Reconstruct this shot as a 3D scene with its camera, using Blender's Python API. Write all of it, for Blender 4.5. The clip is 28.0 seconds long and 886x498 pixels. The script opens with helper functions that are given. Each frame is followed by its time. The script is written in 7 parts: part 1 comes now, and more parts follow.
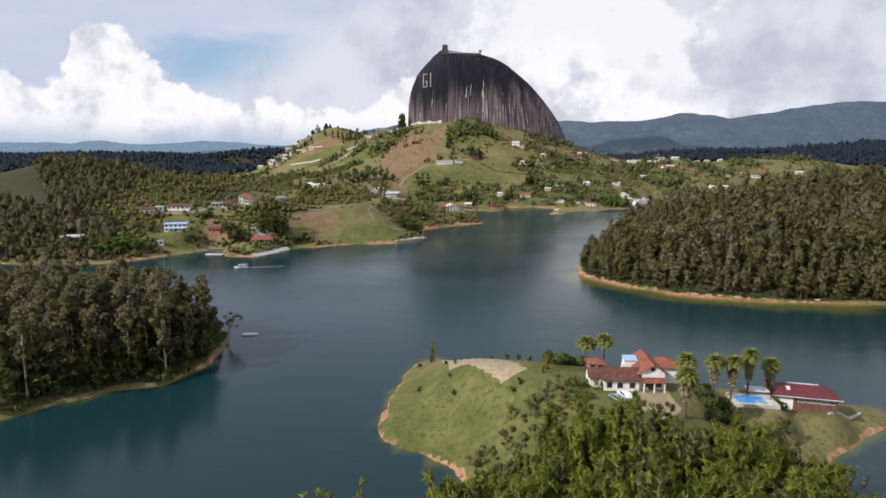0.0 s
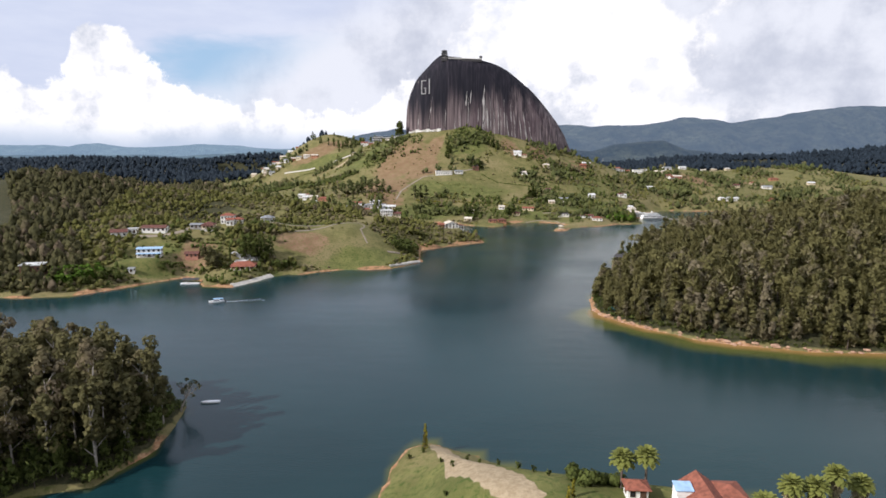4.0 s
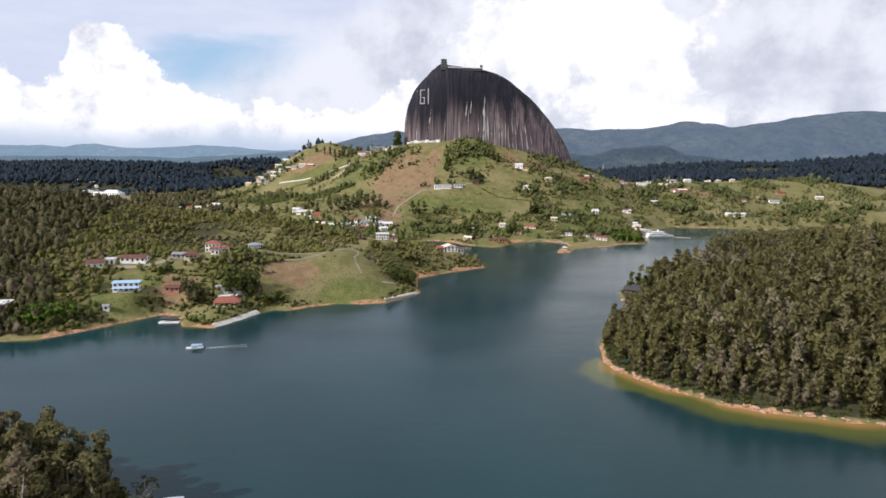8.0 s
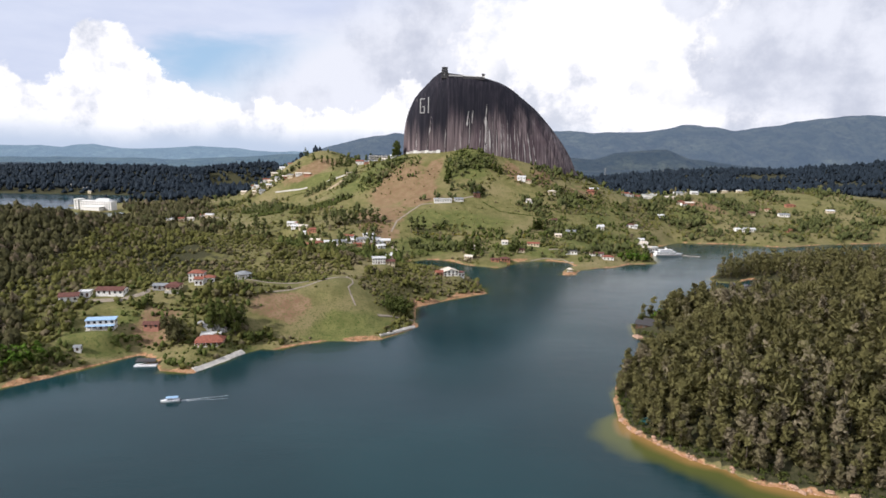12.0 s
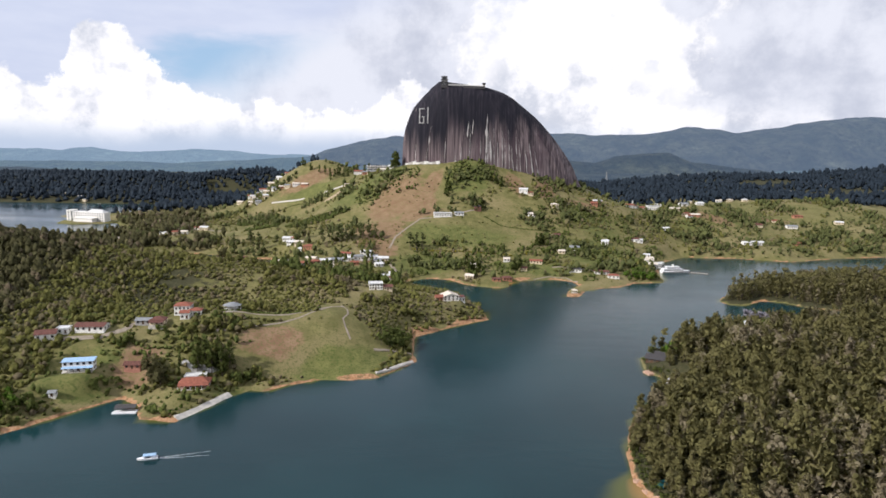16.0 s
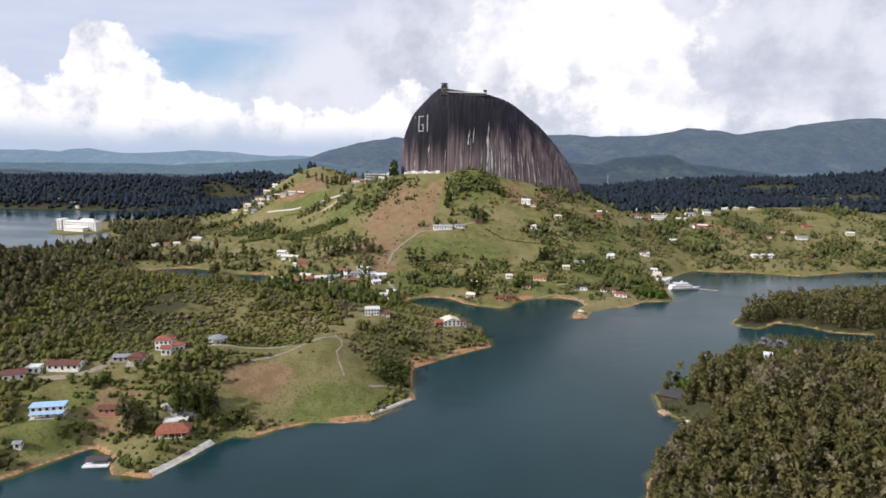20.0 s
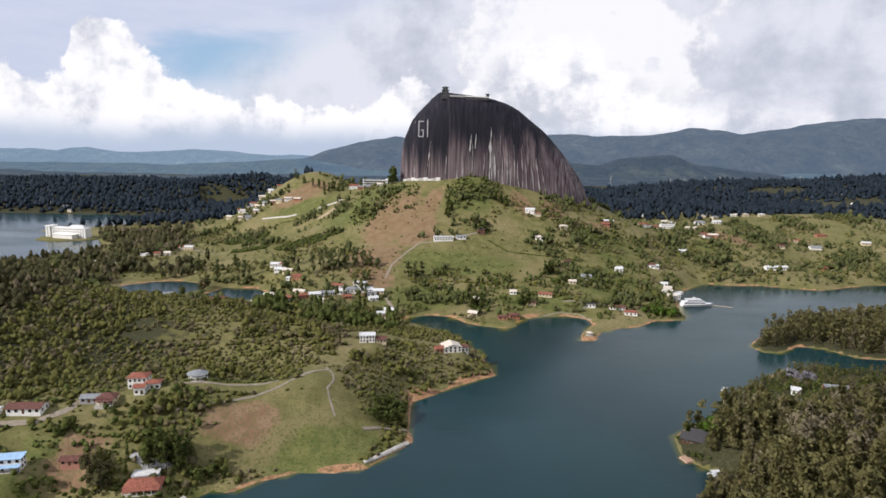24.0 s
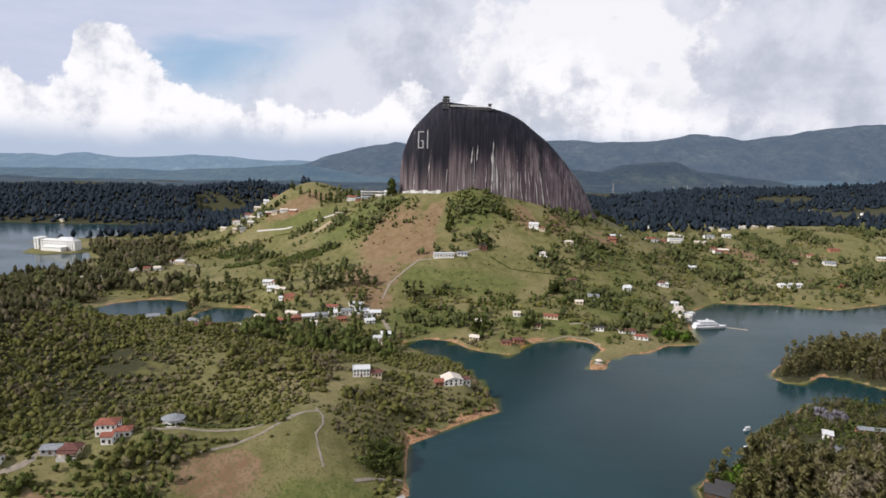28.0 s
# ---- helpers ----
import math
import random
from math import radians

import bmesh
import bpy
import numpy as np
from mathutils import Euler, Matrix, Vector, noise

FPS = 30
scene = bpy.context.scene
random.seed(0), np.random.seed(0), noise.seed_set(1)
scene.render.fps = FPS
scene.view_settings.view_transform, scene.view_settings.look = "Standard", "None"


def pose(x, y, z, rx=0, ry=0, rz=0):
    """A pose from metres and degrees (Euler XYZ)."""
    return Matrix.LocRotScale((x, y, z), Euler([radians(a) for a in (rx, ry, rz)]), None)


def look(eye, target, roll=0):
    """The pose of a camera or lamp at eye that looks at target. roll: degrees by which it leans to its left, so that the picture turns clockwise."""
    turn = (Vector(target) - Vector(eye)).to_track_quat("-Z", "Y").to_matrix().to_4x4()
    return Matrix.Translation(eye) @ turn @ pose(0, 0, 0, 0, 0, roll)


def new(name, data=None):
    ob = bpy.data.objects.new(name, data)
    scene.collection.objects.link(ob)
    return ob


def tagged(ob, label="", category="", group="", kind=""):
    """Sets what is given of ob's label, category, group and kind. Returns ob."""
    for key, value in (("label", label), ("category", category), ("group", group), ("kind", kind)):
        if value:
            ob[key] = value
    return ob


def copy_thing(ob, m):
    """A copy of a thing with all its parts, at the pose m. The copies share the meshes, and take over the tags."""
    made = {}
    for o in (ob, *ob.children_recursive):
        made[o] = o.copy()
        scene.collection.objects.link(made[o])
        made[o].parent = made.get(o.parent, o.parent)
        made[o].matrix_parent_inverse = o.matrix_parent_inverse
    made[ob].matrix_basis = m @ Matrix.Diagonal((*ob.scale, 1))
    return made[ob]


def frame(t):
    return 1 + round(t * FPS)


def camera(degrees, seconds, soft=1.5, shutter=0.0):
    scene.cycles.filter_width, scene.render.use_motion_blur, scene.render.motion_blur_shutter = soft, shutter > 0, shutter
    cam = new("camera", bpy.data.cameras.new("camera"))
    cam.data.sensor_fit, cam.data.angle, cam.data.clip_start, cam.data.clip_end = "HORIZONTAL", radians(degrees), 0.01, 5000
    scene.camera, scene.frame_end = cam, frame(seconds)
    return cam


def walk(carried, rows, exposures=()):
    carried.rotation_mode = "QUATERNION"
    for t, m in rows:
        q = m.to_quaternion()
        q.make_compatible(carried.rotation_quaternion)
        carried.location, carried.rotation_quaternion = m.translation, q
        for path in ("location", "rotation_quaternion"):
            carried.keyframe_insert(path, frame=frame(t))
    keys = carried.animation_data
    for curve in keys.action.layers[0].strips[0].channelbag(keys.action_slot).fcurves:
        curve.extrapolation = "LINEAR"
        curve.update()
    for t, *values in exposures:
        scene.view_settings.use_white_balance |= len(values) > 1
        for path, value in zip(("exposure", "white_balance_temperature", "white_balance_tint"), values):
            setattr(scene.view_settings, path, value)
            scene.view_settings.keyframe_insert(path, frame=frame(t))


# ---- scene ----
PATH = [
    (0, (-0.483, -7.973, 77.838), (-0.478, -6.001, 77.504), 0.3),
    (0.5, (-0.403, -2.408, 78.154), (-0.397, -0.436, 77.821), 0.3),
    (1, (-0.385, 3.447, 78.751), (-0.378, 5.42, 78.421), 0.4),
    (1.5, (-0.315, 8.972, 79.746), (-0.307, 10.944, 79.418), 0.4),
    (2, (-0.139, 14.416, 81.186), (-0.132, 16.389, 80.858), 0.4),
    (2.5, (-0.044, 19.321, 82.726), (-0.036, 21.293, 82.398), 0.4),
    (3, (0.286, 24.316, 84.738), (0.291, 26.289, 84.411), 0.4),
    (3.5, (0.556, 28.673, 86.658), (0.562, 30.646, 86.332), 0.4),
    (5.5, (0.738, 44.537, 96.825), (0.746, 46.51, 96.496), 0.6),
    (6, (0.424, 48.28, 98.711), (0.434, 50.253, 98.384), 0.6),
    (6.5, (0.22, 52.103, 100.711), (0.232, 54.076, 100.383), 0.7),
    (7, (0.432, 56.287, 102.929), (0.444, 58.26, 102.602), 0.7),
    (7.5, (0.56, 60.112, 105.061), (0.571, 62.085, 104.733), 0.7),
    (8, (0.401, 64.114, 107.254), (0.413, 66.088, 106.928), 0.8),
    (8.5, (0.29, 68.482, 109.489), (0.302, 70.455, 109.163), 0.8),
    (9, (0.193, 72.869, 111.632), (0.206, 74.842, 111.306), 0.9),
    (9.5, (0.041, 77.018, 113.753), (0.054, 78.991, 113.424), 1.0),
    (10, (-0.062, 81.129, 115.972), (-0.049, 83.102, 115.644), 1.0),
    (10.5, (-0.018, 84.879, 118.22), (-0.005, 86.851, 117.89), 1.0),
    (11, (0.066, 88.453, 120.336), (0.078, 90.426, 120.007), 1.1),
    (11.5, (0.151, 92.072, 122.36), (0.163, 94.044, 122.031), 1.0),
    (12, (0.097, 95.829, 124.12), (0.11, 97.802, 123.794), 1.1),
    (12.5, (0.099, 99.256, 125.648), (0.111, 101.229, 125.322), 1.0),
    (14.5, (0.155, 111.759, 135.309), (0.167, 113.732, 134.98), 1.0),
    (15, (0.263, 114.754, 136.776), (0.275, 116.728, 136.45), 1.0),
    (15.5, (0.305, 117.772, 138.526), (0.316, 119.746, 138.202), 1.0),
    (16, (0.358, 121.01, 140.393), (0.37, 122.984, 140.068), 1.0),
    (16.5, (0.367, 124.321, 142.161), (0.38, 126.295, 141.836), 1.0),
    (17, (0.29, 127.753, 143.998), (0.303, 129.726, 143.673), 1.0),
    (17.5, (0.117, 131.245, 145.894), (0.13, 133.218, 145.569), 1.0),
    (18, (0.065, 134.796, 147.715), (0.078, 136.77, 147.39), 1.0),
    (18.5, (0.06, 138.389, 149.49), (0.073, 140.362, 149.165), 1.0),
    (19, (0.042, 142.166, 151.257), (0.055, 144.139, 150.932), 1.0),
    (19.5, (0.029, 146.311, 152.958), (0.042, 148.284, 152.632), 1.0),
    (20, (-0.197, 150.46, 154.596), (-0.184, 152.434, 154.269), 1.0),
    (20.5, (-0.365, 154.908, 156.143), (-0.352, 156.882, 155.817), 1.0),
    (21, (-0.56, 159.458, 157.486), (-0.547, 161.431, 157.159), 1.0),
    (21.5, (-0.594, 164.02, 158.627), (-0.582, 165.993, 158.3), 1.0),
    (23.5, (-0.38, 181.245, 165.827), (-0.369, 183.217, 165.492), 1.1),
    (24, (-0.258, 185.744, 166.725), (-0.247, 187.716, 166.391), 1.1),
    (24.5, (-0.21, 190.174, 167.637), (-0.199, 192.147, 167.305), 1.2),
    (25, (-0.172, 194.263, 168.754), (-0.162, 196.236, 168.424), 1.2),
    (25.5, (-0.151, 198.602, 170.121), (-0.141, 200.575, 169.792), 1.2),
    (26, (-0.173, 203.021, 171.631), (-0.163, 204.993, 171.303), 1.2),
    (26.5, (-0.086, 207.133, 173.173), (-0.076, 209.106, 172.845), 1.3),
    (27, (-0.059, 211.164, 174.601), (-0.05, 213.138, 174.275), 1.3),
    (27.5, (-0.068, 215.082, 175.745), (-0.059, 217.056, 175.421), 1.3),
    (28, (-0.109, 218.964, 176.553), (-0.1, 220.938, 176.233), 1.2),
]

# ---- camera ----
cam = camera(72.6, 28.0, soft=1.65)
walk(cam, [(t, look(eye, target, roll)) for t, eye, target, roll in PATH], [(0.0, -0.06, 6320, 14), (2.0, -0.04, 6320, 14), (3.2, 0.12, 6320, 14), (8.0, 0.16, 6320, 14), (16.0, 0.12, 6320, 14), (25.0, -0.02, 6320, 14), (28.0, -0.06, 6320, 14)])

# ---- sky and sun ----
SUN_FROM = Vector((-0.80, -0.38, 0.62)).normalized()
world = bpy.data.worlds.new("sky")
scene.world = world
world.use_nodes = True
wn, wl = world.node_tree.nodes, world.node_tree.links
wn.clear()


def wnode(kind, **props):
    n = wn.new(kind)
    for k, v in props.items():
        setattr(n, k, v)
    return n


def wmath(op, a, b=None, clamp=False):
    n = wnode("ShaderNodeMath", operation=op, use_clamp=clamp)
    for i, v in enumerate((a, b)):
        if v is None:
            continue
        if isinstance(v, (int, float)):
            n.inputs[i].default_value = v
        else:
            wl.new(v, n.inputs[i])
    return n.outputs[0]


def wmix(f, a, b):
    n = wnode("ShaderNodeMix", data_type="RGBA")
    for key, v in ((0, f), (6, a), (7, b)):
        if isinstance(v, (int, float)):
            n.inputs[key].default_value = v
        elif isinstance(v, tuple):
            n.inputs[key].default_value = (*v, 1)
        else:
            wl.new(v, n.inputs[key])
    return n.outputs[2]


def wramp(v, lo, hi):
    n = wnode("ShaderNodeMapRange", interpolation_type="SMOOTHSTEP")
    wl.new(v, n.inputs[0])
    n.inputs[1].default_value, n.inputs[2].default_value = lo, hi
    return n.outputs[0]


def wnoise(vec, size, detail=6.0, rough=0.55):
    n = wnode("ShaderNodeTexNoise")
    wl.new(vec, n.inputs["Vector"])
    n.inputs["Scale"].default_value, n.inputs["Detail"].default_value, n.inputs["Roughness"].default_value = size, detail, rough
    return n.outputs[0]


sky = wnode("ShaderNodeTexSky", sky_type="NISHITA", sun_disc=False)
sky.sun_elevation, sky.sun_rotation = math.asin(SUN_FROM.z), math.atan2(SUN_FROM.x, SUN_FROM.y)
sky.altitude, sky.air_density, sky.dust_density = 1900, 1.0, 1.2
coord = wnode("ShaderNodeTexCoord").outputs["Generated"]
split = wnode("ShaderNodeSeparateXYZ")
wl.new(coord, split.inputs[0])
azim = wmath("ARCTAN2", split.outputs[0], split.outputs[1])
elev = wmath("ARCSINE", split.outputs[2])
plane = wnode("ShaderNodeCombineXYZ")
wl.new(azim, plane.inputs[0])
wl.new(elev, plane.inputs[1])
# towering cumulus: the height of its tops along the horizon, in radians
tops = wnode("ShaderNodeFloatCurve")
curve = tops.mapping.curves[0]
CLOUD_TOPS = [(-0.80, 0.10), (-0.66, 0.095), (-0.615, 0.099), (-0.58, 0.078), (-0.55, 0.088), (-0.53, 0.150), (-0.50, 0.170), (-0.466, 0.160), (-0.44, 0.130), (-0.412, 0.097), (-0.38, 0.089), (-0.342, 0.070), (-0.31, 0.060),
              (-0.277, 0.068), (-0.234, 0.061), (-0.164, 0.058), (-0.11, 0.066), (-0.078, 0.102), (-0.045, 0.109), (0.0, 0.080), (0.05, 0.10), (0.08, 0.13), (0.11, 0.152), (0.176, 0.151), (0.237, 0.142), (0.307, 0.105), (0.365, 0.078), (0.42, 0.052), (0.8, 0.035)]
while len(curve.points) < len(CLOUD_TOPS):
    curve.points.new(0.5, 0.5)
for p, (a, e) in zip(curve.points, CLOUD_TOPS):
    p.location = ((a + 0.8) / 1.6, e * 2)
tops.mapping.update()
wl.new(wmath("DIVIDE", wmath("ADD", azim, 0.8), 1.6), tops.inputs["Value"])
top_line = wmath("MULTIPLY", tops.outputs[0], 0.5)
billow = wmath("SUBTRACT", wnoise(plane.outputs[0], 13.0, 8.0, 0.62), 0.5)
fluff = wmath("SUBTRACT", wnoise(plane.outputs[0], 5.0, 5.0, 0.5), 0.5)
knob = wmath("SUBTRACT", wnoise(plane.outputs[0], 30.0, 6.0, 0.62), 0.5)
edge_ = wmath("ADD", wmath("MULTIPLY", billow, 0.045), wmath("MULTIPLY", knob, 0.075))
over = wmath("SUBTRACT", wmath("ADD", top_line, edge_), elev)
crisp = wramp(over, -0.004, 0.008)
loose = wramp(wmath("ADD", over, wmath("MULTIPLY", fluff, 0.10)), -0.045, 0.035)
east_side = wramp(azim, 0.0, 0.10)
cumulus = wmath("ADD", wmath("MULTIPLY", crisp, wmath("SUBTRACT", 1.0, east_side)), wmath("MULTIPLY", loose, east_side))
# a gap of clearer sky between the clouds, west of the rock
off_a = wmath("DIVIDE", wmath("ADD", azim, 0.23), 0.20)
off_e = wmath("DIVIDE", wmath("SUBTRACT", elev, 0.105), 0.055)
gap = wmath("ADD", wmath("MULTIPLY", off_a, off_a), wmath("MULTIPLY", off_e, off_e))
streaky = wnode("ShaderNodeMapping")
wl.new(plane.outputs[0], streaky.inputs[0])
streaky.inputs["Scale"].default_value = (1.0, 3.4, 1.0)
wisps = wmath("SUBTRACT", wnoise(streaky.outputs[0], 6.0, 6.0, 0.55), 0.5)
clear = wmath("SUBTRACT", 1.0, wramp(wmath("ADD", gap, wmath("MULTIPLY", wisps, 3.4)), 0.5, 2.1))
slant = wmath("ADD", azim, wmath("MULTIPLY", wmath("SUBTRACT", elev, 0.22), -1.6))
east = wramp(wmath("ADD", slant, wmath("MULTIPLY", fluff, 0.22)), -0.20, -0.02)
# the sunlit bank of cloud over and east of the rock
mass_a = wmath("DIVIDE", wmath("SUBTRACT", azim, 0.22), 0.19)
mass_e = wmath("DIVIDE", wmath("SUBTRACT", elev, 0.155), 0.12)
mass = wmath("ADD", wmath("MULTIPLY", mass_a, mass_a), wmath("MULTIPLY", mass_e, mass_e))
sunlit = wmath("SUBTRACT", 1.0, wramp(wmath("ADD", mass, wmath("ADD", wmath("MULTIPLY", billow, 4.2), wmath("MULTIPLY", knob, 1.6))), 0.45, 1.25))
bright = wramp(wmath("ADD", billow, wmath("MULTIPLY", fluff, 1.3)), -0.26, 0.16)
bright_in = wramp(wmath("ADD", wmath("SUBTRACT", 0.10, over), wmath("ADD", wmath("MULTIPLY", billow, 1.5), wmath("ADD", fluff, wmath("MULTIPLY", knob, 0.5)))), -0.22, 0.18)
low = wramp(wmath("ADD", elev, wmath("MULTIPLY", fluff, 0.05)), -0.005, 0.050)
haze = wmix(wramp(wisps, -0.2, 0.2), (6.6, 7.3, 8.9), (7.6, 8.2, 9.5))
blue = wmix(0.80, sky.outputs[0], (4.6, 6.8, 9.0))
grey = wmix(bright, (6.3, 6.7, 7.6), (8.9, 9.2, 9.8))
grey = wmix(sunlit, grey, (11.0, 11.0, 11.0))
white = wmix(bright_in, (7.0, 7.4, 8.1), (11.9, 11.8, 11.7))
white = wmix(low, (5.8, 6.8, 8.2), white)
out = wmix(cumulus, wmix(east, wmix(clear, haze, blue), grey), white)
shine = wnode("ShaderNodeBackground")
wl.new(out, shine.inputs["Color"])
shine.inputs["Strength"].default_value = 0.087
wl.new(shine.outputs[0], wnode("ShaderNodeOutputWorld").inputs[0])

sun = new("sun", bpy.data.lights.new("sun", "SUN"))
sun.data.energy, sun.data.angle, sun.data.color = 4.9, radians(0.6), (1.0, 0.955, 0.88)
sun.matrix_world = look(SUN_FROM * 900, (0, 0, 0))


# ---- materials ----
class Mat:
    """A node material under construction."""

    def __init__(self, name):
        self.mat = bpy.data.materials.new(name)
        self.mat.use_nodes = True
        self.nodes, self.links = self.mat.node_tree.nodes, self.mat.node_tree.links
        self.bsdf = self.nodes["Principled BSDF"]
        self.pos = self.node("ShaderNodeNewGeometry").outputs["Position"]

    def node(self, kind, **props):
        n = self.nodes.new(kind)
        for k, v in props.items():
            setattr(n, k, v)
        return n

    def put(self, socket, v):
        if isinstance(v, tuple):
            socket.default_value = (*v, 1) if len(v) == 3 and socket.type == "RGBA" else v
        elif isinstance(v, (int, float)):
            socket.default_value = v
        else:
            self.links.new(v, socket)

    def noise(self, size, detail=4.0, rough=0.55, stretch=None):
        n = self.node("ShaderNodeTexNoise")
        src = self.pos
        if stretch:
            m = self.node("ShaderNodeMapping")
            self.links.new(src, m.inputs[0])
            m.inputs["Scale"].default_value = stretch
            src = m.outputs[0]
        self.links.new(src, n.inputs["Vector"])
        n.inputs["Scale"].default_value, n.inputs["Detail"].default_value, n.inputs["Roughness"].default_value = 1 / size, detail, rough
        return n.outputs[0]

    def ramp(self, v, lo, hi):
        n = self.node("ShaderNodeMapRange", interpolation_type="SMOOTHSTEP")
        self.put(n.inputs[0], v)
        n.inputs[1].default_value, n.inputs[2].default_value = lo, hi
        return n.outputs[0]

    def mix(self, f, a, b):
        n = self.node("ShaderNodeMix", data_type="RGBA")
        self.put(n.inputs[0], f), self.put(n.inputs[6], a), self.put(n.inputs[7], b)
        return n.outputs[2]

    def sums(self, op, a, b):
        n = self.node("ShaderNodeMath", operation=op)
        self.put(n.inputs[0], a), self.put(n.inputs[1], b)
        return n.outputs[0]

    def attr(self, name):
        return self.node("ShaderNodeAttribute", attribute_name=name).outputs["Fac"]

    def island(self):
        return self.node("ShaderNodeNewGeometry").outputs["Random Per Island"]

    def one(self):
        return self.node("ShaderNodeObjectInfo").outputs["Random"]

    def bump(self, v, strength, distance):
        n = self.node("ShaderNodeBump")
        self.put(n.inputs["Height"], v)
        n.inputs["Strength"].default_value, n.inputs["Distance"].default_value = strength, distance
        self.links.new(n.outputs[0], self.bsdf.inputs["Normal"])

    def done(self, color, rough=0.8, metal=0.0, spec=0.3):
        self.put(self.bsdf.inputs["Base Color"], color)
        self.put(self.bsdf.inputs["Roughness"], rough)
        self.bsdf.inputs["Metallic"].default_value = metal
        self.bsdf.inputs["Specular IOR Level"].default_value = spec
        return self.mat


def plain(name, color, size=0.8, vary=0.25, rough=0.75, bump=0.0, metal=0.0, spec=0.3):
    """A worn, slightly mottled surface of one colour."""
    m = Mat(name)
    n, fine = m.noise(size, 5), m.noise(size * 0.12, 3)
    dark = tuple(c * (1 - vary) for c in color)
    light = tuple(min(1, c * (1 + 0.4 * vary)) for c in color)
    c = m.mix(m.ramp(n, 0.3, 0.7), dark, light)
    c = m.mix(m.sums("MULTIPLY", m.ramp(fine, 0.5, 0.8), 0.5), c, dark)
    if bump:
        m.bump(fine, 0.4, bump)
    return m.done(c, rough, metal, spec)


def ground_material():
    m = Mat("ground_cover")
    big, mid, fine = m.noise(60, 5), m.noise(9, 5), m.noise(1.6, 5, 0.65)
    grass = m.mix(m.ramp(mid, 0.35, 0.68), (0.106, 0.100, 0.034), (0.168, 0.150, 0.060))
    grass = m.mix(m.ramp(big, 0.42, 0.7), grass, (0.205, 0.168, 0.082))
    grass = m.mix(m.ramp(fine, 0.48, 0.72), grass, (0.076, 0.086, 0.023))
    clump = m.noise(3.6, 5, 0.7)
    grass = m.mix(m.sums("MULTIPLY", m.ramp(clump, 0.56, 0.66), 0.75), grass, (0.064, 0.078, 0.020))
    bare = m.mix(m.ramp(mid, 0.3, 0.7), (0.170, 0.098, 0.058), (0.240, 0.155, 0.094))
    bare = m.mix(m.ramp(fine, 0.42, 0.66), bare, (0.135, 0.115, 0.047))
    bank = m.mix(m.ramp(fine, 0.3, 0.7), (0.25, 0.12, 0.055), (0.42, 0.26, 0.15))
    bank = m.mix(m.ramp(clump, 0.5, 0.62), bank, (0.15, 0.10, 0.05))
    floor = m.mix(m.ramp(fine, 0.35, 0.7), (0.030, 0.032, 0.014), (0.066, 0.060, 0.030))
    sand = m.mix(m.ramp(fine, 0.35, 0.7), (0.26, 0.20, 0.125), (0.36, 0.29, 0.19))
    lush = m.mix(m.ramp(mid, 0.35, 0.7), (0.092, 0.098, 0.030), (0.150, 0.146, 0.050))
    lush = m.mix(m.ramp(fine, 0.45, 0.7), lush, (0.052, 0.078, 0.017))
    brk = m.sums("MULTIPLY", m.sums("SUBTRACT", m.sums("ADD", m.sums("MULTIPLY", mid, 0.6), m.sums("MULTIPLY", clump, 0.4)), 0.5), 1.7)
    c = grass
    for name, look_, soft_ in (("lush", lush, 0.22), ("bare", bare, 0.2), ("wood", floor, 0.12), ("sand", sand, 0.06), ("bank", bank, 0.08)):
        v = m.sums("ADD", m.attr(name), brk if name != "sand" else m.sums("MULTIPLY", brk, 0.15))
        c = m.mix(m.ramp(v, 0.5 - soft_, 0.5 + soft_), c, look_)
    m.bump(fine, 0.8, 0.5)
    return m.done(c, 0.95, 0, 0.15)


def water_material():
    m = Mat("lake_water")
    ripples = m.noise(1.6, 3, 0.6, (1.0, 2.2, 1.0))
    swell = m.noise(14, 3, 0.5, (0.7, 1.6, 1.0))
    calm = m.noise(130, 3, 0.5, (0.6, 1.5, 1.0))
    deep = m.mix(m.ramp(m.noise(180, 3), 0.35, 0.65), (0.0060, 0.0238, 0.0275), (0.0086, 0.0335, 0.0375))
    c = m.mix(m.ramp(m.attr("shallow"), 0.05, 0.8), deep, (0.075, 0.082, 0.022))
    c = m.mix(m.ramp(m.attr("shallow"), 0.75, 1.0), c, (0.26, 0.150, 0.050))
    m.bump(m.sums("ADD", m.sums("MULTIPLY", ripples, 0.35), swell), 0.22, 0.5)
    m.bsdf.inputs["IOR"].default_value = 1.33
    rough = m.node("ShaderNodeMapRange")
    m.put(rough.inputs[0], calm)
    for i, v in enumerate((0.35, 0.65, 0.10, 0.26)):
        rough.inputs[i + 1].default_value = v
    return m.done(c, rough.outputs[0], 0, 0.37)


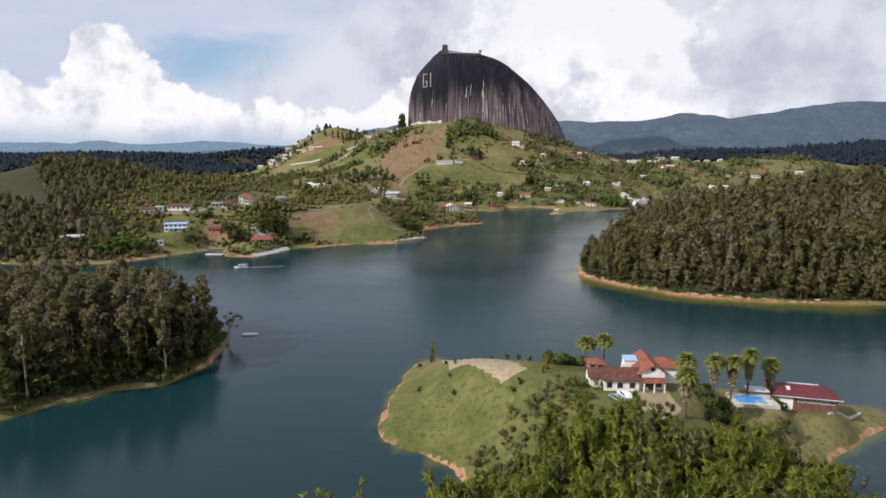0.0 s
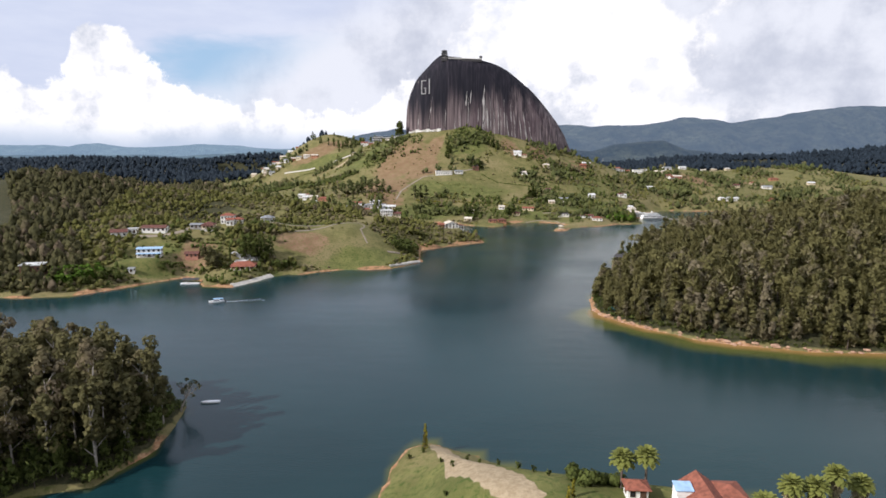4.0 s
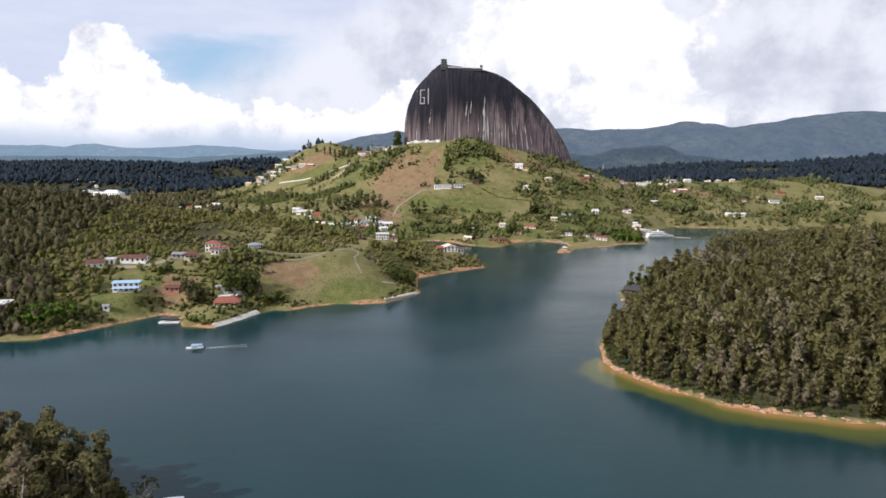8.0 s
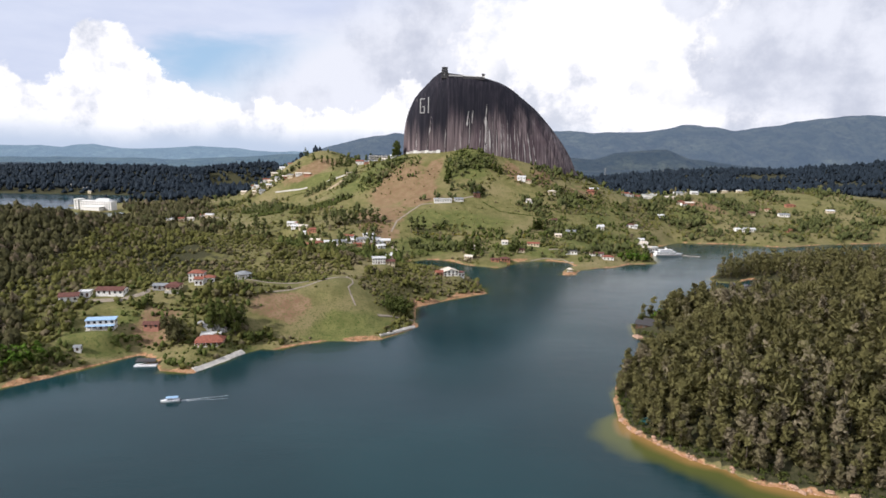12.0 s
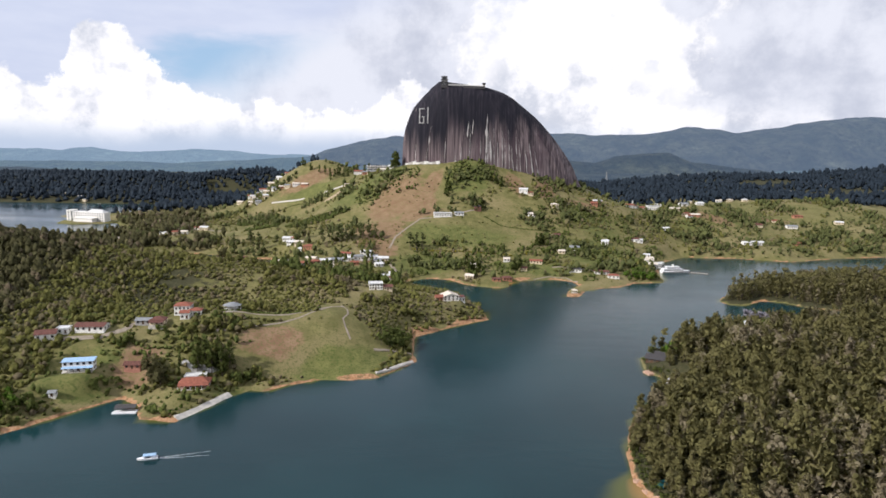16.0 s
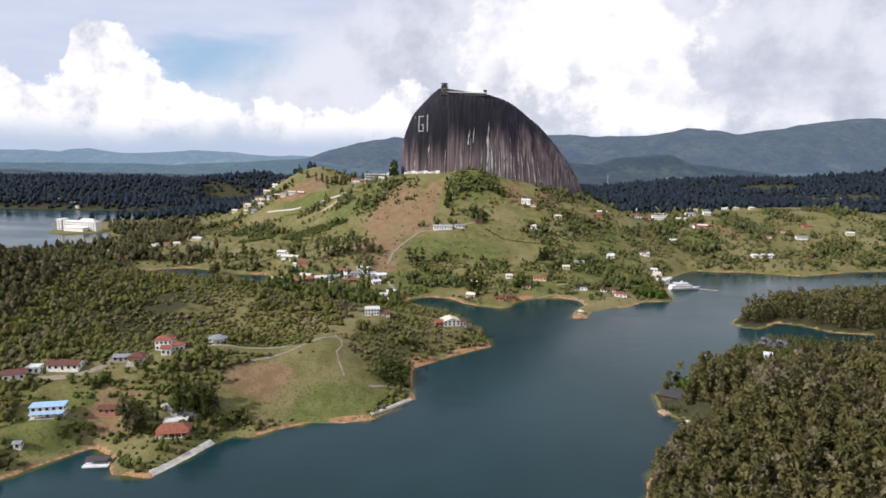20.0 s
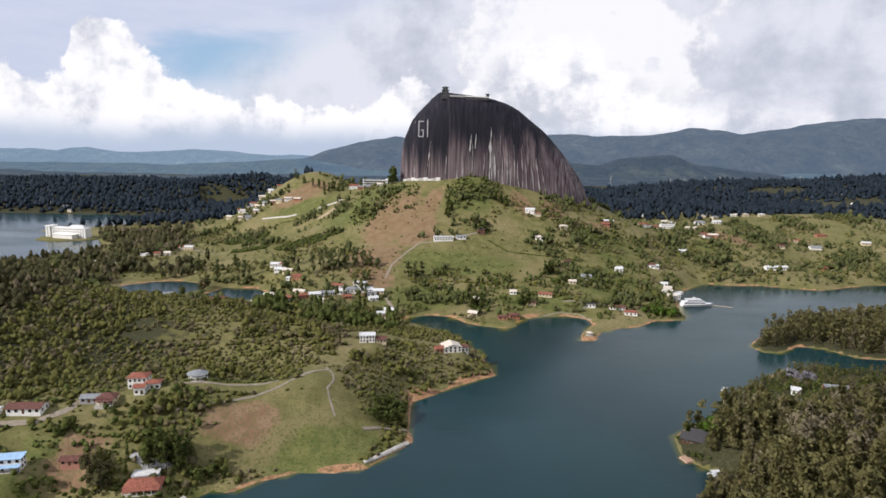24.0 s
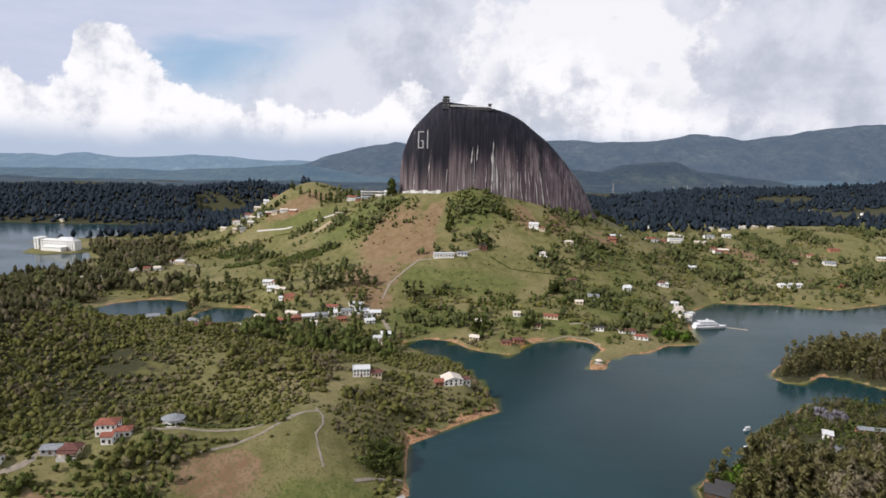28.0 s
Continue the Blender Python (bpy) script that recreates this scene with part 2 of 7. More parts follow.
def rock_material():
    m = Mat("streaked_granite")
    thin = m.noise(3.0, 4, 0.6, (1, 0.25, 0.005))
    wide = m.noise(13, 4, 0.6, (1, 0.3, 0.012))
    pale = m.noise(4.5, 5, 0.7, (1, 0.25, 0.010))
    blot = m.noise(34, 4, 0.55, (1, 0.5, 0.6))
    at = m.node("ShaderNodeSeparateXYZ")
    m.links.new(m.pos, at.inputs[0])
    level = m.sums("ADD", at.outputs[2], m.sums("ADD", m.sums("MULTIPLY", m.sums("SUBTRACT", wide, 0.5), 105.0), m.sums("MULTIPLY", m.sums("SUBTRACT", at.outputs[0], 60.0), -0.10)))
    rise = m.ramp(level, 132.0, 186.0)
    hair = m.noise(1.4, 3, 0.6, (1, 0.25, 0.004))
    lower = m.mix(m.ramp(thin, 0.34, 0.66), (0.040, 0.029, 0.033), (0.165, 0.128, 0.128))
    lower = m.mix(m.ramp(hair, 0.50, 0.68), lower, (0.255, 0.200, 0.196))
    lower = m.mix(m.ramp(blot, 0.5, 0.75), lower, (0.080, 0.054, 0.062))
    upper = m.mix(m.ramp(thin, 0.40, 0.75), (0.0085, 0.0085, 0.0135), (0.026, 0.022, 0.029))
    upper = m.mix(m.sums("MULTIPLY", m.ramp(hair, 0.60, 0.75), 0.5), upper, (0.060, 0.050, 0.058))
    c = m.mix(rise, lower, upper)
    c = m.mix(m.sums("MULTIPLY", m.ramp(pale, 0.66, 0.74), 0.6), c, (0.33, 0.29, 0.27))
    m.bump(m.sums("ADD", thin, m.sums("MULTIPLY", wide, 2.0)), 0.45, 1.4)
    return m.done(c, 0.85, 0, 0.2)


def leaf_material(name, dark, light, dry=None, dryness=0.0, glow=0.3):
    """Foliage: varies from tree to tree and from tuft to tuft."""
    m = Mat(name)
    tree, tuft = m.attr("tint"), m.island()
    spray, zone = m.noise(0.8, 3, 0.7), m.noise(48, 4, 0.6)
    c = m.mix(m.ramp(m.sums("ADD", m.sums("MULTIPLY", tuft, 0.35), m.sums("MULTIPLY", spray, 1.0)), 0.35, 1.0), dark, light)
    shade = tuple(0.6 * v for v in dark)
    c = m.mix(m.sums("MULTIPLY", m.ramp(tree, 0.2, 0.9), 0.55), c, shade if not dry else tuple(0.5 * (a + b) for a, b in zip(dark, light)))
    if dry:
        c = m.mix(m.ramp(m.sums("ADD", m.sums("ADD", m.sums("MULTIPLY", tree, 0.6), m.sums("MULTIPLY", m.ramp(zone, 0.25, 0.75), 0.4)), m.sums("MULTIPLY", spray, 0.25)), 1.05 - dryness, 1.30 - dryness), c, dry)
    m.bump(spray, 1.0, 0.5)
    m.done(c, 0.75, 0, 0.10)
    through_leaf = m.node("ShaderNodeBsdfTranslucent")
    m.put(through_leaf.inputs[0], c)
    both = m.node("ShaderNodeMixShader")
    both.inputs[0].default_value = glow
    m.links.new(m.bsdf.outputs[0], both.inputs[1])
    m.links.new(through_leaf.outputs[0], both.inputs[2])
    m.links.new(both.outputs[0], m.nodes["Material Output"].inputs[0])
    return m.mat


GROUND, WATER, GRANITE = ground_material(), water_material(), rock_material()
BARK = plain("bark", (0.11, 0.085, 0.065), 0.5, 0.4, 0.9)
PALE_BARK = plain("pale_bark", (0.36, 0.32, 0.27), 0.7, 0.4, 0.85)
PINE = leaf_material("olive_foliage", (0.150, 0.139, 0.054), (0.292, 0.268, 0.112), (0.320, 0.272, 0.178), 0.34, 0.5)
BUSH = leaf_material("green_foliage", (0.070, 0.090, 0.024), (0.160, 0.186, 0.050), (0.190, 0.168, 0.062), 0.18, 0.4)
DARK_TREE = leaf_material("dark_tree_foliage", (0.074, 0.088, 0.032), (0.176, 0.190, 0.068), (0.205, 0.180, 0.088), 0.24, 0.4)
GREY_PLUME = leaf_material("grey_olive_plumes", (0.170, 0.175, 0.060), (0.320, 0.315, 0.120), glow=0.5)
# dusty gum leaves; in the western valley their dark tone stands for cloud shade
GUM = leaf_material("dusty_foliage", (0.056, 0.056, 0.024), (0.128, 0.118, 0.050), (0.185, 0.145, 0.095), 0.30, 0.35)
FEATHER = leaf_material("bright_feathery_foliage", (0.190, 0.232, 0.036), (0.420, 0.450, 0.090), (0.42, 0.38, 0.12), 0.1, 0.6)
GROVE = leaf_material("brownish_gum_leaves", (0.094, 0.088, 0.037), (0.200, 0.182, 0.080), (0.240, 0.190, 0.122), 0.28, 0.45)
SCRUB = leaf_material("mixed_scrub_foliage", (0.102, 0.106, 0.030), (0.212, 0.204, 0.060), (0.200, 0.164, 0.098), 0.34, 0.4)
# blue-black leaf colour holds the cloud shadow and haze over the far woods
SHADOW_WOOD = leaf_material("forest_foliage_painted_shade", (0.016, 0.025, 0.035), (0.026, 0.037, 0.050), glow=0.1)


# ---- the lie of the land ----
# shore of the main land, from the far left round the coves to the far right
SHORE_WEST = [(-3000, 330), (-700, 330), (-420, 352), (-290, 384), (-246, 381), (-222, 387), (-206, 404), (-196, 418), (-183, 433),
              (-176, 441), (-163, 433), (-154, 416), (-134, 412), (-130, 422), (-117, 446), (-108, 456), (-100, 453), (-90, 463),
              (-72, 473), (-52, 473), (-37, 478), (-14, 507), (-17, 524), (-17, 561), (-2, 575), (12, 590), (43, 612), (39, 634)]
SHORE_EAST = [(29, 678), (12, 710), (-15, 730), (-37, 759), (-9, 772), (13, 766), (25, 749), (38, 738), (62, 731), (72, 736),
              (76, 757), (99, 769), (128, 778), (147, 768), (150, 748), (134, 722), (127, 698), (138, 697), (151, 724),
              (169, 737), (192, 743), (215, 765), (248, 768), (259, 818), (282, 885), (339, 940), (372, 931), (408, 934),
              (471, 912), (508, 928), (554, 946), (700, 980), (3200, 1000), (3200, 5200), (-3000, 5200)]
# the green point with the villa
SHORE_POINT = [(-10, 202), (-15, 173), (-18, 158), (-18, 150), (-16, 144), (-11, 140), (-5, 137), (2, 130), (7, 118), (3, 104), (-14, 95),
               (-35, 90), (-46, 72), (-46, 30), (-60, -130), (150, -130), (95, 40), (84, 75), (85, 98), (91, 119), (95, 131),
               (109, 141), (121, 149), (134, 158), (126, 166), (100, 172), (82, 175), (60, 178), (36, 183), (20, 191), (9, 199), (-2, 205)]
# the wooded tongue of land under the tall trees
SHORE_GROVE = [(-87, 231), (-86, 222), (-84, 200), (-88, 189), (-92, 180), (-106, 176), (-113, 168), (-127, 155), (-170, 146),
               (-330, 140), (-330, 250), (-200, 258), (-120, 243)]
# the wooded peninsula
SHORE_WOOD = [(87, 364), (89, 350), (97, 338), (105, 327), (116, 319), (125, 308), (136, 304), (152, 299), (167, 294), (190, 292),
              (260, 288), (420, 276), (900, 250), (900, 640), (420, 640), (340, 631), (300, 640), (271, 634), (236, 606), (206, 584),
              (192, 561), (171, 539), (151, 529), (140, 518), (136, 494), (147, 480), (156, 469), (138, 462), (118, 441), (101, 414), (91, 386)]
# the second wood across the inlet
SHORE_SPUR = [(273, 688), (276, 675), (291, 674), (315, 693), (334, 686), (350, 664), (430, 652), (900, 652), (900, 770), (430, 768), (345, 754), (305, 726), (282, 703)]
LAKE_WEST = [(-1500, 960), (-560, 968), (-563, 1035), (-515, 1032), (-545, 1150), (-605, 1240), (-690, 1255), (-735, 1290), (-735, 1330), (-660, 1345), (-590, 1420), (-520, 1480), (-520, 1560), (-1500, 1560)]
LAKE_ARM = [(-600, 1700), (-560, 1730), (-520, 1790), (-560, 1930), (-690, 1950), (-650, 1800)]
LAKE_FAR = [(-1340, 2780), (-1130, 2900), (-900, 2900), (-900, 2990), (-1200, 3020), (-1380, 2880)]
LAKE_FAR_B = [(-2600, 3020), (-1900, 3020), (-1800, 3120), (-2500, 3150)]
POND_A = [(-385, 850), (-366, 880), (-343, 897), (-314, 904), (-280, 890), (-271, 862), (-285, 836), (-324, 820), (-360, 830)]
POND_B = [(-263, 838), (-250, 872), (-212, 872), (-182, 840), (-197, 806), (-240, 806)]


def inside(poly, x, y):
    """Signed distance to a closed outline, positive within it."""
    p = np.array(poly, float)
    best = np.full(x.shape, 1e18)
    odd = np.zeros(x.shape, bool)
    for (ax, ay), (bx, by) in zip(p, np.roll(p, -1, 0)):
        ex, ey = bx - ax, by - ay
        f = np.clip(((x - ax) * ex + (y - ay) * ey) / (ex * ex + ey * ey), 0, 1)
        best = np.minimum(best, (x - ax - f * ex) ** 2 + (y - ay - f * ey) ** 2)
        if by != ay:
            odd ^= ((ay > y) != (by > y)) & (x < ax + (y - ay) * ex / ey)
    return np.where(odd, 1, -1) * np.sqrt(best)


TABLE = np.random.RandomState(7).rand(256, 256)


def fuzz(x, y, size, octaves=4, shift=0):
    """Smooth noise between -1 and 1."""
    total, weight, amp = 0, 0, 1.0
    for k in range(octaves):
        u, v = x / size + 31.7 * k + shift, y / size + 17.3 * k + 2 * shift
        i, j = np.floor(u).astype(int), np.floor(v).astype(int)
        a, b = u - i, v - j
        a, b = a * a * (3 - 2 * a), b * b * (3 - 2 * b)
        i, j, i2, j2 = i % 256, j % 256, (i + 1) % 256, (j + 1) % 256
        n = (TABLE[i, j] * (1 - a) + TABLE[i2, j] * a) * (1 - b) + (TABLE[i, j2] * (1 - a) + TABLE[i2, j2] * a) * b
        total, weight, amp, size = total + amp * (2 * n - 1), weight + amp, amp * 0.5, size * 0.5
    return total / weight


def ease(v, lo, hi):
    f = np.clip((v - lo) / (hi - lo), 0, 1)
    return f * f * (3 - 2 * f)


LANDS = (SHORE_WEST + SHORE_EAST, SHORE_POINT, SHORE_GROVE, SHORE_WOOD, SHORE_SPUR)
LAKES = (LAKE_WEST, LAKE_ARM, LAKE_FAR, LAKE_FAR_B, POND_A, POND_B)


def shore(x, y):
    """Metres from the water's edge, positive on land, with a ragged edge."""
    d = np.full(x.shape, -1e9)
    for land in LANDS:
        d = np.maximum(d, inside(land, x, y))
    for lake in LAKES:
        d = np.minimum(d, -inside(lake, x, y))
    return d + 1.1 * fuzz(x, y, 9.0, 3)


# hills: centre x, y, radius, height
HILLS_NEAR = [(45, 128, 38, 12.5), (85, 145, 30, -0.6), (100, 160, 22, 7.0), (75, 165, 24, 3.4), (10, 150, 26, 8.9), (0, 185, 25, 6.9),
              (30, 80, 45, 1.8), (50, 20, 60, 8.7), (-20, 50, 40, 4.7), (45, 160, 30, 4.9), (-115, 195, 40, 4.3), (-180, 200, 60, 4.6),
              (-270, 195, 70, 8.5), (150, 340, 45, 9.4), (130, 390, 40, 2.1), (200, 390, 60, 15.6), (280, 440, 80, 30.3),
              (400, 450, 110, 20.8), (560, 450, 150, 41.9), (240, 540, 50, 9.5), (330, 570, 80, -0.8), (400, 350, 100, 16.6),
              (170, 470, 35, 15.4), (250, 330, 50, 11.2), (330, 705, 40, 3.1), (450, 710, 80, 7.8), (640, 710, 120, 9.4)]
HILLS_HEAD = [(10, 615, 45, 4.7), (-55, 590, 45, 9.6), (-75, 530, 40, 17.4), (-140, 510, 45, 21.3), (-205, 500, 50, 15.7),
              (-205, 440, 40, 3.7), (-150, 450, 35, 2.1), (-190, 650, 80, 26.2), (-300, 650, 100, 24.0), (-430, 650, 110, 49.2),
              (-420, 470, 70, 22.1), (-300, 500, 80, 23.2), (-100, 620, 60, 16.0), (-30, 650, 60, 7.1), (-160, 740, 70, 1.0),
              (-340, 740, 80, 4.0), (-60, 800, 70, -1.7), (-120, 880, 90, 22.7), (0, 930, 90, 33.4), (110, 960, 90, 18.6),
              (200, 940, 70, 15.5), (300, 950, 80, 6.3), (-160, 1020, 80, 17.8)]
HILLS_ROCK = [(-60, 1060, 90, 58.1), (50, 1060, 90, 51.4), (150, 1050, 90, 46.8), (270, 1050, 80, 30.8), (-150, 1160, 90, 41.3),
              (-250, 1000, 90, 13.0), (-330, 1170, 90, 1.6), (-330, 1300, 100, 12.9), (-230, 1300, 110, 94.8), (0, 1200, 130, 88.0),
              (200, 1200, 130, 75.0), (420, 1110, 90, 41.4), (550, 1080, 110, 0.4), (450, 970, 70, 2.7), (700, 1200, 200, 41.0),
              (0, 1480, 220, 47.2), (-400, 1500, 200, 16.6), (350, 1500, 250, 14.1), (120, 850, 80, 9.4), (-400, 1000, 100, 2.0),
              (-560, 1150, 120, 1.6), (46, 1036, 30, 12.0)]
HILLS_FAR = [(-1000, 2050, 330, 34), (-1500, 2050, 380, 22), (-2100, 2000, 400, 24), (-600, 2080, 180, 40), (-560, 2300, 200, 24),
             (500, 1450, 260, 20), (900, 1500, 300, 24), (1400, 1600, 420, 40), (900, 2200, 400, 45), (1700, 2300, 500, 95), (300, 1900, 300, 26), (1700, 1200, 400, 60)]


def rises(x, y):
    h = np.zeros(x.shape)
    for cx, cy, r, top in HILLS_NEAR + HILLS_HEAD + HILLS_ROCK + HILLS_FAR:
        h += top * np.exp(-((x - cx) ** 2 + (y - cy) ** 2) / (r * r))
    return h


# levelled ground: x, y, radius, height
PADS = [(84.5, 148, 7, 9.4), (101, 153, 8, 5.9), (48, 137, 13, 18.0), (-137, 446, 9, 5.6), (-203, 448, 9, 13.4), (-168, 509, 8, 29.5), (-52, 609, 8, 25.5), (10, 633, 8, 11.5), (-141, 522, 7, 29.6)]


def height(x, y):
    x, y = np.asarray(x, float), np.asarray(y, float)
    d = shore(x, y)
    bank = 1.7 * (1 - np.exp(-np.maximum(d, 0) / 1.6)) + 0.02 * np.clip(d, 0, 60)
    rough = 0.35 * fuzz(x, y, 14.0, 3, 5) + ease(y, 900, 2600) * 10 * fuzz(x, y, 260.0, 4, 9)
    up = np.maximum(bank + (np.maximum(rises(x, y), 0) + rough) * ease(d, 0, 26 + 0 * d), 0.25 * ease(d, 0, 2))
    for px, py, r, z in PADS:
        f = 1 - ease(np.hypot(x - px, y - py), r, r + 7)
        up = up * (1 - f) + z * f
    return np.where(d > 0, up, np.maximum(d * 0.28, -6))


# ---- ground, water and the rock ----
def mesh_of(name, verts, faces, mats, slots=None, smooth=False):
    """A mesh from arrays of points and of equal-sided faces."""
    verts, faces = np.asarray(verts, np.float32), np.asarray(faces, np.int32)
    me = bpy.data.meshes.new(name)
    n, k = faces.shape
    me.vertices.add(len(verts))
    me.vertices.foreach_set("co", verts.ravel())
    me.loops.add(n * k)
    me.loops.foreach_set("vertex_index", faces.ravel())
    me.polygons.add(n)
    me.polygons.foreach_set("loop_start", np.arange(0, n * k, k, dtype=np.int32))
    for m in mats:
        me.materials.append(m)
    if slots is not None:
        me.polygons.foreach_set("material_index", np.asarray(slots, np.int32))
    me.polygons.foreach_set("use_smooth", np.full(n, smooth))
    me.update(calc_edges=True)
    return me


def layer(me, name, values):
    me.attributes.new(name, "FLOAT", "POINT").data.foreach_set("value", np.asarray(values, np.float32))


def sheet(rows, cols):
    i = np.arange((rows - 1) * cols).reshape(rows - 1, cols)[:, :-1].ravel()
    return np.stack([i, i + 1, i + cols + 1, i + cols], 1)


def patch(x, y, cx, cy, rx, ry, turn=0):
    """1 in the middle of an oval, 0.5 on its rim, falling on."""
    c, s = math.cos(radians(turn)), math.sin(radians(turn))
    bend = 0.45 * min(rx, ry)
    x, y = x + bend * fuzz(x, y, 1.6 * min(rx, ry), 3, 14), y + bend * fuzz(x, y, 1.6 * min(rx, ry), 3, 15)
    u, v = (x - cx) * c + (y - cy) * s, -(x - cx) * s + (y - cy) * c
    return np.clip(1.5 - np.sqrt((u / rx) ** 2 + (v / ry) ** 2), 0, 1) * 1.0


# cover of the ground: x, y, half lengths, turn
BARE = [(-106, 494, 20, 12, 28), (-60, 985, 34, 60, -20), (110, 1015, 16, 26, 20), (-90, 850, 12, 10, 0), (-14, 562, 8, 12, 0),
        (-30, 940, 30, 20, 20), (215, 1010, 30, 7, 0), (430, 1060, 30, 14, -30), (-78, 895, 36, 40, 10), (-68, 840, 16, 22, 0), (156, 1020, 14, 26, -15), (-237, 1226, 50, 20, 10), (-174, 467, 12, 6, 10), (-72, 806, 22, 6, 10), (-12, 1008, 13, 34, -18), (-20, 965, 20, 34, -10), (530, 1120, 46, 12, -25), (160, 1030, 9, 34, -40), (232, 1032, 22, 6, 10), (-175, 455, 14, 9, 0)]
WOODS = [(-330, 560, 150, 110, 0), (-420, 640, 150, 110, 0), (40, 92, 48, 26, 0), (-20, 68, 30, 18, 0)]
# eroded red banks
CLIFF = [(-15, 561, 5, 13, 0), (-5, 574, 9, 4, 40), (22, 600, 15, 4, 42), (40, 612, 5, 5, 0), (-15, 508, 4, 9, 0), (-46, 476, 14, 3, 8), (-146, 414, 12, 3, 0), (-214, 396, 12, 3, 45), (130, 304, 20, 3, -25), (262, 815, 4, 14, 0), (135, 703, 9, 5, 0), (92, 770, 12, 3, 20)]
SAND = [(-165, 1118, 26, 9, 10)]
LUSH = [(-10, 806, 44, 24, 0), (110, 800, 50, 18, 0), (-58, 488, 34, 13, 20), (40, 1010, 34, 26, 0), (20, 880, 70, 30, 0), (40, 165, 40, 14, 0), (-8, 150, 34, 30, 0), (20, 130, 40, 24, 0), (200, 860, 50, 40, 0), (215, 960, 34, 40, 0), (-110, 1060, 50, 50, 0), (-230, 1190, 60, 26, -25), (44, 1028, 32, 24, 0), (-30, 800, 40, 22, 0), (440, 1062, 26, 22, 20), (380, 1040, 18, 16, 0), (-118, 447, 8, 8, 0), (-203, 436, 18, 10, 10), (-190, 462, 14, 8, 0)]

ys = [-125.0]
while ys[-1] < 5000:
    y = ys[-1]
    ys.append(y + (1.7 if y < 225 else 3.0 if y < 620 else 2.9 + (y - 620) * 0.006 if y < 1250 else 6 + (y - 1250) * 0.05))
cols = 310
u = np.linspace(-1, 1, cols)
u = 0.8 * u + 0.2 * u ** 3
gy, gx = np.meshgrid(np.array(ys), u, indexing="ij")
gx = gx * (0.86 * (gy + 260) + 20)
d = shore(gx, gy)
gz = height(gx, gy)
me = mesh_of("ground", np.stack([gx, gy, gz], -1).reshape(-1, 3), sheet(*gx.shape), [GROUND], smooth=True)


def cover(table):
    best = np.zeros(gx.shape)
    for row in table:
        best = np.maximum(best, patch(gx, gy, *row))
    return best.ravel()


layer(me, "bare", cover(BARE))
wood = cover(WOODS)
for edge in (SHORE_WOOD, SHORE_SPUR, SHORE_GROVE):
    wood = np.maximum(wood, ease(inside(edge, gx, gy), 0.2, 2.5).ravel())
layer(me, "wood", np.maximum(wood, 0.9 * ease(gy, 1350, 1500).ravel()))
court = ease(inside([(-3, 204), (2, 177), (2, 168), (16, 144.5), (23, 146), (19, 158), (10, 172), (3, 200)], gx, gy), -1.2, 1.2).ravel()
yard = ease(inside([(44, 134), (56, 135), (56, 124), (50, 120), (43, 125)], gx, gy), -1.0, 1.0).ravel()
layer(me, "sand", np.maximum(cover(SAND), np.maximum(court, yard)))
layer(me, "lush", cover(LUSH))
strip = 1 - ease(gz, 0.5, 1.5 + 0.7 * fuzz(gx, gy, 30.0, 2, 2))
layer(me, "bank", np.maximum((strip * np.clip(0.66 + 1.1 * fuzz(gx, gy, 22.0, 3, 6), 0.10, 1)).ravel() * (gy.ravel() < 1100), cover(CLIFF)))
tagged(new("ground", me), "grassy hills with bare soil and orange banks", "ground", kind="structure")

water_rows = np.concatenate([np.arange(-125, 270, 7.0), np.arange(270, 380, 3.0), np.arange(380, 700, 7.0), np.arange(700, 1300, 16.0), np.geomspace(1300, 4990, 24)])
wy, wx = np.meshgrid(water_rows, np.linspace(-1, 1, 180), indexing="ij")
wx = wx * (0.86 * (wy + 260) + 20)
me = mesh_of("water", np.stack([wx, wy, 0 * wx], -1).reshape(-1, 3), sheet(*wx.shape), [WATER], smooth=True)
wd = -shore(wx, wy)
reach = 2.2 + 33 * ease(wy, 372, 350) * ease(inside(SHORE_WOOD, wx, wy), -60, -5)
reach = reach * np.clip(0.85 + 0.9 * fuzz(wx, wy, 28.0, 3, 71), 0.3, 1.5)
layer(me, "shallow", np.clip(1 - wd / reach, 0, 1).ravel())
tagged(new("water", me), "calm dark teal lake water with light ripples", "lake", kind="structure")

# outline of the rock: height, left and right edge
ROCK = [(60, -56, 240), (85, -60, 229), (96, -61, 223), (111, -61, 216), (125, -61, 208), (138, -61, 199), (150, -61, 190), (161, -60, 181), (172, -58, 171),
        (182, -55, 162), (194, -50, 150), (205, -45, 136), (213, -39, 126), (221, -32, 116), (227, -26, 106), (232, -21, 95), (237, -17, 78), (240, -13, 64), (242.5, -10, 40), (245, -7, 18), (246.5, -5, 9)]
ROCK_Y = 1118


def rock_ring(z, a):
    """Plan of the rock at height z; a runs round from the west by the front."""
    zs, ls, rs = zip(*ROCK)
    left, right = np.interp(z, zs, ls), np.interp(z, zs, rs)
    c, half = (left + right) / 2, (right - left) / 2
    e = 0.78
    deep = 60 * np.clip(half / 130, 0, 1.2) ** 0.45
    ca, sa = np.cos(a), np.sin(a)
    x = c - half * np.sign(ca) * np.abs(ca) ** e
    y = ROCK_Y - deep * np.sign(sa) * np.abs(sa) ** e
    flute = 1 + 0.010 * fuzz(a * 90, z * 0.05, 3.0, 3) + 0.012 * fuzz(a * 20, z * 0.05, 3.0, 2, 3)
    return c + (x - c) * flute, ROCK_Y + (y - ROCK_Y) * flute


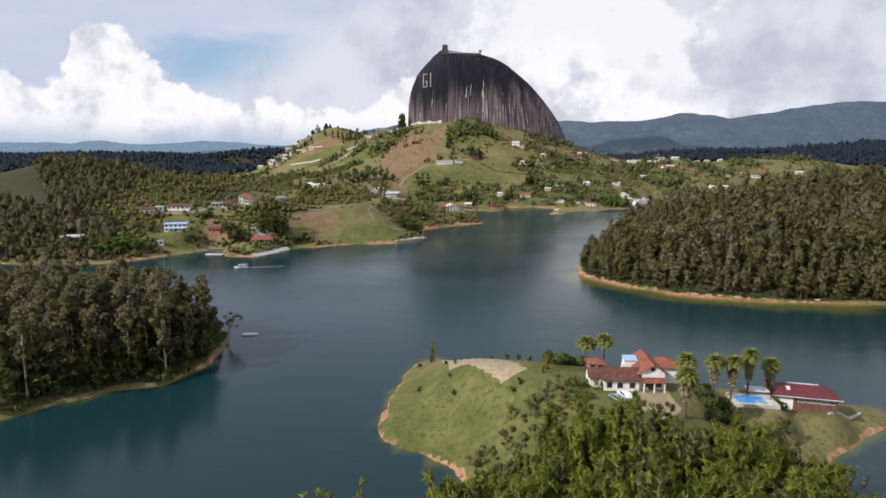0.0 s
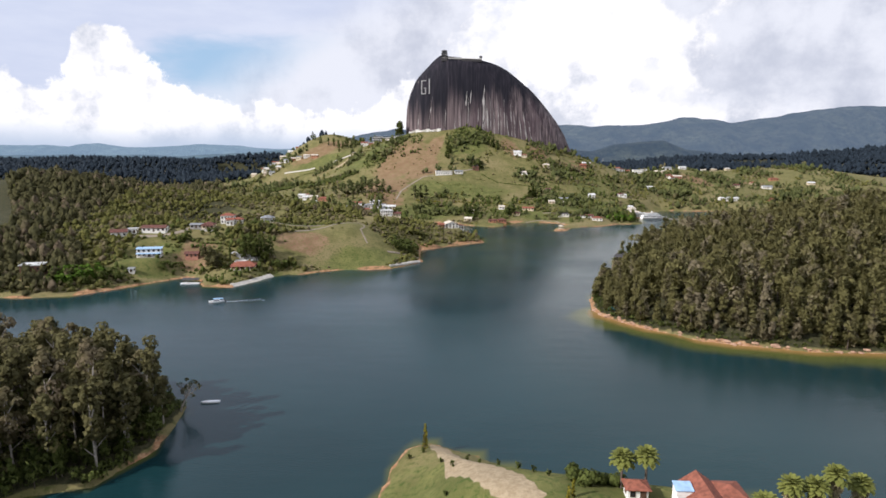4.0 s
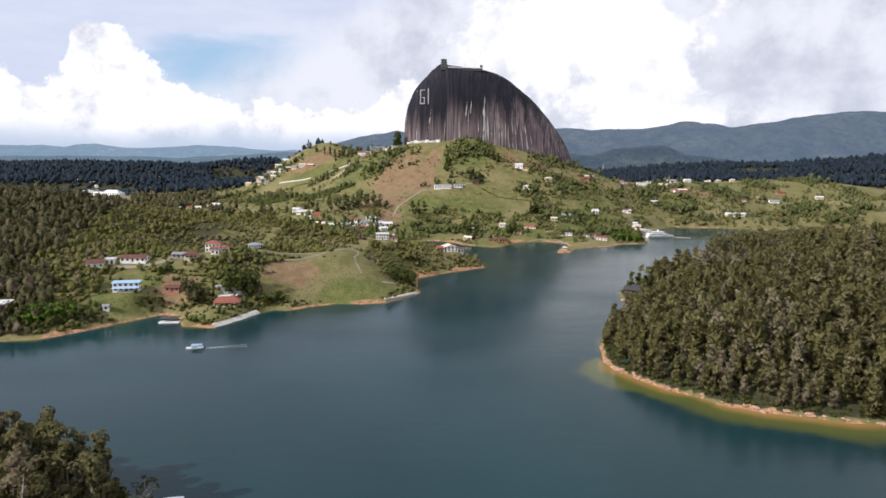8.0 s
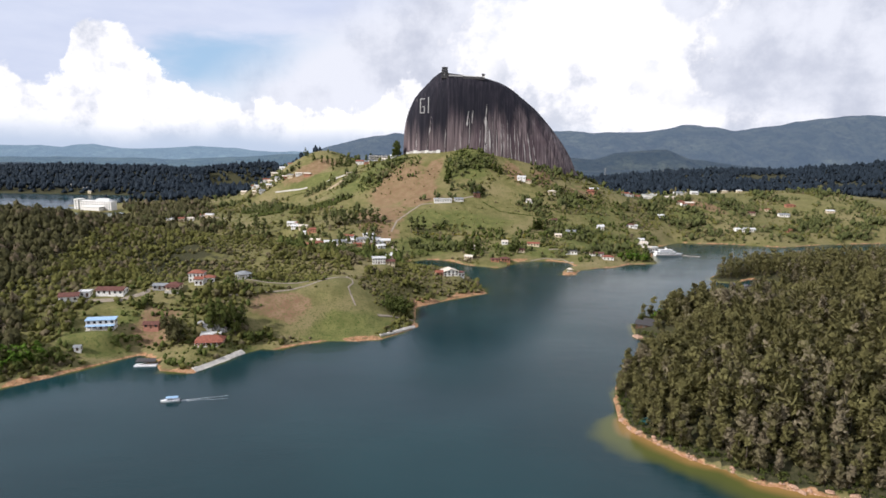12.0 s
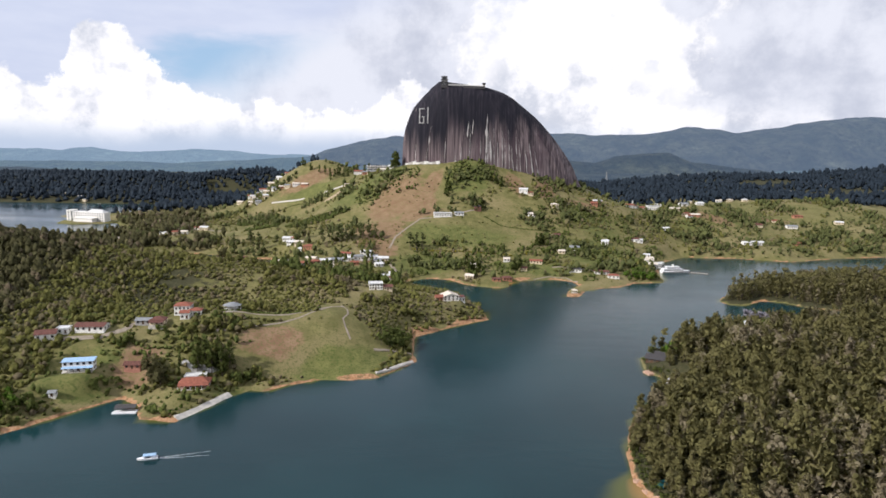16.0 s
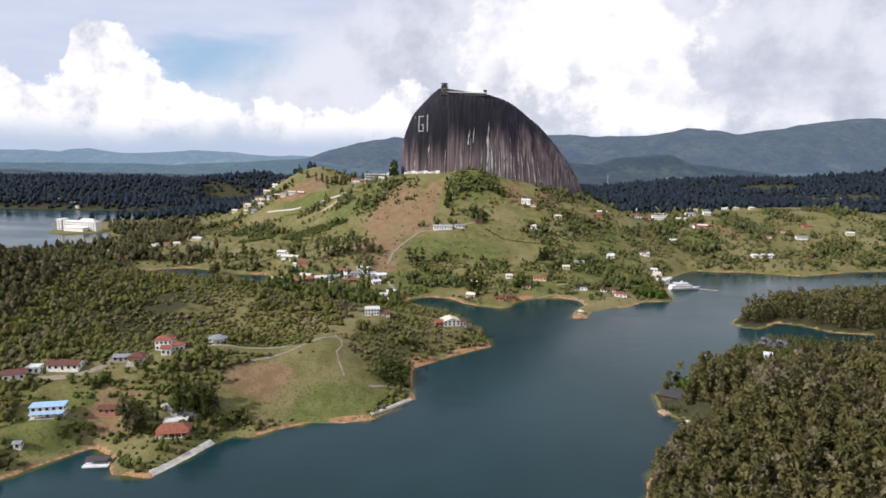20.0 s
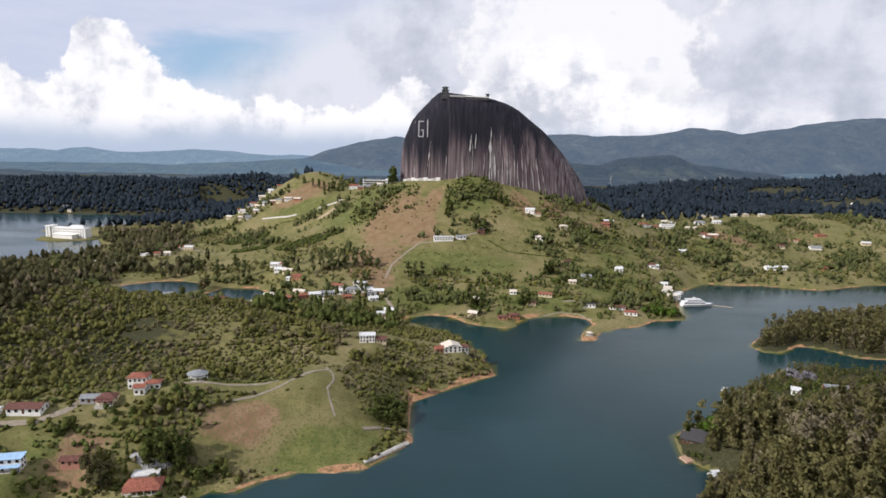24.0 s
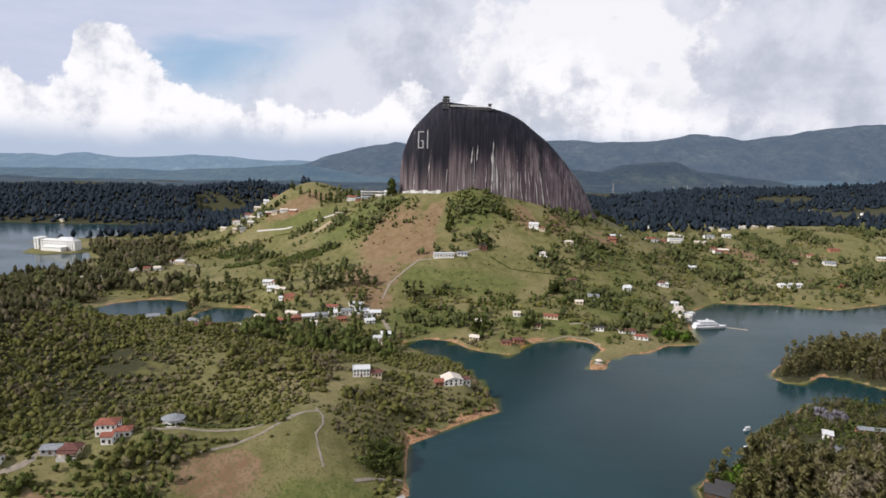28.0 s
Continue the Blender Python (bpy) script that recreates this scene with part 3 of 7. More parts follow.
levels = np.concatenate([np.arange(60, 231, 3.0), np.arange(231, 246.6, 1.25), np.array([246.5])])
around = np.linspace(0, 2 * math.pi, 361)
rz, ra = np.meshgrid(levels, around, indexing="ij")
rx, ry = rock_ring(rz, ra)
verts = np.stack([rx, ry, rz], -1).reshape(-1, 3)
faces = sheet(*rx.shape)
middle = np.array([[2, ROCK_Y, 246.8]])
last = (len(levels) - 1) * 361
lid = np.stack([last + np.arange(360), last + np.arange(1, 361), np.full(360, len(verts)), np.full(360, len(verts))], 1)
bm = bmesh.new()
bv = [bm.verts.new(v) for v in np.concatenate([verts, middle])]
for f in faces:
    bm.faces.new([bv[i] for i in f])
for a, b, c, _ in lid:
    bm.faces.new((bv[a], bv[b], bv[c]))
bmesh.ops.remove_doubles(bm, verts=bm.verts, dist=0.001)
bmesh.ops.recalc_face_normals(bm, faces=bm.faces)
for f in bm.faces:
    f.smooth = True
me = bpy.data.meshes.new("rock_monolith")
bm.to_mesh(me)
me.materials.append(GRANITE)
rock = tagged(new("rock_monolith", me), "huge dark granite monolith with pale vertical streaks", "rock")


# far ranges: distance, crest heights along x, depth of the slope
def far_range(name, y, crest, deep, mat, label, seed, ragged):
    xs, hs = zip(*crest)
    x = np.linspace(xs[0], xs[-1], 260)
    top = np.interp(x, xs, hs) + ragged * fuzz(x, 0 * x, 160.0, 4, seed)
    rows = []
    for k in range(15):
        f = k / 12
        lift = math.sin(min(f, 1.0) * math.pi / 2) if k < 13 else 1 - (k - 12) * 0.5
        yy = y - deep * (1 - f) + 40 * fuzz(x, 0 * x + 90 * k, 220.0, 3, seed + 1)
        spur = 1 + (0.55 * (1 - min(f, 1.0))) * fuzz(x, 0 * x + 40 * k, 150.0, 4, seed + 2)
        rows.append(np.stack([x, np.minimum(yy, 4930), top * lift * np.clip(spur, 0.3, 1.6) - 4], 1))
    ob = new(name, mesh_of(name, np.concatenate(rows), sheet(15, 260), [mat], smooth=True))
    return tagged(ob, label, "mountains", kind="structure")


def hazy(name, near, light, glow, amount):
    """Distant hills, with the haze of kilometres of bright air painted as bluish glow."""
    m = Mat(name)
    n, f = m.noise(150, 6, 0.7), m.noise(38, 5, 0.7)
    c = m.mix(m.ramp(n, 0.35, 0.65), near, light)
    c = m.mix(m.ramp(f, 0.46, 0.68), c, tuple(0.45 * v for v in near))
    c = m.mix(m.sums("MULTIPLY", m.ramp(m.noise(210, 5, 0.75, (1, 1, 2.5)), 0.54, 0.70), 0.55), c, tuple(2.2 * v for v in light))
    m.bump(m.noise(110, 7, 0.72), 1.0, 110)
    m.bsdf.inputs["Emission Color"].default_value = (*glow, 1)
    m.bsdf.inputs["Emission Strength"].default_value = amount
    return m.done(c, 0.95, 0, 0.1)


# the last number sets how strongly the painted haze glows from the slopes
HAZE_A = hazy("far_hills_painted_haze", (0.03, 0.05, 0.05), (0.06, 0.08, 0.07), (0.20, 0.29, 0.40), 0.85)
HAZE_B = hazy("hills_painted_haze", (0.022, 0.04, 0.035), (0.06, 0.08, 0.05), (0.15, 0.23, 0.34), 0.60)
HAZE_C = hazy("dim_hills_painted_haze", (0.016, 0.024, 0.02), (0.05, 0.055, 0.034), (0.12, 0.18, 0.28), 0.38)
HAZE_D = hazy("mountain_painted_haze", (0.018, 0.026, 0.021), (0.052, 0.058, 0.040), (0.145, 0.205, 0.305), 0.58)
far_range("backdrop_west", 4800, [(-4200, 105), (-3209, 100), (-2881, 92), (-2675, 120), (-2268, 82), (-1857, 115), (-1243, 90), (-700, 80), (0, 80), (600, 60)], 500, HAZE_A, "mountains on the horizon, pale blue with painted haze", 1, 14)
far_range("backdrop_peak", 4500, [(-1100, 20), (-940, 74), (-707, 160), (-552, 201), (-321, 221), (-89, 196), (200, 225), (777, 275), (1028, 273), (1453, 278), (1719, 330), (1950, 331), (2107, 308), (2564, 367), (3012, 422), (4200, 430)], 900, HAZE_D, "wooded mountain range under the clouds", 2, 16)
far_range("backdrop_ridge", 3700, [(-3400, 40), (-2526, 42), (-2043, 46), (-1559, 42), (-1106, 69), (-783, 95), (-589, 60), (-460, 35), (300, 30), (694, 60), (1500, 50), (3000, 60)], 420, HAZE_B, "low wooded ridge across the plain, blue with painted haze", 3, 9)
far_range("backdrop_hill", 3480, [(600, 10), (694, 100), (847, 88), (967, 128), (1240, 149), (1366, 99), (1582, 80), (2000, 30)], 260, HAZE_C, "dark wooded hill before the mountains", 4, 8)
far_range("backdrop_plain", 3150, [(-3000, 18), (-2000, 22), (-1400, 12), (-900, 20), (0, 34), (700, 40), (1500, 50), (2700, 60)], 330, HAZE_C, "fields and woods of the plain under painted haze", 5, 8)


# ---- trees and other growth ----
def part(name, me, parent, label=""):
    """Links a mesh as one part under a thing or a part."""
    ob = new(name, me)
    ob.parent = parent
    return tagged(ob, label)


def tufts(rng, centres, n, size, flat=0.35, long=1.0, droop=0.0):
    """n ragged leaf tufts spread over round clumps (x, y, z, radius each): points and four-sided faces."""
    c = centres[rng.randint(0, len(centres), n)]
    way = rng.normal(size=(n, 3))
    way /= np.linalg.norm(way, axis=1)[:, None]
    reach = rng.uniform(0.72, 1.0, n)
    spot = c[:, :3] + way * (c[:, 3] * reach)[:, None] * np.array([1, 1, 0.8])
    nor = way + rng.normal(scale=0.26 if long < 2 else 0.6, size=(n, 3)) + np.array([0, 0, flat * 0.5])
    nor /= np.linalg.norm(nor, axis=1)[:, None]
    a = np.cross(nor, rng.normal(size=(n, 3)))
    if long > 1:
        a = way * np.array([1, 1, 0.4]) + np.array([0, 0, (1.3 if long > 2.3 else 0.7) - droop]) + rng.normal(scale=0.35, size=(n, 3))
        a -= nor * (a * nor).sum(1)[:, None]
    a /= np.linalg.norm(a, axis=1)[:, None]
    b = np.cross(nor, a)
    s = size * rng.uniform(0.6, 1.3, n)[:, None]
    wide = rng.uniform(0.6, 1.0, (n, 4, 1))
    if long > 2:
        b = b * 0.55
    v = np.stack([spot - s * (a * long + b * 0.7) * wide[:, 0], spot + s * (a * 0.5 * long - b) * wide[:, 1],
                  spot + s * (a * long + b * 0.4) * wide[:, 2], spot + s * (b - a * 0.3 * long) * wide[:, 3]], 1)
    return v.reshape(-1, 3), np.arange(4 * n).reshape(n, 4)


def soft_normals(v, centres, top):
    """Directions by which a crown takes the light as one rounded mass of clumps."""
    tuft = v.reshape(-1, 4, 3).mean(1)
    gap = np.linalg.norm(tuft[:, None] - centres[None, :, :3], axis=2) / centres[None, :, 3]
    c = centres[gap.argmin(1), :3]
    axis = np.array([0, 0, 0.55 * top])
    near, wide = np.repeat(c, 4, 0), v - axis
    a = v - near
    a /= np.linalg.norm(a, axis=1)[:, None] + 1e-6
    wide = wide / (np.linalg.norm(wide, axis=1)[:, None] + 1e-6)
    n = 0.55 * a + 0.9 * wide + np.array([0, 0, 0.38])
    n = n + np.repeat(np.random.RandomState(len(v)).normal(scale=0.42, size=(len(v) // 4, 3)), 4, 0)
    return n / (np.linalg.norm(n, axis=1)[:, None] + 1e-6)


def stem(points, radii, sides=6):
    """A tapered stem along points: points and four-sided faces."""
    ring = np.linspace(0, 2 * math.pi, sides, endpoint=False)
    v = np.concatenate([np.stack([x + r * np.cos(ring), y + r * np.sin(ring), np.full(sides, z)], 1) for (x, y, z), r in zip(points, radii)])
    f = [(k * sides + i, k * sides + (i + 1) % sides, (k + 1) * sides + (i + 1) % sides, (k + 1) * sides + i) for k in range(len(points) - 1) for i in range(sides)]
    return v, np.array(f)


def joined(pieces):
    vs, fs, n = [], [], 0
    for v, f in pieces:
        vs.append(v)
        fs.append(f + n)
        n += len(v)
    return np.concatenate(vs), np.concatenate(fs)


def crown_clumps(rng, kind, h):
    """Round clumps that make up the crown of a tree of height h."""
    rows = []
    if kind == "pine":
        for k in range(28):
            z = rng.uniform(0.10, 0.97)
            r = 0.21 * h * (1.10 - z) ** 0.62
            a = rng.uniform(0, 6.28)
            o = r * rng.uniform(0.3, 1.0)
            rows.append((o * math.cos(a), o * math.sin(a), z * h, r * rng.uniform(0.35, 0.62)))
    elif kind == "gum":
        for k in range(15):
            z = rng.uniform(0.25, 0.97)
            a, o = rng.uniform(0, 6.28), 0.17 * h * rng.uniform(0.1, 1.0) * (1.25 - z)
            rows.append((o * math.cos(a) * 1.5, o * math.sin(a) * 1.5, z * h, 0.085 * h * rng.uniform(0.6, 1.2)))
    elif kind == "round":
        for k in range(13):
            a, o = rng.uniform(0, 6.28), h * rng.uniform(0.0, 0.34)
            z = rng.uniform(0.18, 0.85)
            rows.append((o * math.cos(a), o * math.sin(a), z * h, 0.19 * h * rng.uniform(0.6, 1.1)))
    elif kind == "bush":
        for k in range(8):
            a, o = rng.uniform(0, 6.28), h * rng.uniform(0.05, 0.5)
            rows.append((o * math.cos(a), o * math.sin(a), h * rng.uniform(0.12, 0.5), 0.40 * h * rng.uniform(0.7, 1.1)))
    elif kind == "column":
        for k in range(12):
            z = (k + 0.7) / 12.5
            rows.append((rng.uniform(-0.02, 0.02) * h, rng.uniform(-0.02, 0.02) * h, z * h, 0.13 * h * (1.08 - z) ** 0.7))
    elif kind == "feather":
        for k in range(9):
            a, o, tip = rng.uniform(0, 6.28), 0.24 * h * rng.uniform(0.1, 1.0), rng.uniform(0.62, 1.0)
            for j in range(4):
                f = 0.35 + 0.65 * j / 3
                rows.append((o * f * math.cos(a), o * f * math.sin(a), tip * f * h, 0.085 * h * (1.25 - 0.85 * f)))
    return np.array(rows)


def tree_parts(seed, kind, h, n, size, limbed=True):
    """Crown and wood of one tree, standing at the origin."""
    rng = np.random.RandomState(seed)
    c = crown_clumps(rng, kind, h)
    style = dict(long=3.2, flat=0.2) if kind == "feather" else dict(long=2.2, flat=0.5) if kind == "pine" else {}
    crown = tufts(rng, c, n, size, **style)
    crown = (*crown, soft_normals(crown[0], c, h))
    lean = rng.uniform(-0.03, 0.03, 2) * h
    top = 0.9 if kind in ("pine", "column") else 0.72
    r = 0.013 * h + 0.06
    trunk = stem([(0, 0, -0.8), (0, 0, 0.03 * h), (lean[0] * 0.5, lean[1] * 0.5, 0.4 * h), (lean[0], lean[1], top * h)], [r * 1.5, r, r * 0.75, r * 0.2])
    limbs = [trunk]
    if not limbed:
        return crown, stem([(0, 0, -0.6), (lean[0] * 0.4, lean[1] * 0.4, 0.5 * h)], [r, r * 0.5], 4)
    for x, y, z, rad in c[: 3 if kind in ("pine", "column") else 6]:
        z0 = max(0.15 * h, z - 0.18 * h)
        limbs.append(stem([(lean[0] * z0 / h, lean[1] * z0 / h, z0), ((x + lean[0] * z0 / h) * 0.6, (y + lean[1] * z0 / h) * 0.6, z0 + 0.6 * (z - z0)), (x, y, z)], [r * 0.5, r * 0.35, r * 0.12], 4))
    return crown, joined(limbs)


def lumpy(rng, kind, h, rows, sides):
    """The leafy body of a small or distant tree: an uneven, lobed canopy with its directions of light."""
    low, wide = dict(bush=(0.0, 0.85), round=(0.16, 0.38), gum=(0.3, 0.2), pine=(0.1, 0.21), column=(0.04, 0.15), feather=(0.15, 0.26))[kind]
    f, a = np.meshgrid(np.linspace(0, 1, rows), np.linspace(0, 2 * math.pi, sides, endpoint=False), indexing="ij")
    if kind == "bush":
        reach = np.sqrt(np.clip(1 - f ** 2, 0, 1)) * 0.97 + 0.03
    elif kind in ("pine", "column"):
        reach = (1.04 - f) ** 0.7 * np.minimum(1, 0.45 + 3 * f)
    else:
        reach = np.sin(math.pi * (0.14 + 0.85 * f)) ** 0.75
    bumps = 0.62 * rng.uniform(0.68, 1.25, f.shape) + 0.38 * rng.uniform(0.75, 1.2, (rows, sides // 2)).repeat(2, 1)[:, :sides] if sides % 2 == 0 else rng.uniform(0.7, 1.25, f.shape)
    reach = reach * bumps * 0.84 * wide * h
    off = rng.uniform(-0.05, 0.05, (rows, 1, 2)) * h
    z = (low + (1 - low) * (f + rng.uniform(-0.35, 0.35, f.shape) / rows * (f < 0.98) * (f > 0.02))) * h
    a = a + 0.4 * f + rng.uniform(-0.25, 0.25, f.shape)
    v = np.stack([reach * np.cos(a) + off[..., 0], reach * np.sin(a) + off[..., 1], z], -1).reshape(-1, 3)
    i, j = np.meshgrid(np.arange(rows - 1), np.arange(sides), indexing="ij")
    i, j, k = i.ravel(), j.ravel(), (j.ravel() + 1) % sides
    faces = np.stack([i * sides + j, i * sides + k, (i + 1) * sides + k, (i + 1) * sides + j], 1)
    n = (v - np.array([0, 0, (low + 0.35 * (1 - low)) * h])) / np.array([wide * h, wide * h, 0.55 * (1 - low) * h])
    n = n + rng.normal(scale=0.45, size=n.shape) + np.array([0, 0, 0.25])
    return v, faces, n / (np.linalg.norm(n, axis=1)[:, None] + 1e-6)


def small_tree(seed, kind, h, n, size, rows, sides):
    """A small or distant tree at the origin: leafy body with loose tufts round it, and a short stem."""
    rng = np.random.RandomState(seed)
    v, f, q = lumpy(rng, kind, h, rows, sides) if rows else (np.zeros((0, 3)), np.zeros((0, 4), int), np.zeros((0, 3)))
    if n:
        c = crown_clumps(rng, kind, h)
        tv, tf = tufts(rng, c, n, size, long=2.2 if kind == "pine" else 2.6 if kind == "feather" else 1.0)
        tq = soft_normals(tv, c, h) + np.array([0, 0, 0.3])
        v, f = joined([(v, f), (tv, tf)])
        q = np.concatenate([q, tq / (np.linalg.norm(tq, axis=1)[:, None] + 1e-6)])
    r = 0.013 * h + 0.06
    return (v, f, q), stem([(0, 0, -0.6), (0, 0, 0.4 * h)], [r, r * 0.6], 3)


def tree_model(name, seed, kind, h, n, size, leaf, bark, label, tint):
    """A tree as one thing with a trunk and a crown, kept out of the way at its base."""
    (cv, cf, cn), (tv, tf) = tree_parts(seed, kind, h, n, size)
    me = mesh_of("crown", cv, cf, [leaf], smooth=True)
    me.normals_split_custom_set_from_vertices(cn.tolist())
    layer(me, "tint", np.full(len(cv), tint))
    ob = tagged(new(name), label, "tree")
    ob.empty_display_size = 0.5
    part("trunk", mesh_of("trunk", tv, tf, [bark], smooth=True), ob)
    part("crown", me, ob)
    return ob


def stand(models, spots, group, rng, low=0.8, high=1.2):
    """Copies of the models at (x, y) spots on the ground; the first spots take the models themselves."""
    made = []
    z = np.maximum(height(np.array([s[0] for s in spots]), np.array([s[1] for s in spots])), 0.1)
    for k, (s, zz) in enumerate(zip(spots, z)):
        size = (s[2] if len(s) > 2 else 1.0) * rng.uniform(low, high)
        m = Matrix.LocRotScale((s[0], s[1], zz), Euler((0, 0, rng.uniform(0, 6.28))), None)
        base = models[k % len(models)]
        ob = base if k < len(models) else copy_thing(base, m)
        ob.matrix_basis = m @ Matrix.Diagonal((size, size, size * rng.uniform(0.9, 1.12), 1))
        tagged(ob, group=group)
        made.append(ob)
    return made


def scatter(name, spots, kinds, mats, label, category, seed, low=0.75, high=1.25):
    """A wood or thicket as one mesh: many small trees of a few kinds set on the ground."""
    rng = np.random.RandomState(seed)
    spots = np.asarray(spots, float)
    zs = np.maximum(height(spots[:, 0], spots[:, 1]), 0.05)
    vs, fs, ss, ts, ns, n = [], [], [], [], [], 0
    which = rng.randint(0, len(kinds), len(spots))
    for k, (kind, h, count, size, *fine) in enumerate(kinds):
        mine = which == k
        if not mine.any():
            continue
        (cv, cf, cn), (tv, tf) = small_tree(seed * 31 + k, kind, h, count, size, *(fine or (5, 8)))
        v, f = joined([(cv, cf), (tv, tf)])
        slot = np.concatenate([np.zeros(len(cf), int), np.ones(len(tf), int)])
        m = mine.sum()
        a, s = rng.uniform(0, 6.28, m), rng.uniform(low, high, m) * (spots[mine, 2] if spots.shape[1] > 2 else 1)
        tall = s * rng.uniform(0.85, 1.2, m)
        x = (v[None, :, 0] * np.cos(a)[:, None] - v[None, :, 1] * np.sin(a)[:, None]) * s[:, None] + spots[mine, 0][:, None]
        y = (v[None, :, 0] * np.sin(a)[:, None] + v[None, :, 1] * np.cos(a)[:, None]) * s[:, None] + spots[mine, 1][:, None]
        z = v[None, :, 2] * tall[:, None] + zs[mine][:, None]
        vs.append(np.stack([x, y, z], -1).reshape(-1, 3))
        q = np.concatenate([cn, np.stack([tv[:, 0], tv[:, 1], 0 * tv[:, 2]], 1) / 0.2])
        q /= np.linalg.norm(q, axis=1)[:, None] + 1e-6
        qx = q[None, :, 0] * np.cos(a)[:, None] - q[None, :, 1] * np.sin(a)[:, None]
        qy = q[None, :, 0] * np.sin(a)[:, None] + q[None, :, 1] * np.cos(a)[:, None]
        ns.append(np.stack([qx, qy, np.broadcast_to(q[None, :, 2], qx.shape)], -1).reshape(-1, 3))
        fs.append((f[None] + (np.arange(m) * len(v))[:, None, None]).reshape(-1, 4) + n)
        ss.append(np.tile(slot, m))
        ts.append(np.repeat(rng.uniform(0, 1, m), len(v)) + np.tile(rng.uniform(-0.2, 0.2, len(v)).reshape(-1), m))
        n += m * len(v)
    me = mesh_of(name, np.concatenate(vs), np.concatenate(fs), mats, np.concatenate(ss), True)
    layer(me, "tint", np.concatenate(ts))
    me.normals_split_custom_set_from_vertices(np.concatenate(ns).astype(np.float32).tolist())
    return tagged(new(name, me), label, category, kind="stuff")


def grid_spots(x0, x1, y0, y1, step, rng, keep):
    """Jittered spots over a rectangle where keep(x, y) is true."""
    gx_, gy_ = np.meshgrid(np.arange(x0, x1, step), np.arange(y0, y1, step))
    x = (gx_ + rng.uniform(-0.48, 0.48, gx_.shape) * step).ravel()
    y = (gy_ + rng.uniform(-0.48, 0.48, gy_.shape) * step).ravel()
    ok = keep(x, y)
    return np.stack([x[ok], y[ok]], 1)


def within(x, y, table, grow=0.0):
    best = np.zeros(x.shape, bool)
    for cx, cy, rx, ry, turn in table:
        best |= patch(x, y, cx, cy, rx + grow, ry + grow, turn) > 0.5
    return best


R = np.random.RandomState(11)
# clearings in the wood: round the boathouse and the sheds
GLADES = [(146, 505, 11, 12, 0), (150, 482, 12, 8, 0), (172, 518, 17, 13, 20), (238, 545, 24, 12, 10), (262, 560, 18, 9, 10), (88, 358, 4, 8, 0)]


def in_wood(x, y):
    d = inside(SHORE_WOOD, x, y) + 1.5 * fuzz(x, y, 7, 2, 3)
    return (d > 2.2) & ~within(x, y, GLADES) & ((y < 545) | (fuzz(x, y, 12, 2, 9) > 0.05)) & (x < 0.74 * (y + 10) + 14)


wood_spots = grid_spots(80, 500, 285, 640, 5.4, R, in_wood)
edge = inside(SHORE_WOOD, wood_spots[:, 0], wood_spots[:, 1])
front = (edge < 17) & (wood_spots[:, 1] < 480) & (wood_spots[:, 0] < 260)
near_spots = [tuple(s) for s in wood_spots[front]][:280]
models = [tree_model("eucalyptus_tree", 100 + k, "pine", 13.0 + (k % 3), 760, 0.58, PINE, BARK, "dense olive-green eucalyptus tree in the shoreline wood", t)
          for k, t in enumerate((0.1, 0.45, 0.7, 0.95, 0.3, 0.85))]
stand(models, near_spots, "trees of the shoreline wood", R, 0.65, 1.15)
rest = np.column_stack([wood_spots, np.where((wood_spots[:, 1] > 545) | (wood_spots[:, 1] > 505) & (wood_spots[:, 0] > 195), 0.45, 1.08)])[~front]
scatter("eucalyptus_wood", rest, [("pine", 14, 200, 0.80, 0, 0), ("round", 13, 190, 0.74, 0, 0), ("pine", 16.5, 210, 0.84, 0, 0), ("pine", 15, 200, 0.82, 0, 0), ("gum", 16, 170, 0.70, 0, 0), ("pine", 12.5, 190, 0.78, 0, 0)], [PINE, BARK],
        "dense olive-brown eucalyptus wood covering the peninsula", "forest", 3, 0.75, 1.2)
fringe = grid_spots(82, 300, 285, 600, 2.6, R, lambda x, y: (inside(SHORE_WOOD, x, y) > 1.2) & (inside(SHORE_WOOD, x, y) < 6.5) & (fuzz(x, y, 11, 2, 7) > -0.35) & ~within(x, y, GLADES, -3))
scatter("shore_bushes", fringe, [("bush", 2.2, 56, 0.34, 0, 0), ("bush", 3.0, 64, 0.38, 0, 0), ("feather", 3.4, 60, 0.24, 0, 0)], [BUSH, BARK], "leafy bushes along the edge of the wood", "undergrowth", 4, 0.5, 1.2)

spur_spots = grid_spots(270, 480, 660, 775, 5.0, R, lambda x, y: inside(SHORE_SPUR, x, y) > 5.5)
scatter("spur_wood", spur_spots, [("pine", 16, 90, 0.85, 0, 0), ("pine", 13, 80, 0.85, 0, 0), ("gum", 17, 80, 0.8, 0, 0)], [PINE, BARK], "dark eucalyptus wood on a low spit", "forest", 5, 0.8, 1.15)

# grove of tall pale-stemmed trees on the near tongue of land
grove = grid_spots(-300, -80, 140, 260, 6.2, R, lambda x, y: (inside(SHORE_GROVE, x, y) > 2.5) & (x > -0.74 * (y + 10) - 8))
models = [tree_model("gum_tree", 200 + k, "gum", 15.5 + 2 * (k % 3), 640, 0.46, GROVE, PALE_BARK, "tall gum tree with a pale trunk and dusty leaves", t)
          for k, t in enumerate((0.2, 0.6, 0.9, 0.4))]
stand(models, [tuple(s) for s in grove], "trees of the near grove", R, 1.05, 1.5)
under = grid_spots(-230, -80, 145, 255, 3.8, R, lambda x, y: (inside(SHORE_GROVE, x, y) > 1.0) & (x > -0.74 * (y + 10) - 8))
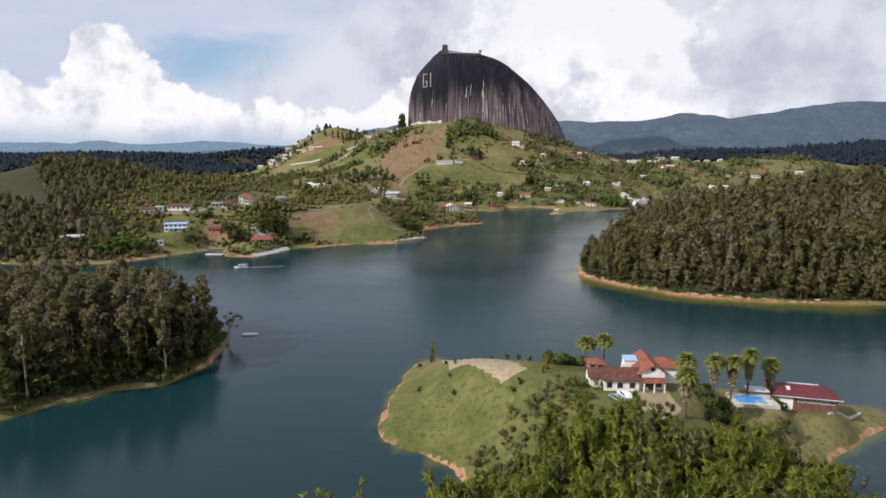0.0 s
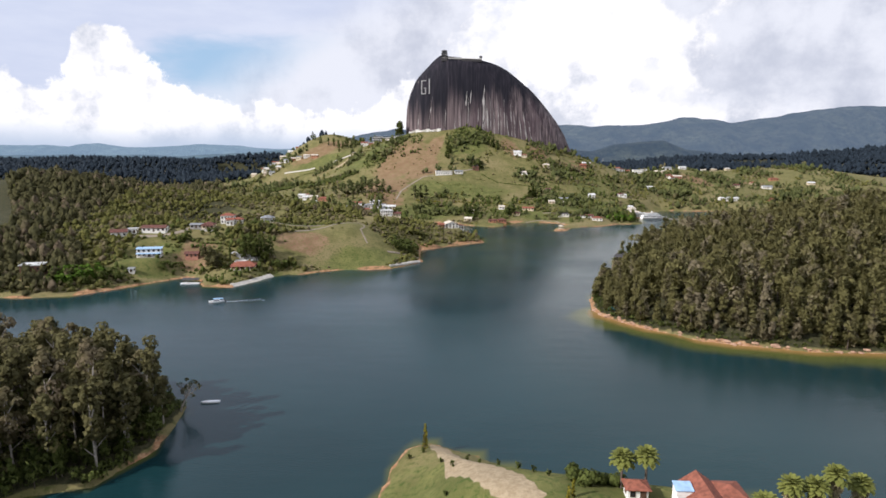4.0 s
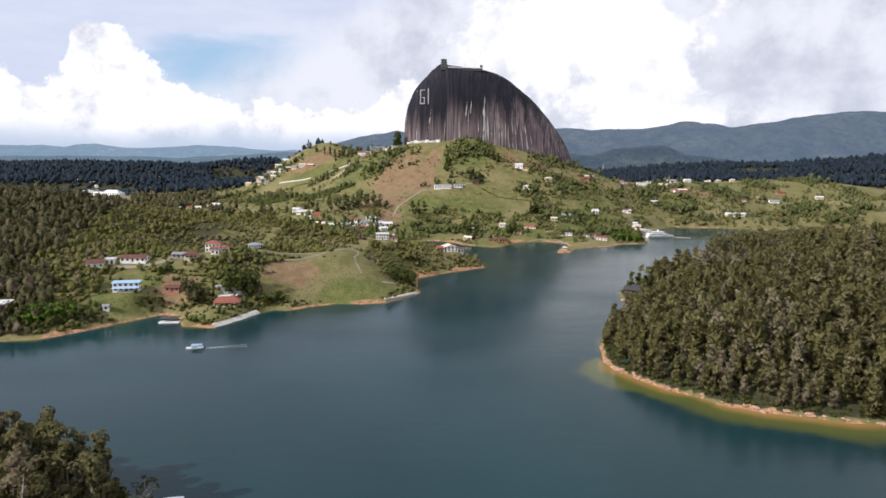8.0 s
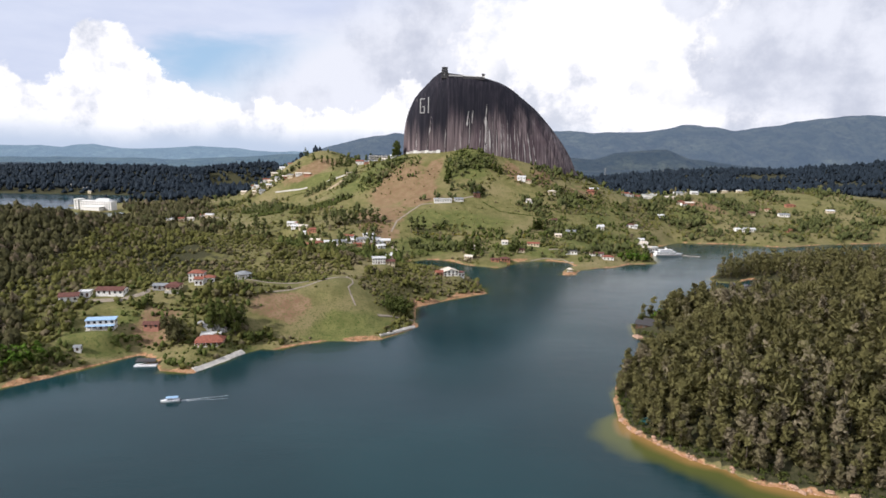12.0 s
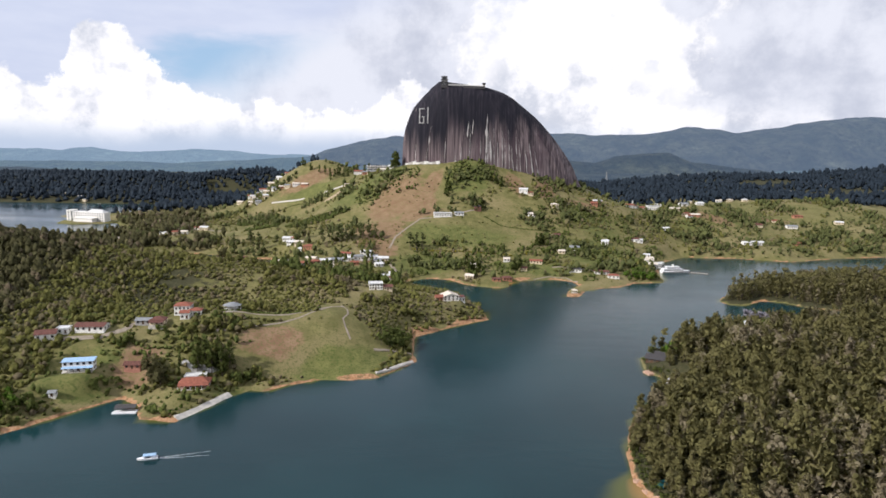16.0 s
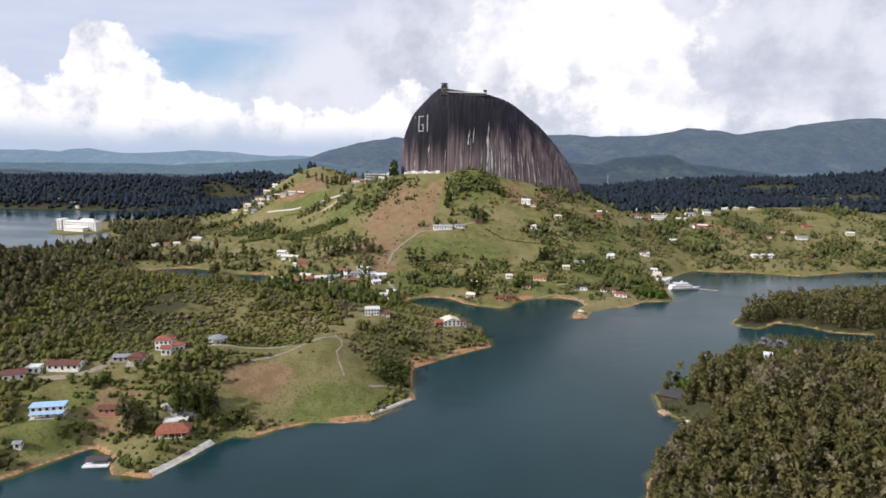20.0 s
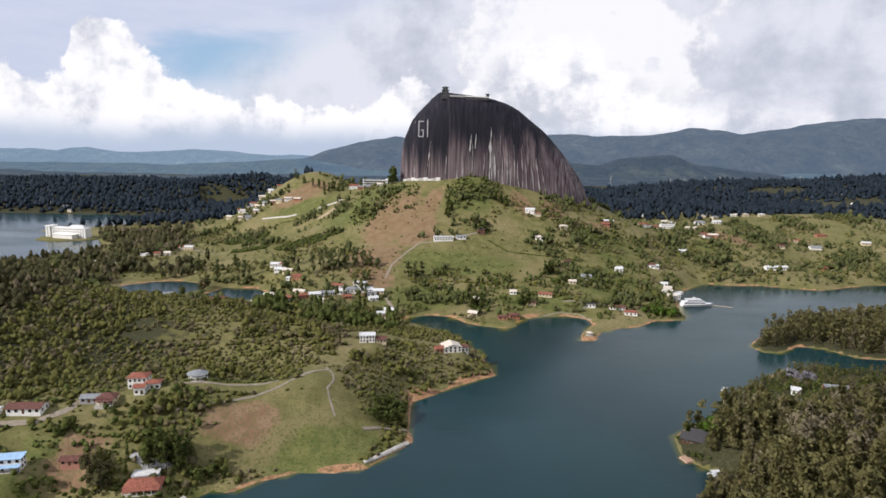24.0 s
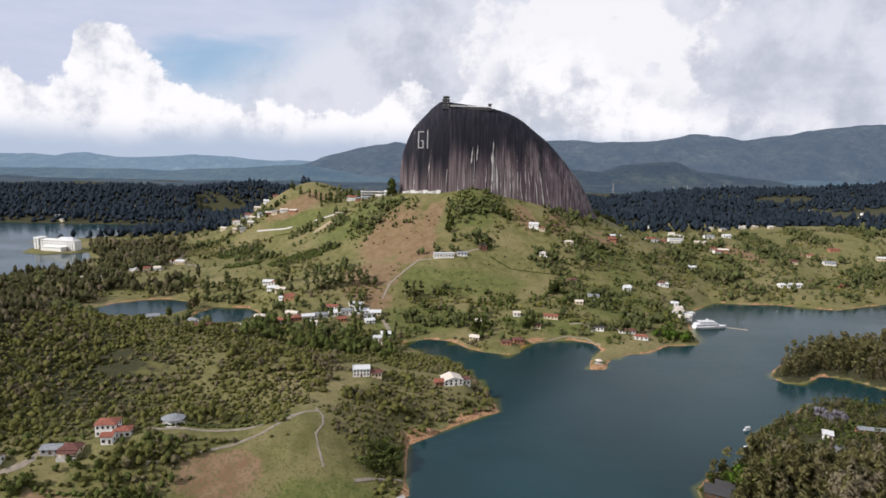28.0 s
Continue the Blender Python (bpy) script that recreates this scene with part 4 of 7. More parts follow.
scatter("grove_undergrowth", under, [("bush", 2.6, 90, 0.40, 0, 0), ("round", 10, 190, 0.52, 0, 0), ("round", 6, 130, 0.44, 0, 0), ("pine", 11, 170, 0.50, 0, 0), ("bush", 4.0, 130, 0.46, 0, 0)], [BUSH, BARK], "bushes and saplings under the gum trees", "undergrowth", 6, 0.5, 1.2)

# feathery green thicket below the villa
thicket = grid_spots(2, 90, 76, 124, 3.9, R, lambda x, y: (inside(SHORE_POINT, x, y) > 2) & (y < np.where(x < 64, 130, 146) - 0.42 * x) & (y < 92 + 1.2 * x) & ((y < 117) | (x < 34)))
models = [tree_model("feathery_tree", 300 + k, "feather", 9.5 + (k % 3), 840, 0.36, FEATHER, BARK, "bright green feathery tree in a thick stand", t)
          for k, t in enumerate((0.1, 0.5, 0.8, 0.3, 0.95))]
models.append(tree_model("feathery_tree", 309, "feather", 11.0, 840, 0.29, GREY_PLUME, BARK, "grey-olive feathery tree in a thick stand", 0.2))
stand(models, [(a, b, 1.0 if b < 100 else 0.78) for a, b in thicket], "feathery trees below the villa", R, 0.95, 1.35)
low_spots = grid_spots(-45, 10, 45, 92, 5.5, R, lambda x, y: inside(SHORE_POINT, x, y) > 4)
scatter("bank_thicket", low_spots, [("feather", 13, 420, 0.3, 0, 0), ("feather", 14, 420, 0.3, 0, 0)], [FEATHER, BARK], "leafy thicket on the near bank", "undergrowth", 8)
scrub = grid_spots(-4, 40, 100, 142, 2.3, R, lambda x, y: (inside(SHORE_POINT, x, y) > 3) & (y < 128 + x * 0.3) & (y > 98 + 0.9 * x))
scatter("brown_scrub", scrub, [("bush", 1.8, 120, 0.2, 0, 0), ("round", 3.4, 140, 0.2, 0, 0), ("bush", 1.2, 80, 0.18, 0, 0)], [SCRUB, BARK], "brownish leafless scrub on the slope", "undergrowth", 9)

# wooded slopes of the main land
OPEN = [(-203, 436, 20, 15, 10), (-176, 450, 14, 13, 0), (-80, 497, 46, 27, 18), (-205, 457, 15, 14, 0), (-150, 432, 16, 14, 0), (-174, 466, 12, 6, 0), (-165, 503, 16, 9, 0), (-138, 518, 14, 8, 0), (-100, 524, 34, 7, 12), (-75, 545, 12, 14, 0), (-213, 481, 24, 8, 5),
        (-55, 606, 14, 9, 0), (10, 630, 16, 10, 0), (-118, 795, 60, 16, 20), (-52, 758, 14, 20, 0), (-200, 600, 26, 8, 10), (-180, 872, 20, 14, 0), (-60, 512, 22, 24, 0)]
slope = grid_spots(-480, 45, 370, 770, 3.4, R, lambda x, y: ~within(x, y, OPEN) & (inside(LANDS[0], x, y) > 2.5) & (fuzz(x, y, 22, 3, 4) + 0.35 * (x < -230) > -0.46) & (x > -0.74 * (y + 8) - 5) & ((x > -0.74 * (y - 60) - 5) | (y < 480)) & (shore(x, y) > 2))
pick = R.uniform(size=len(slope))
deep = ((slope[:, 0] < -225) & (slope[:, 1] < 720) | (fuzz(slope[:, 0], slope[:, 1], 45, 2, 2) > 0.18)) & (pick < 0.62)
pond_view = within(slope[:, 0], slope[:, 1], [(-335, 790, 70, 44, 10), (-225, 765, 50, 30, 0)])
deep &= ~pond_view
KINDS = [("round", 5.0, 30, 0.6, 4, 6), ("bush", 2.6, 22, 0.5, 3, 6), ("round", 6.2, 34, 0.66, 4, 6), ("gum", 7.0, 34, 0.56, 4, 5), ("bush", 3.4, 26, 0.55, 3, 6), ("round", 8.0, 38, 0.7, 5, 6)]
# the western trees take darker leaves, which puts cloud shade into their colour
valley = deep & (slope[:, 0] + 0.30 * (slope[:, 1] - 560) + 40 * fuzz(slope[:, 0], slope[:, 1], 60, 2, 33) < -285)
scatter("slope_woodland", slope[deep & ~valley], [("bush", 2.0, 26, 0.5, 3, 6), ("bush", 2.8, 30, 0.55, 3, 6), ("round", 4.2, 40, 0.6, 4, 6), ("bush", 1.6, 22, 0.45, 3, 6), ("round", 5.6, 46, 0.66, 4, 6)], [SCRUB, BARK], "mixed bushes and small trees on the hillside", "woodland", 12, 0.7, 1.35)
scatter("valley_woodland", slope[valley], KINDS, [GUM, BARK], "grey-brown thicket filling the western valley, darkened in colour for cloud shade", "woodland", 42, 0.8, 1.45)
scatter("slope_scrub", slope[~deep], [("bush", 1.5, 9, 0.55, 3, 5), ("bush", 1.1, 6, 0.45, 3, 5), ("bush", 2.0, 11, 0.6, 3, 5), ("bush", 2.5, 13, 0.64, 3, 5)], [SCRUB, BARK],
        "low olive and brown scrub on the headland slopes", "undergrowth", 13, 0.6, 1.35)
garden = grid_spots(-245, -112, 400, 512, 3.6, R, lambda x, y: (shore(x, y) > 2) & (fuzz(x, y, 8, 2, 17) > 0.08) & ~within(x, y, [(-203, 448, 10, 7, 15), (-137, 446, 10, 7, 10), (-177, 458, 6, 4, 0), (-168, 507, 10, 8, 0), (-183, 494, 11, 5, 0), (-214, 482, 11, 6, 0), (-236, 473, 8, 6, 0)]))
scatter("garden_bushes", garden, [("bush", 1.3, 14, 0.32, 4, 8), ("bush", 0.9, 10, 0.28, 4, 7), ("bush", 1.8, 18, 0.4, 4, 8), ("round", 4.0, 30, 0.42, 5, 8)], [BUSH, BARK], "clipped bushes and shrubs of the shore gardens", "undergrowth", 22, 0.6, 1.3)
low_wood = grid_spots(190, 470, 530, 638, 3.6, R, lambda x, y: (inside(SHORE_WOOD, x, y) > 2) & (fuzz(x, y, 10, 2, 19) > -0.25) & (x < 0.74 * (y - 40)) & ~within(x, y, [(230, 550, 7, 5, 0), (262, 560, 10, 5, 0)]))
scatter("clearing_bushes", low_wood, [("bush", 1.8, 30, 0.42, 0, 0), ("bush", 2.6, 38, 0.5, 0, 0), ("round", 5.0, 56, 0.52, 0, 0)], [BUSH, BARK], "bushes and young trees in the clearing", "undergrowth", 23, 0.6, 1.3)
HILL_TREES = [(-92, 866, 26, 9, 8), (-150, 955, 26, 12, 20), (-200, 980, 34, 16, 15), (-250, 925, 40, 22, 0), (-316, 1140, 60, 20, 20), (-185, 995, 40, 14, 15), (-320, 915, 60, 22, 0),
              (-460, 1060, 60, 40, 0), (-500, 960, 60, 25, 0), (-130, 1120, 30, 40, 10), (-85, 1040, 26, 30, 0), (60, 1010, 60, 22, 0), (195, 970, 40, 36, 0), (185, 850, 34, 16, 0),
              (226, 782, 22, 12, 0), (130, 872, 16, 9, 0), (10, 800, 44, 14, 0), (312, 1030, 22, 14, 0), (-180, 830, 40, 14, 0), (-120, 745, 40, 22, 0), (365, 1020, 60, 40, 0), (400, 960, 50, 14, 0), (560, 990, 80, 40, 0),
              (-400, 1180, 60, 50, 0), (-210, 1140, 30, 14, 0), (290, 960, 40, 22, 0), (480, 1080, 40, 20, 0), (-160, 815, 50, 12, 20), (-210, 860, 40, 30, 0), (-90, 790, 50, 10, 10), (-420, 1010, 50, 20, 0), (-140, 770, 60, 12, 20), (-120, 850, 60, 14, 10), (-230, 800, 30, 14, 0), (-320, 850, 20, 10, 0), (-540, 945, 60, 16, 0), (-100, 770, 40, 14, 0), (-300, 935, 40, 14, 0), (-240, 885, 40, 10, 0)]


OPEN_HILL = [(-335, 812, 55, 36, 10), (-225, 782, 45, 24, 0), (-112, 785, 62, 20, 20), (-60, 745, 22, 34, 0)]


def bare_hill(x, y):
    return within(x, y, OPEN_HILL) | within(x, y, [(-40, 930, 60, 95, 10), (50, 905, 85, 45, 0), (-15, 985, 30, 60, -15), (-118, 795, 60, 8, 20)])


hill = grid_spots(-760, 760, 735, 1280, 6.0, R, lambda x, y: (within(x, y, HILL_TREES) & (fuzz(x, y, 14, 2, 3) > -0.3) & ~within(x, y, OPEN_HILL) | ~bare_hill(x, y) & (fuzz(x, y, 40, 3, 8) + 0.3 * fuzz(x, y, 9, 2, 1) + 0.10 * (x > 130) > 0.27)) & (shore(x, y) > 4))
big_ = fuzz(hill[:, 0], hill[:, 1], 30, 2, 12) > 0.0
scatter("hill_trees", hill[big_], [("round", 8, 28, 0.85, 4, 6), ("round", 6, 24, 0.75, 4, 6), ("round", 10, 32, 0.95, 4, 6), ("round", 7, 26, 0.8, 4, 6), ("bush", 4, 22, 0.75, 3, 6)], [DARK_TREE, BARK],
        "scattered trees and hedges on the hill below the rock", "woodland", 14, 0.6, 1.25)
scatter("hill_bushes", hill[~big_], [("bush", 2.2, 9, 0.6, 3, 5), ("bush", 1.6, 8, 0.55, 3, 5), ("bush", 3.0, 12, 0.65, 3, 5), ("round", 5.5, 16, 0.7, 4, 5)], [SCRUB, BARK], "low bushes on the hill below the rock", "undergrowth", 15, 0.6, 1.3)
dots = grid_spots(-420, 620, 760, 1120, 9.0, R, lambda x, y: (shore(x, y) > 6) & (fuzz(x, y, 17, 2, 21) > 0.12) & ~within(x, y, [(-118, 795, 60, 8, 20)]))
scatter("hill_shrubs", dots, [("bush", 1.1, 4, 0.4, 3, 6), ("bush", 1.6, 5, 0.45, 3, 6)], [SCRUB, BARK], "single shrubs dotted over the grass", "undergrowth", 16, 0.6, 1.3)
# distant woods, their cloud shadow painted into the leaves
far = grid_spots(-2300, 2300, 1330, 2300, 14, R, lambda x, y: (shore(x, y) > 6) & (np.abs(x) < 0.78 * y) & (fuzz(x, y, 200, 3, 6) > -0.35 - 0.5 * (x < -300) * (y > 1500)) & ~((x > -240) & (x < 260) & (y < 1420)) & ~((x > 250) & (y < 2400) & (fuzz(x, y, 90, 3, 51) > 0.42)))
scatter("distant_forest", far, [("round", 15, 0, 1, 4, 4), ("round", 18, 0, 1, 4, 4), ("round", 13, 0, 1, 3, 4), ("bush", 9, 0, 1, 3, 5)], [SHADOW_WOOD, BARK], "forest covering the distant hills, coloured dark for cloud shade and haze", "forest", 17)


# ---- buildings ----
WALL_WHITE = plain("white_render", (0.79, 0.77, 0.72), 1.5, 0.14, 0.85)
WALL_CREAM = plain("cream_render", (0.62, 0.52, 0.36), 1.5, 0.18, 0.85)
WALL_BRICK = plain("orange_brick", (0.42, 0.20, 0.12), 0.7, 0.3, 0.9)
WALL_GREY = plain("grey_concrete", (0.36, 0.35, 0.33), 1.2, 0.25, 0.9)
WALL_BROWN = plain("brown_brick", (0.17, 0.085, 0.06), 0.7, 0.3, 0.9)
WALL_PINK = plain("salmon_render", (0.42, 0.20, 0.14), 1.2, 0.2, 0.85)
TILE_RED = plain("red_clay_tiles", (0.25, 0.088, 0.056), 0.9, 0.4, 0.9, 0.05)
TILE_BROWN = plain("weathered_clay_tiles", (0.13, 0.055, 0.042), 0.9, 0.4, 0.9, 0.05)
TILE_MAROON = plain("maroon_roof_sheet", (0.125, 0.028, 0.030), 1.1, 0.3, 0.6)
TILE_GREY = plain("grey_roof_sheet", (0.22, 0.23, 0.235), 1.1, 0.3, 0.6)
TILE_DARK = plain("dark_roof_boards", (0.060, 0.056, 0.056), 0.8, 0.4, 0.8)
TILE_BLUE = plain("light_blue_roof_sheet", (0.30, 0.45, 0.62), 1.1, 0.2, 0.5)
TILE_CREAM = plain("pale_roof_sheet", (0.60, 0.53, 0.44), 1.1, 0.2, 0.7)
TILE_WHITE = plain("white_roof_sheet", (0.60, 0.60, 0.585), 1.1, 0.3, 0.6)
WOOD_DARK = plain("dark_stained_wood", (0.10, 0.055, 0.032), 0.4, 0.4, 0.7)
WOOD_PALE = plain("weathered_boards", (0.34, 0.30, 0.25), 0.5, 0.35, 0.85)
GLASS = plain("dark_window_glass", (0.022, 0.028, 0.034), 1.0, 0.2, 0.08, 0, 0, 0.5)
CONCRETE = plain("pale_concrete", (0.50, 0.47, 0.42), 2.0, 0.25, 0.9)
TARMAC = plain("dusty_road", (0.25, 0.21, 0.16), 2.5, 0.25, 0.95)
METAL = plain("dull_metal", (0.45, 0.45, 0.46), 0.5, 0.2, 0.4, 0, 0.8)
RUBBER = plain("black_rubber", (0.02, 0.02, 0.02), 0.3, 0.2, 0.8)
PAINT_WHITE = plain("glossy_white_paint", (0.80, 0.80, 0.80), 1.0, 0.08, 0.3)
PAINT_SILVER = plain("silver_car_paint", (0.42, 0.44, 0.47), 1.0, 0.08, 0.3, 0, 0.5)
POOL_BLUE = plain("pool_water", (0.05, 0.25, 0.58), 1.5, 0.15, 0.3, 0, 0, 0.3)
TEAL = plain("teal_tarpaulin", (0.02, 0.14, 0.16), 0.8, 0.25, 0.6)


def solid(name, pieces, mat):
    """One mesh from pieces, each (points, faces)."""
    vs, fs = [], []
    for v, f in pieces:
        n = len(vs)
        vs += [tuple(p) for p in v]
        fs += [tuple(i + n for i in q) for q in f]
    me = bpy.data.meshes.new(name)
    me.from_pydata(vs, [], fs)
    me.materials.append(mat)
    return me


def box(x0, x1, y0, y1, z0, z1):
    v = [(x, y, z) for z in (z0, z1) for x, y in ((x0, y0), (x1, y0), (x1, y1), (x0, y1))]
    return v, [(3, 2, 1, 0), (4, 5, 6, 7), (0, 1, 5, 4), (1, 2, 6, 5), (2, 3, 7, 6), (3, 0, 4, 7)]


def prism(profile, a, b, along="x"):
    """A profile of (across, z) pushed from a to b along x or y."""
    n = len(profile)
    v = [(s, p, z) if along == "x" else (p, s, z) for s in (a, b) for p, z in profile]
    f = [tuple(range(n)), tuple(range(2 * n - 1, n - 1, -1))] + [(i, i + n, (i + 1) % n + n, (i + 1) % n) for i in range(n)]
    return v, f


def fixed(name, pieces, mat):
    me = solid(name, pieces, mat)
    bm = bmesh.new()
    bm.from_mesh(me)
    bmesh.ops.recalc_face_normals(bm, faces=bm.faces)
    bm.to_mesh(me)
    bm.free()
    return me


SHARED = {}


def shared(key, make):
    if key not in SHARED:
        SHARED[key] = make()
    return SHARED[key]


def frame_bars(w, h, t=0.09, deep=0.10):
    return [box(-w / 2 - t, w / 2 + t, -deep, 0.04, h, h + t), box(-w / 2 - t, w / 2 + t, -deep, 0.04, -t, 0), box(-w / 2 - t, -w / 2, -deep, 0.04, 0, h), box(w / 2, w / 2 + t, -deep, 0.04, 0, h),
            box(-0.03, 0.03, -deep * 0.6, 0.04, 0, h)]


def window(parent, x, y, z, turn, w, h, mat):
    """A framed window set on a wall, its pane a part of it."""
    ob = part("window", shared(("frame", w, h, mat.name), lambda: fixed("window", frame_bars(w, h), mat)), parent)
    ob.matrix_basis = pose(x, y, z, 0, 0, turn)
    part("pane", shared(("pane", w, h), lambda: fixed("pane", [box(-w / 2, w / 2, -0.03, 0.03, 0, h)], GLASS)), ob)
    return ob


def roof_pieces(kind, w, d, h, rise, over, thick=0.18):
    a, b = w / 2 + over, d / 2 + over
    drop = rise * over / (d / 2)
    if kind == "gable":
        return [prism([(-b, h - drop), (0, h + rise), (b, h - drop), (b, h - drop - thick), (0, h + rise - thick), (-b, h - drop - thick)], -a, a)]
    if kind == "cross":
        drop = rise * over / (w / 2)
        return [prism([(-a, h - drop), (0, h + rise), (a, h - drop), (a, h - drop - thick), (0, h + rise - thick), (-a, h - drop - thick)], -b, b, "y")]
    if kind == "hip":
        r = max(w - d, 0.3) / 2
        v = [(-a, -b, h), (a, -b, h), (a, b, h), (-a, b, h), (-r, 0, h + rise), (r, 0, h + rise), (-a, -b, h - thick), (a, -b, h - thick), (a, b, h - thick), (-a, b, h - thick)]
        f = [(0, 1, 5, 4), (1, 2, 5), (2, 3, 4, 5), (3, 0, 4), (6, 7, 1, 0), (7, 8, 2, 1), (8, 9, 3, 2), (9, 6, 0, 3), (9, 8, 7, 6)]
        return [(v, f)]
    if kind == "shed":
        return [prism([(-b, h + 0.1), (b, h + rise), (b, h + rise - thick), (-b, h + 0.1 - thick)], -a, a)]
    return [box(-a, a, -b, b, h, h + 0.25), box(-a, a, -b, -b + 0.15, h + 0.25, h + 0.7), box(-a, a, b - 0.15, b, h + 0.25, h + 0.7), box(-a, -a + 0.15, -b, b, h + 0.25, h + 0.7), box(a - 0.15, a, -b, b, h + 0.25, h + 0.7)]


def wing(ob, w, d, h, kind, rise, wall, tile, over=0.55, at=(0, 0), lift=0.0, wall_label="", roof_label=""):
    """Walls and roof of one block of a house."""
    if kind == "gable":
        shell = prism([(-d / 2, -3), (d / 2, -3), (d / 2, h), (0, h + rise - 0.15), (-d / 2, h)], -w / 2, w / 2)
    elif kind == "cross":
        shell = prism([(-w / 2, -3), (w / 2, -3), (w / 2, h), (0, h + rise - 0.15), (-w / 2, h)], -d / 2, d / 2, "y")
    elif kind == "shed":
        shell = prism([(-d / 2, -3), (d / 2, -3), (d / 2, h + rise - 0.3), (-d / 2, h)], -w / 2, w / 2)
    else:
        shell = box(-w / 2, w / 2, -d / 2, d / 2, -3, h - 0.02)
    for name, pieces, mat, label in (("wall", [shell], wall, wall_label), ("roof", roof_pieces(kind, w, d, h, rise, over), tile, roof_label)):
        p = part(name, fixed(name, pieces, mat), ob, label)
        p.location = (at[0], at[1], lift)


def house(name, label, x, y, w, d, h, turn=0, kind="gable", rise=None, wall=None, tile=None, front=3, side=1, storeys=1, porch=False, trim=None, chimney=False, group="", category="house"):
    """A house with its front to the south: walls, roof, windows, door, and a porch where asked."""
    ob = tagged(new(name), label, category, group)
    ob.matrix_basis = pose(x, y, float(height(x, y)) + 0.15, 0, 0, turn)
    wall, tile, trim = wall or WALL_WHITE, tile or TILE_RED, trim or WOOD_DARK
    wing(ob, w, d, h, kind, rise if rise is not None else 0.22 * min(w, d), wall, tile)
    each = h / storeys
    ww = 1.3 if w / max(front, 1) > 2.6 else 0.9
    for s in range(storeys):
        for k in range(front):
            px = -w / 2 + (k + 0.5) * w / front
            if s == 0 and k == front // 2:
                door = part("door", shared(("door", trim.name), lambda: fixed("door", [box(-0.5, 0.5, -0.09, 0.05, 0, 2.1), box(-0.62, -0.5, -0.13, 0.05, 0, 2.2), box(0.5, 0.62, -0.13, 0.05, 0, 2.2), box(-0.62, 0.62, -0.13, 0.05, 2.1, 2.24)], trim)), ob)
                door.location = (px, -d / 2, 0.05)
            else:
                window(ob, px, -d / 2, s * each + 0.9, 0, ww, 1.3, trim)
        for k in range(side):
            py = -d / 2 + (k + 0.5) * d / side
            window(ob, -w / 2, py, s * each + 0.9, -90, 1.0, 1.2, trim)
            window(ob, w / 2, py, s * each + 0.9, 90, 1.0, 1.2, trim)
    if porch:
        part("porch_roof", fixed("porch_roof", [prism([(-d / 2 - 2.6, 2.45), (-d / 2, 2.9), (-d / 2, 2.75), (-d / 2 - 2.6, 2.3)], -w / 2, w / 2)], tile), ob)
        part("porch_floor", fixed("porch_floor", [box(-w / 2, w / 2, -d / 2 - 2.6, -d / 2, -2.5, 0.04)], CONCRETE), ob)
        n = max(3, int(w / 3.2))
        for k in range(n + 1):
            post = part("post", shared(("post", trim.name), lambda: fixed("post", [box(-0.09, 0.09, -0.09, 0.09, 0, 2.45)], trim)), ob)
            post.location = (-w / 2 + 0.15 + k * (w - 0.3) / n, -d / 2 - 2.4, 0)
    if chimney:
        part("chimney", fixed("chimney", [box(-0.4, 0.4, -0.4, 0.4, h - 0.5, h + 2.2), box(-0.5, 0.5, -0.5, 0.5, h + 2.2, h + 2.4)], wall), ob).location = (w * 0.25, d * 0.15, 0)
    return ob


# the villa on the green point
villa = tagged(new("villa"), "white villa with orange-red tiled roofs and a gravel yard", "house")
villa.matrix_basis = pose(49, 138.5, 18.0, 0, 0, -3)
wing(villa, 8.6, 6.5, 3.2, "gable", 1.9, WALL_WHITE, TILE_BROWN, 0.6, (-4.2, -1.0), 0, "", "long brown tiled roof")
wing(villa, 3.4, 5.0, 3.0, "gable", 1.5, WALL_WHITE, TILE_BROWN, 0.5, (-10.0, 0.3), 0)
wing(villa, 6.2, 11.0, 4.6, "cross", 2.2, WALL_WHITE, TILE_RED, 0.7, (3.6, 2.4), 0, "", "orange-red gabled roof")
wing(villa, 5.4, 7.0, 4.2, "hip", 1.6, WALL_WHITE, TILE_RED, 0.6, (9.0, 5.2), 0)
for x, z in ((2.0, 0.9), (5.2, 0.9)):
    window(villa, x, -3.1, z, 0, 1.3, 1.4, WOOD_DARK)
window(villa, 3.6, -3.1, 5.0, 0, 0.9, 0.7, WOOD_DARK)
for x in (-7.2, -4.6, -1.6):
    window(villa, x, -4.25, 0.9, 0, 1.1, 1.2, WOOD_DARK)
part("door", fixed("door", [box(-0.9, 0.9, -0.1, 0.1, 0, 2.3)], WOOD_DARK), villa).location = (3.6, -3.12, 0)
part("porch_roof", fixed("porch_roof", [prism([(-5.4, 2.7), (-3.1, 3.3), (-3.1, 3.15), (-5.4, 2.55)], 0.8, 6.5)], TILE_RED), villa)
part("balcony", fixed("balcony", [box(0.9, 6.4, -3.7, -3.1, 3.4, 3.55), box(0.9, 6.4, -3.75, -3.65, 3.55, 4.3)], WALL_WHITE), villa)
for x in (1.1, 3.6, 6.1):
    part("post", shared(("vpost",), lambda: fixed("post", [box(-0.14, 0.14, -0.14, 0.14, 0, 2.7)], WALL_WHITE)), villa).location = (x, -5.1, 0)
part("skylight_tower", fixed("skylight_tower", [box(-1.6, 1.6, -1.2, 1.2, 0, 5.4)], WALL_WHITE), villa).location = (-0.4, 4.0, 0)
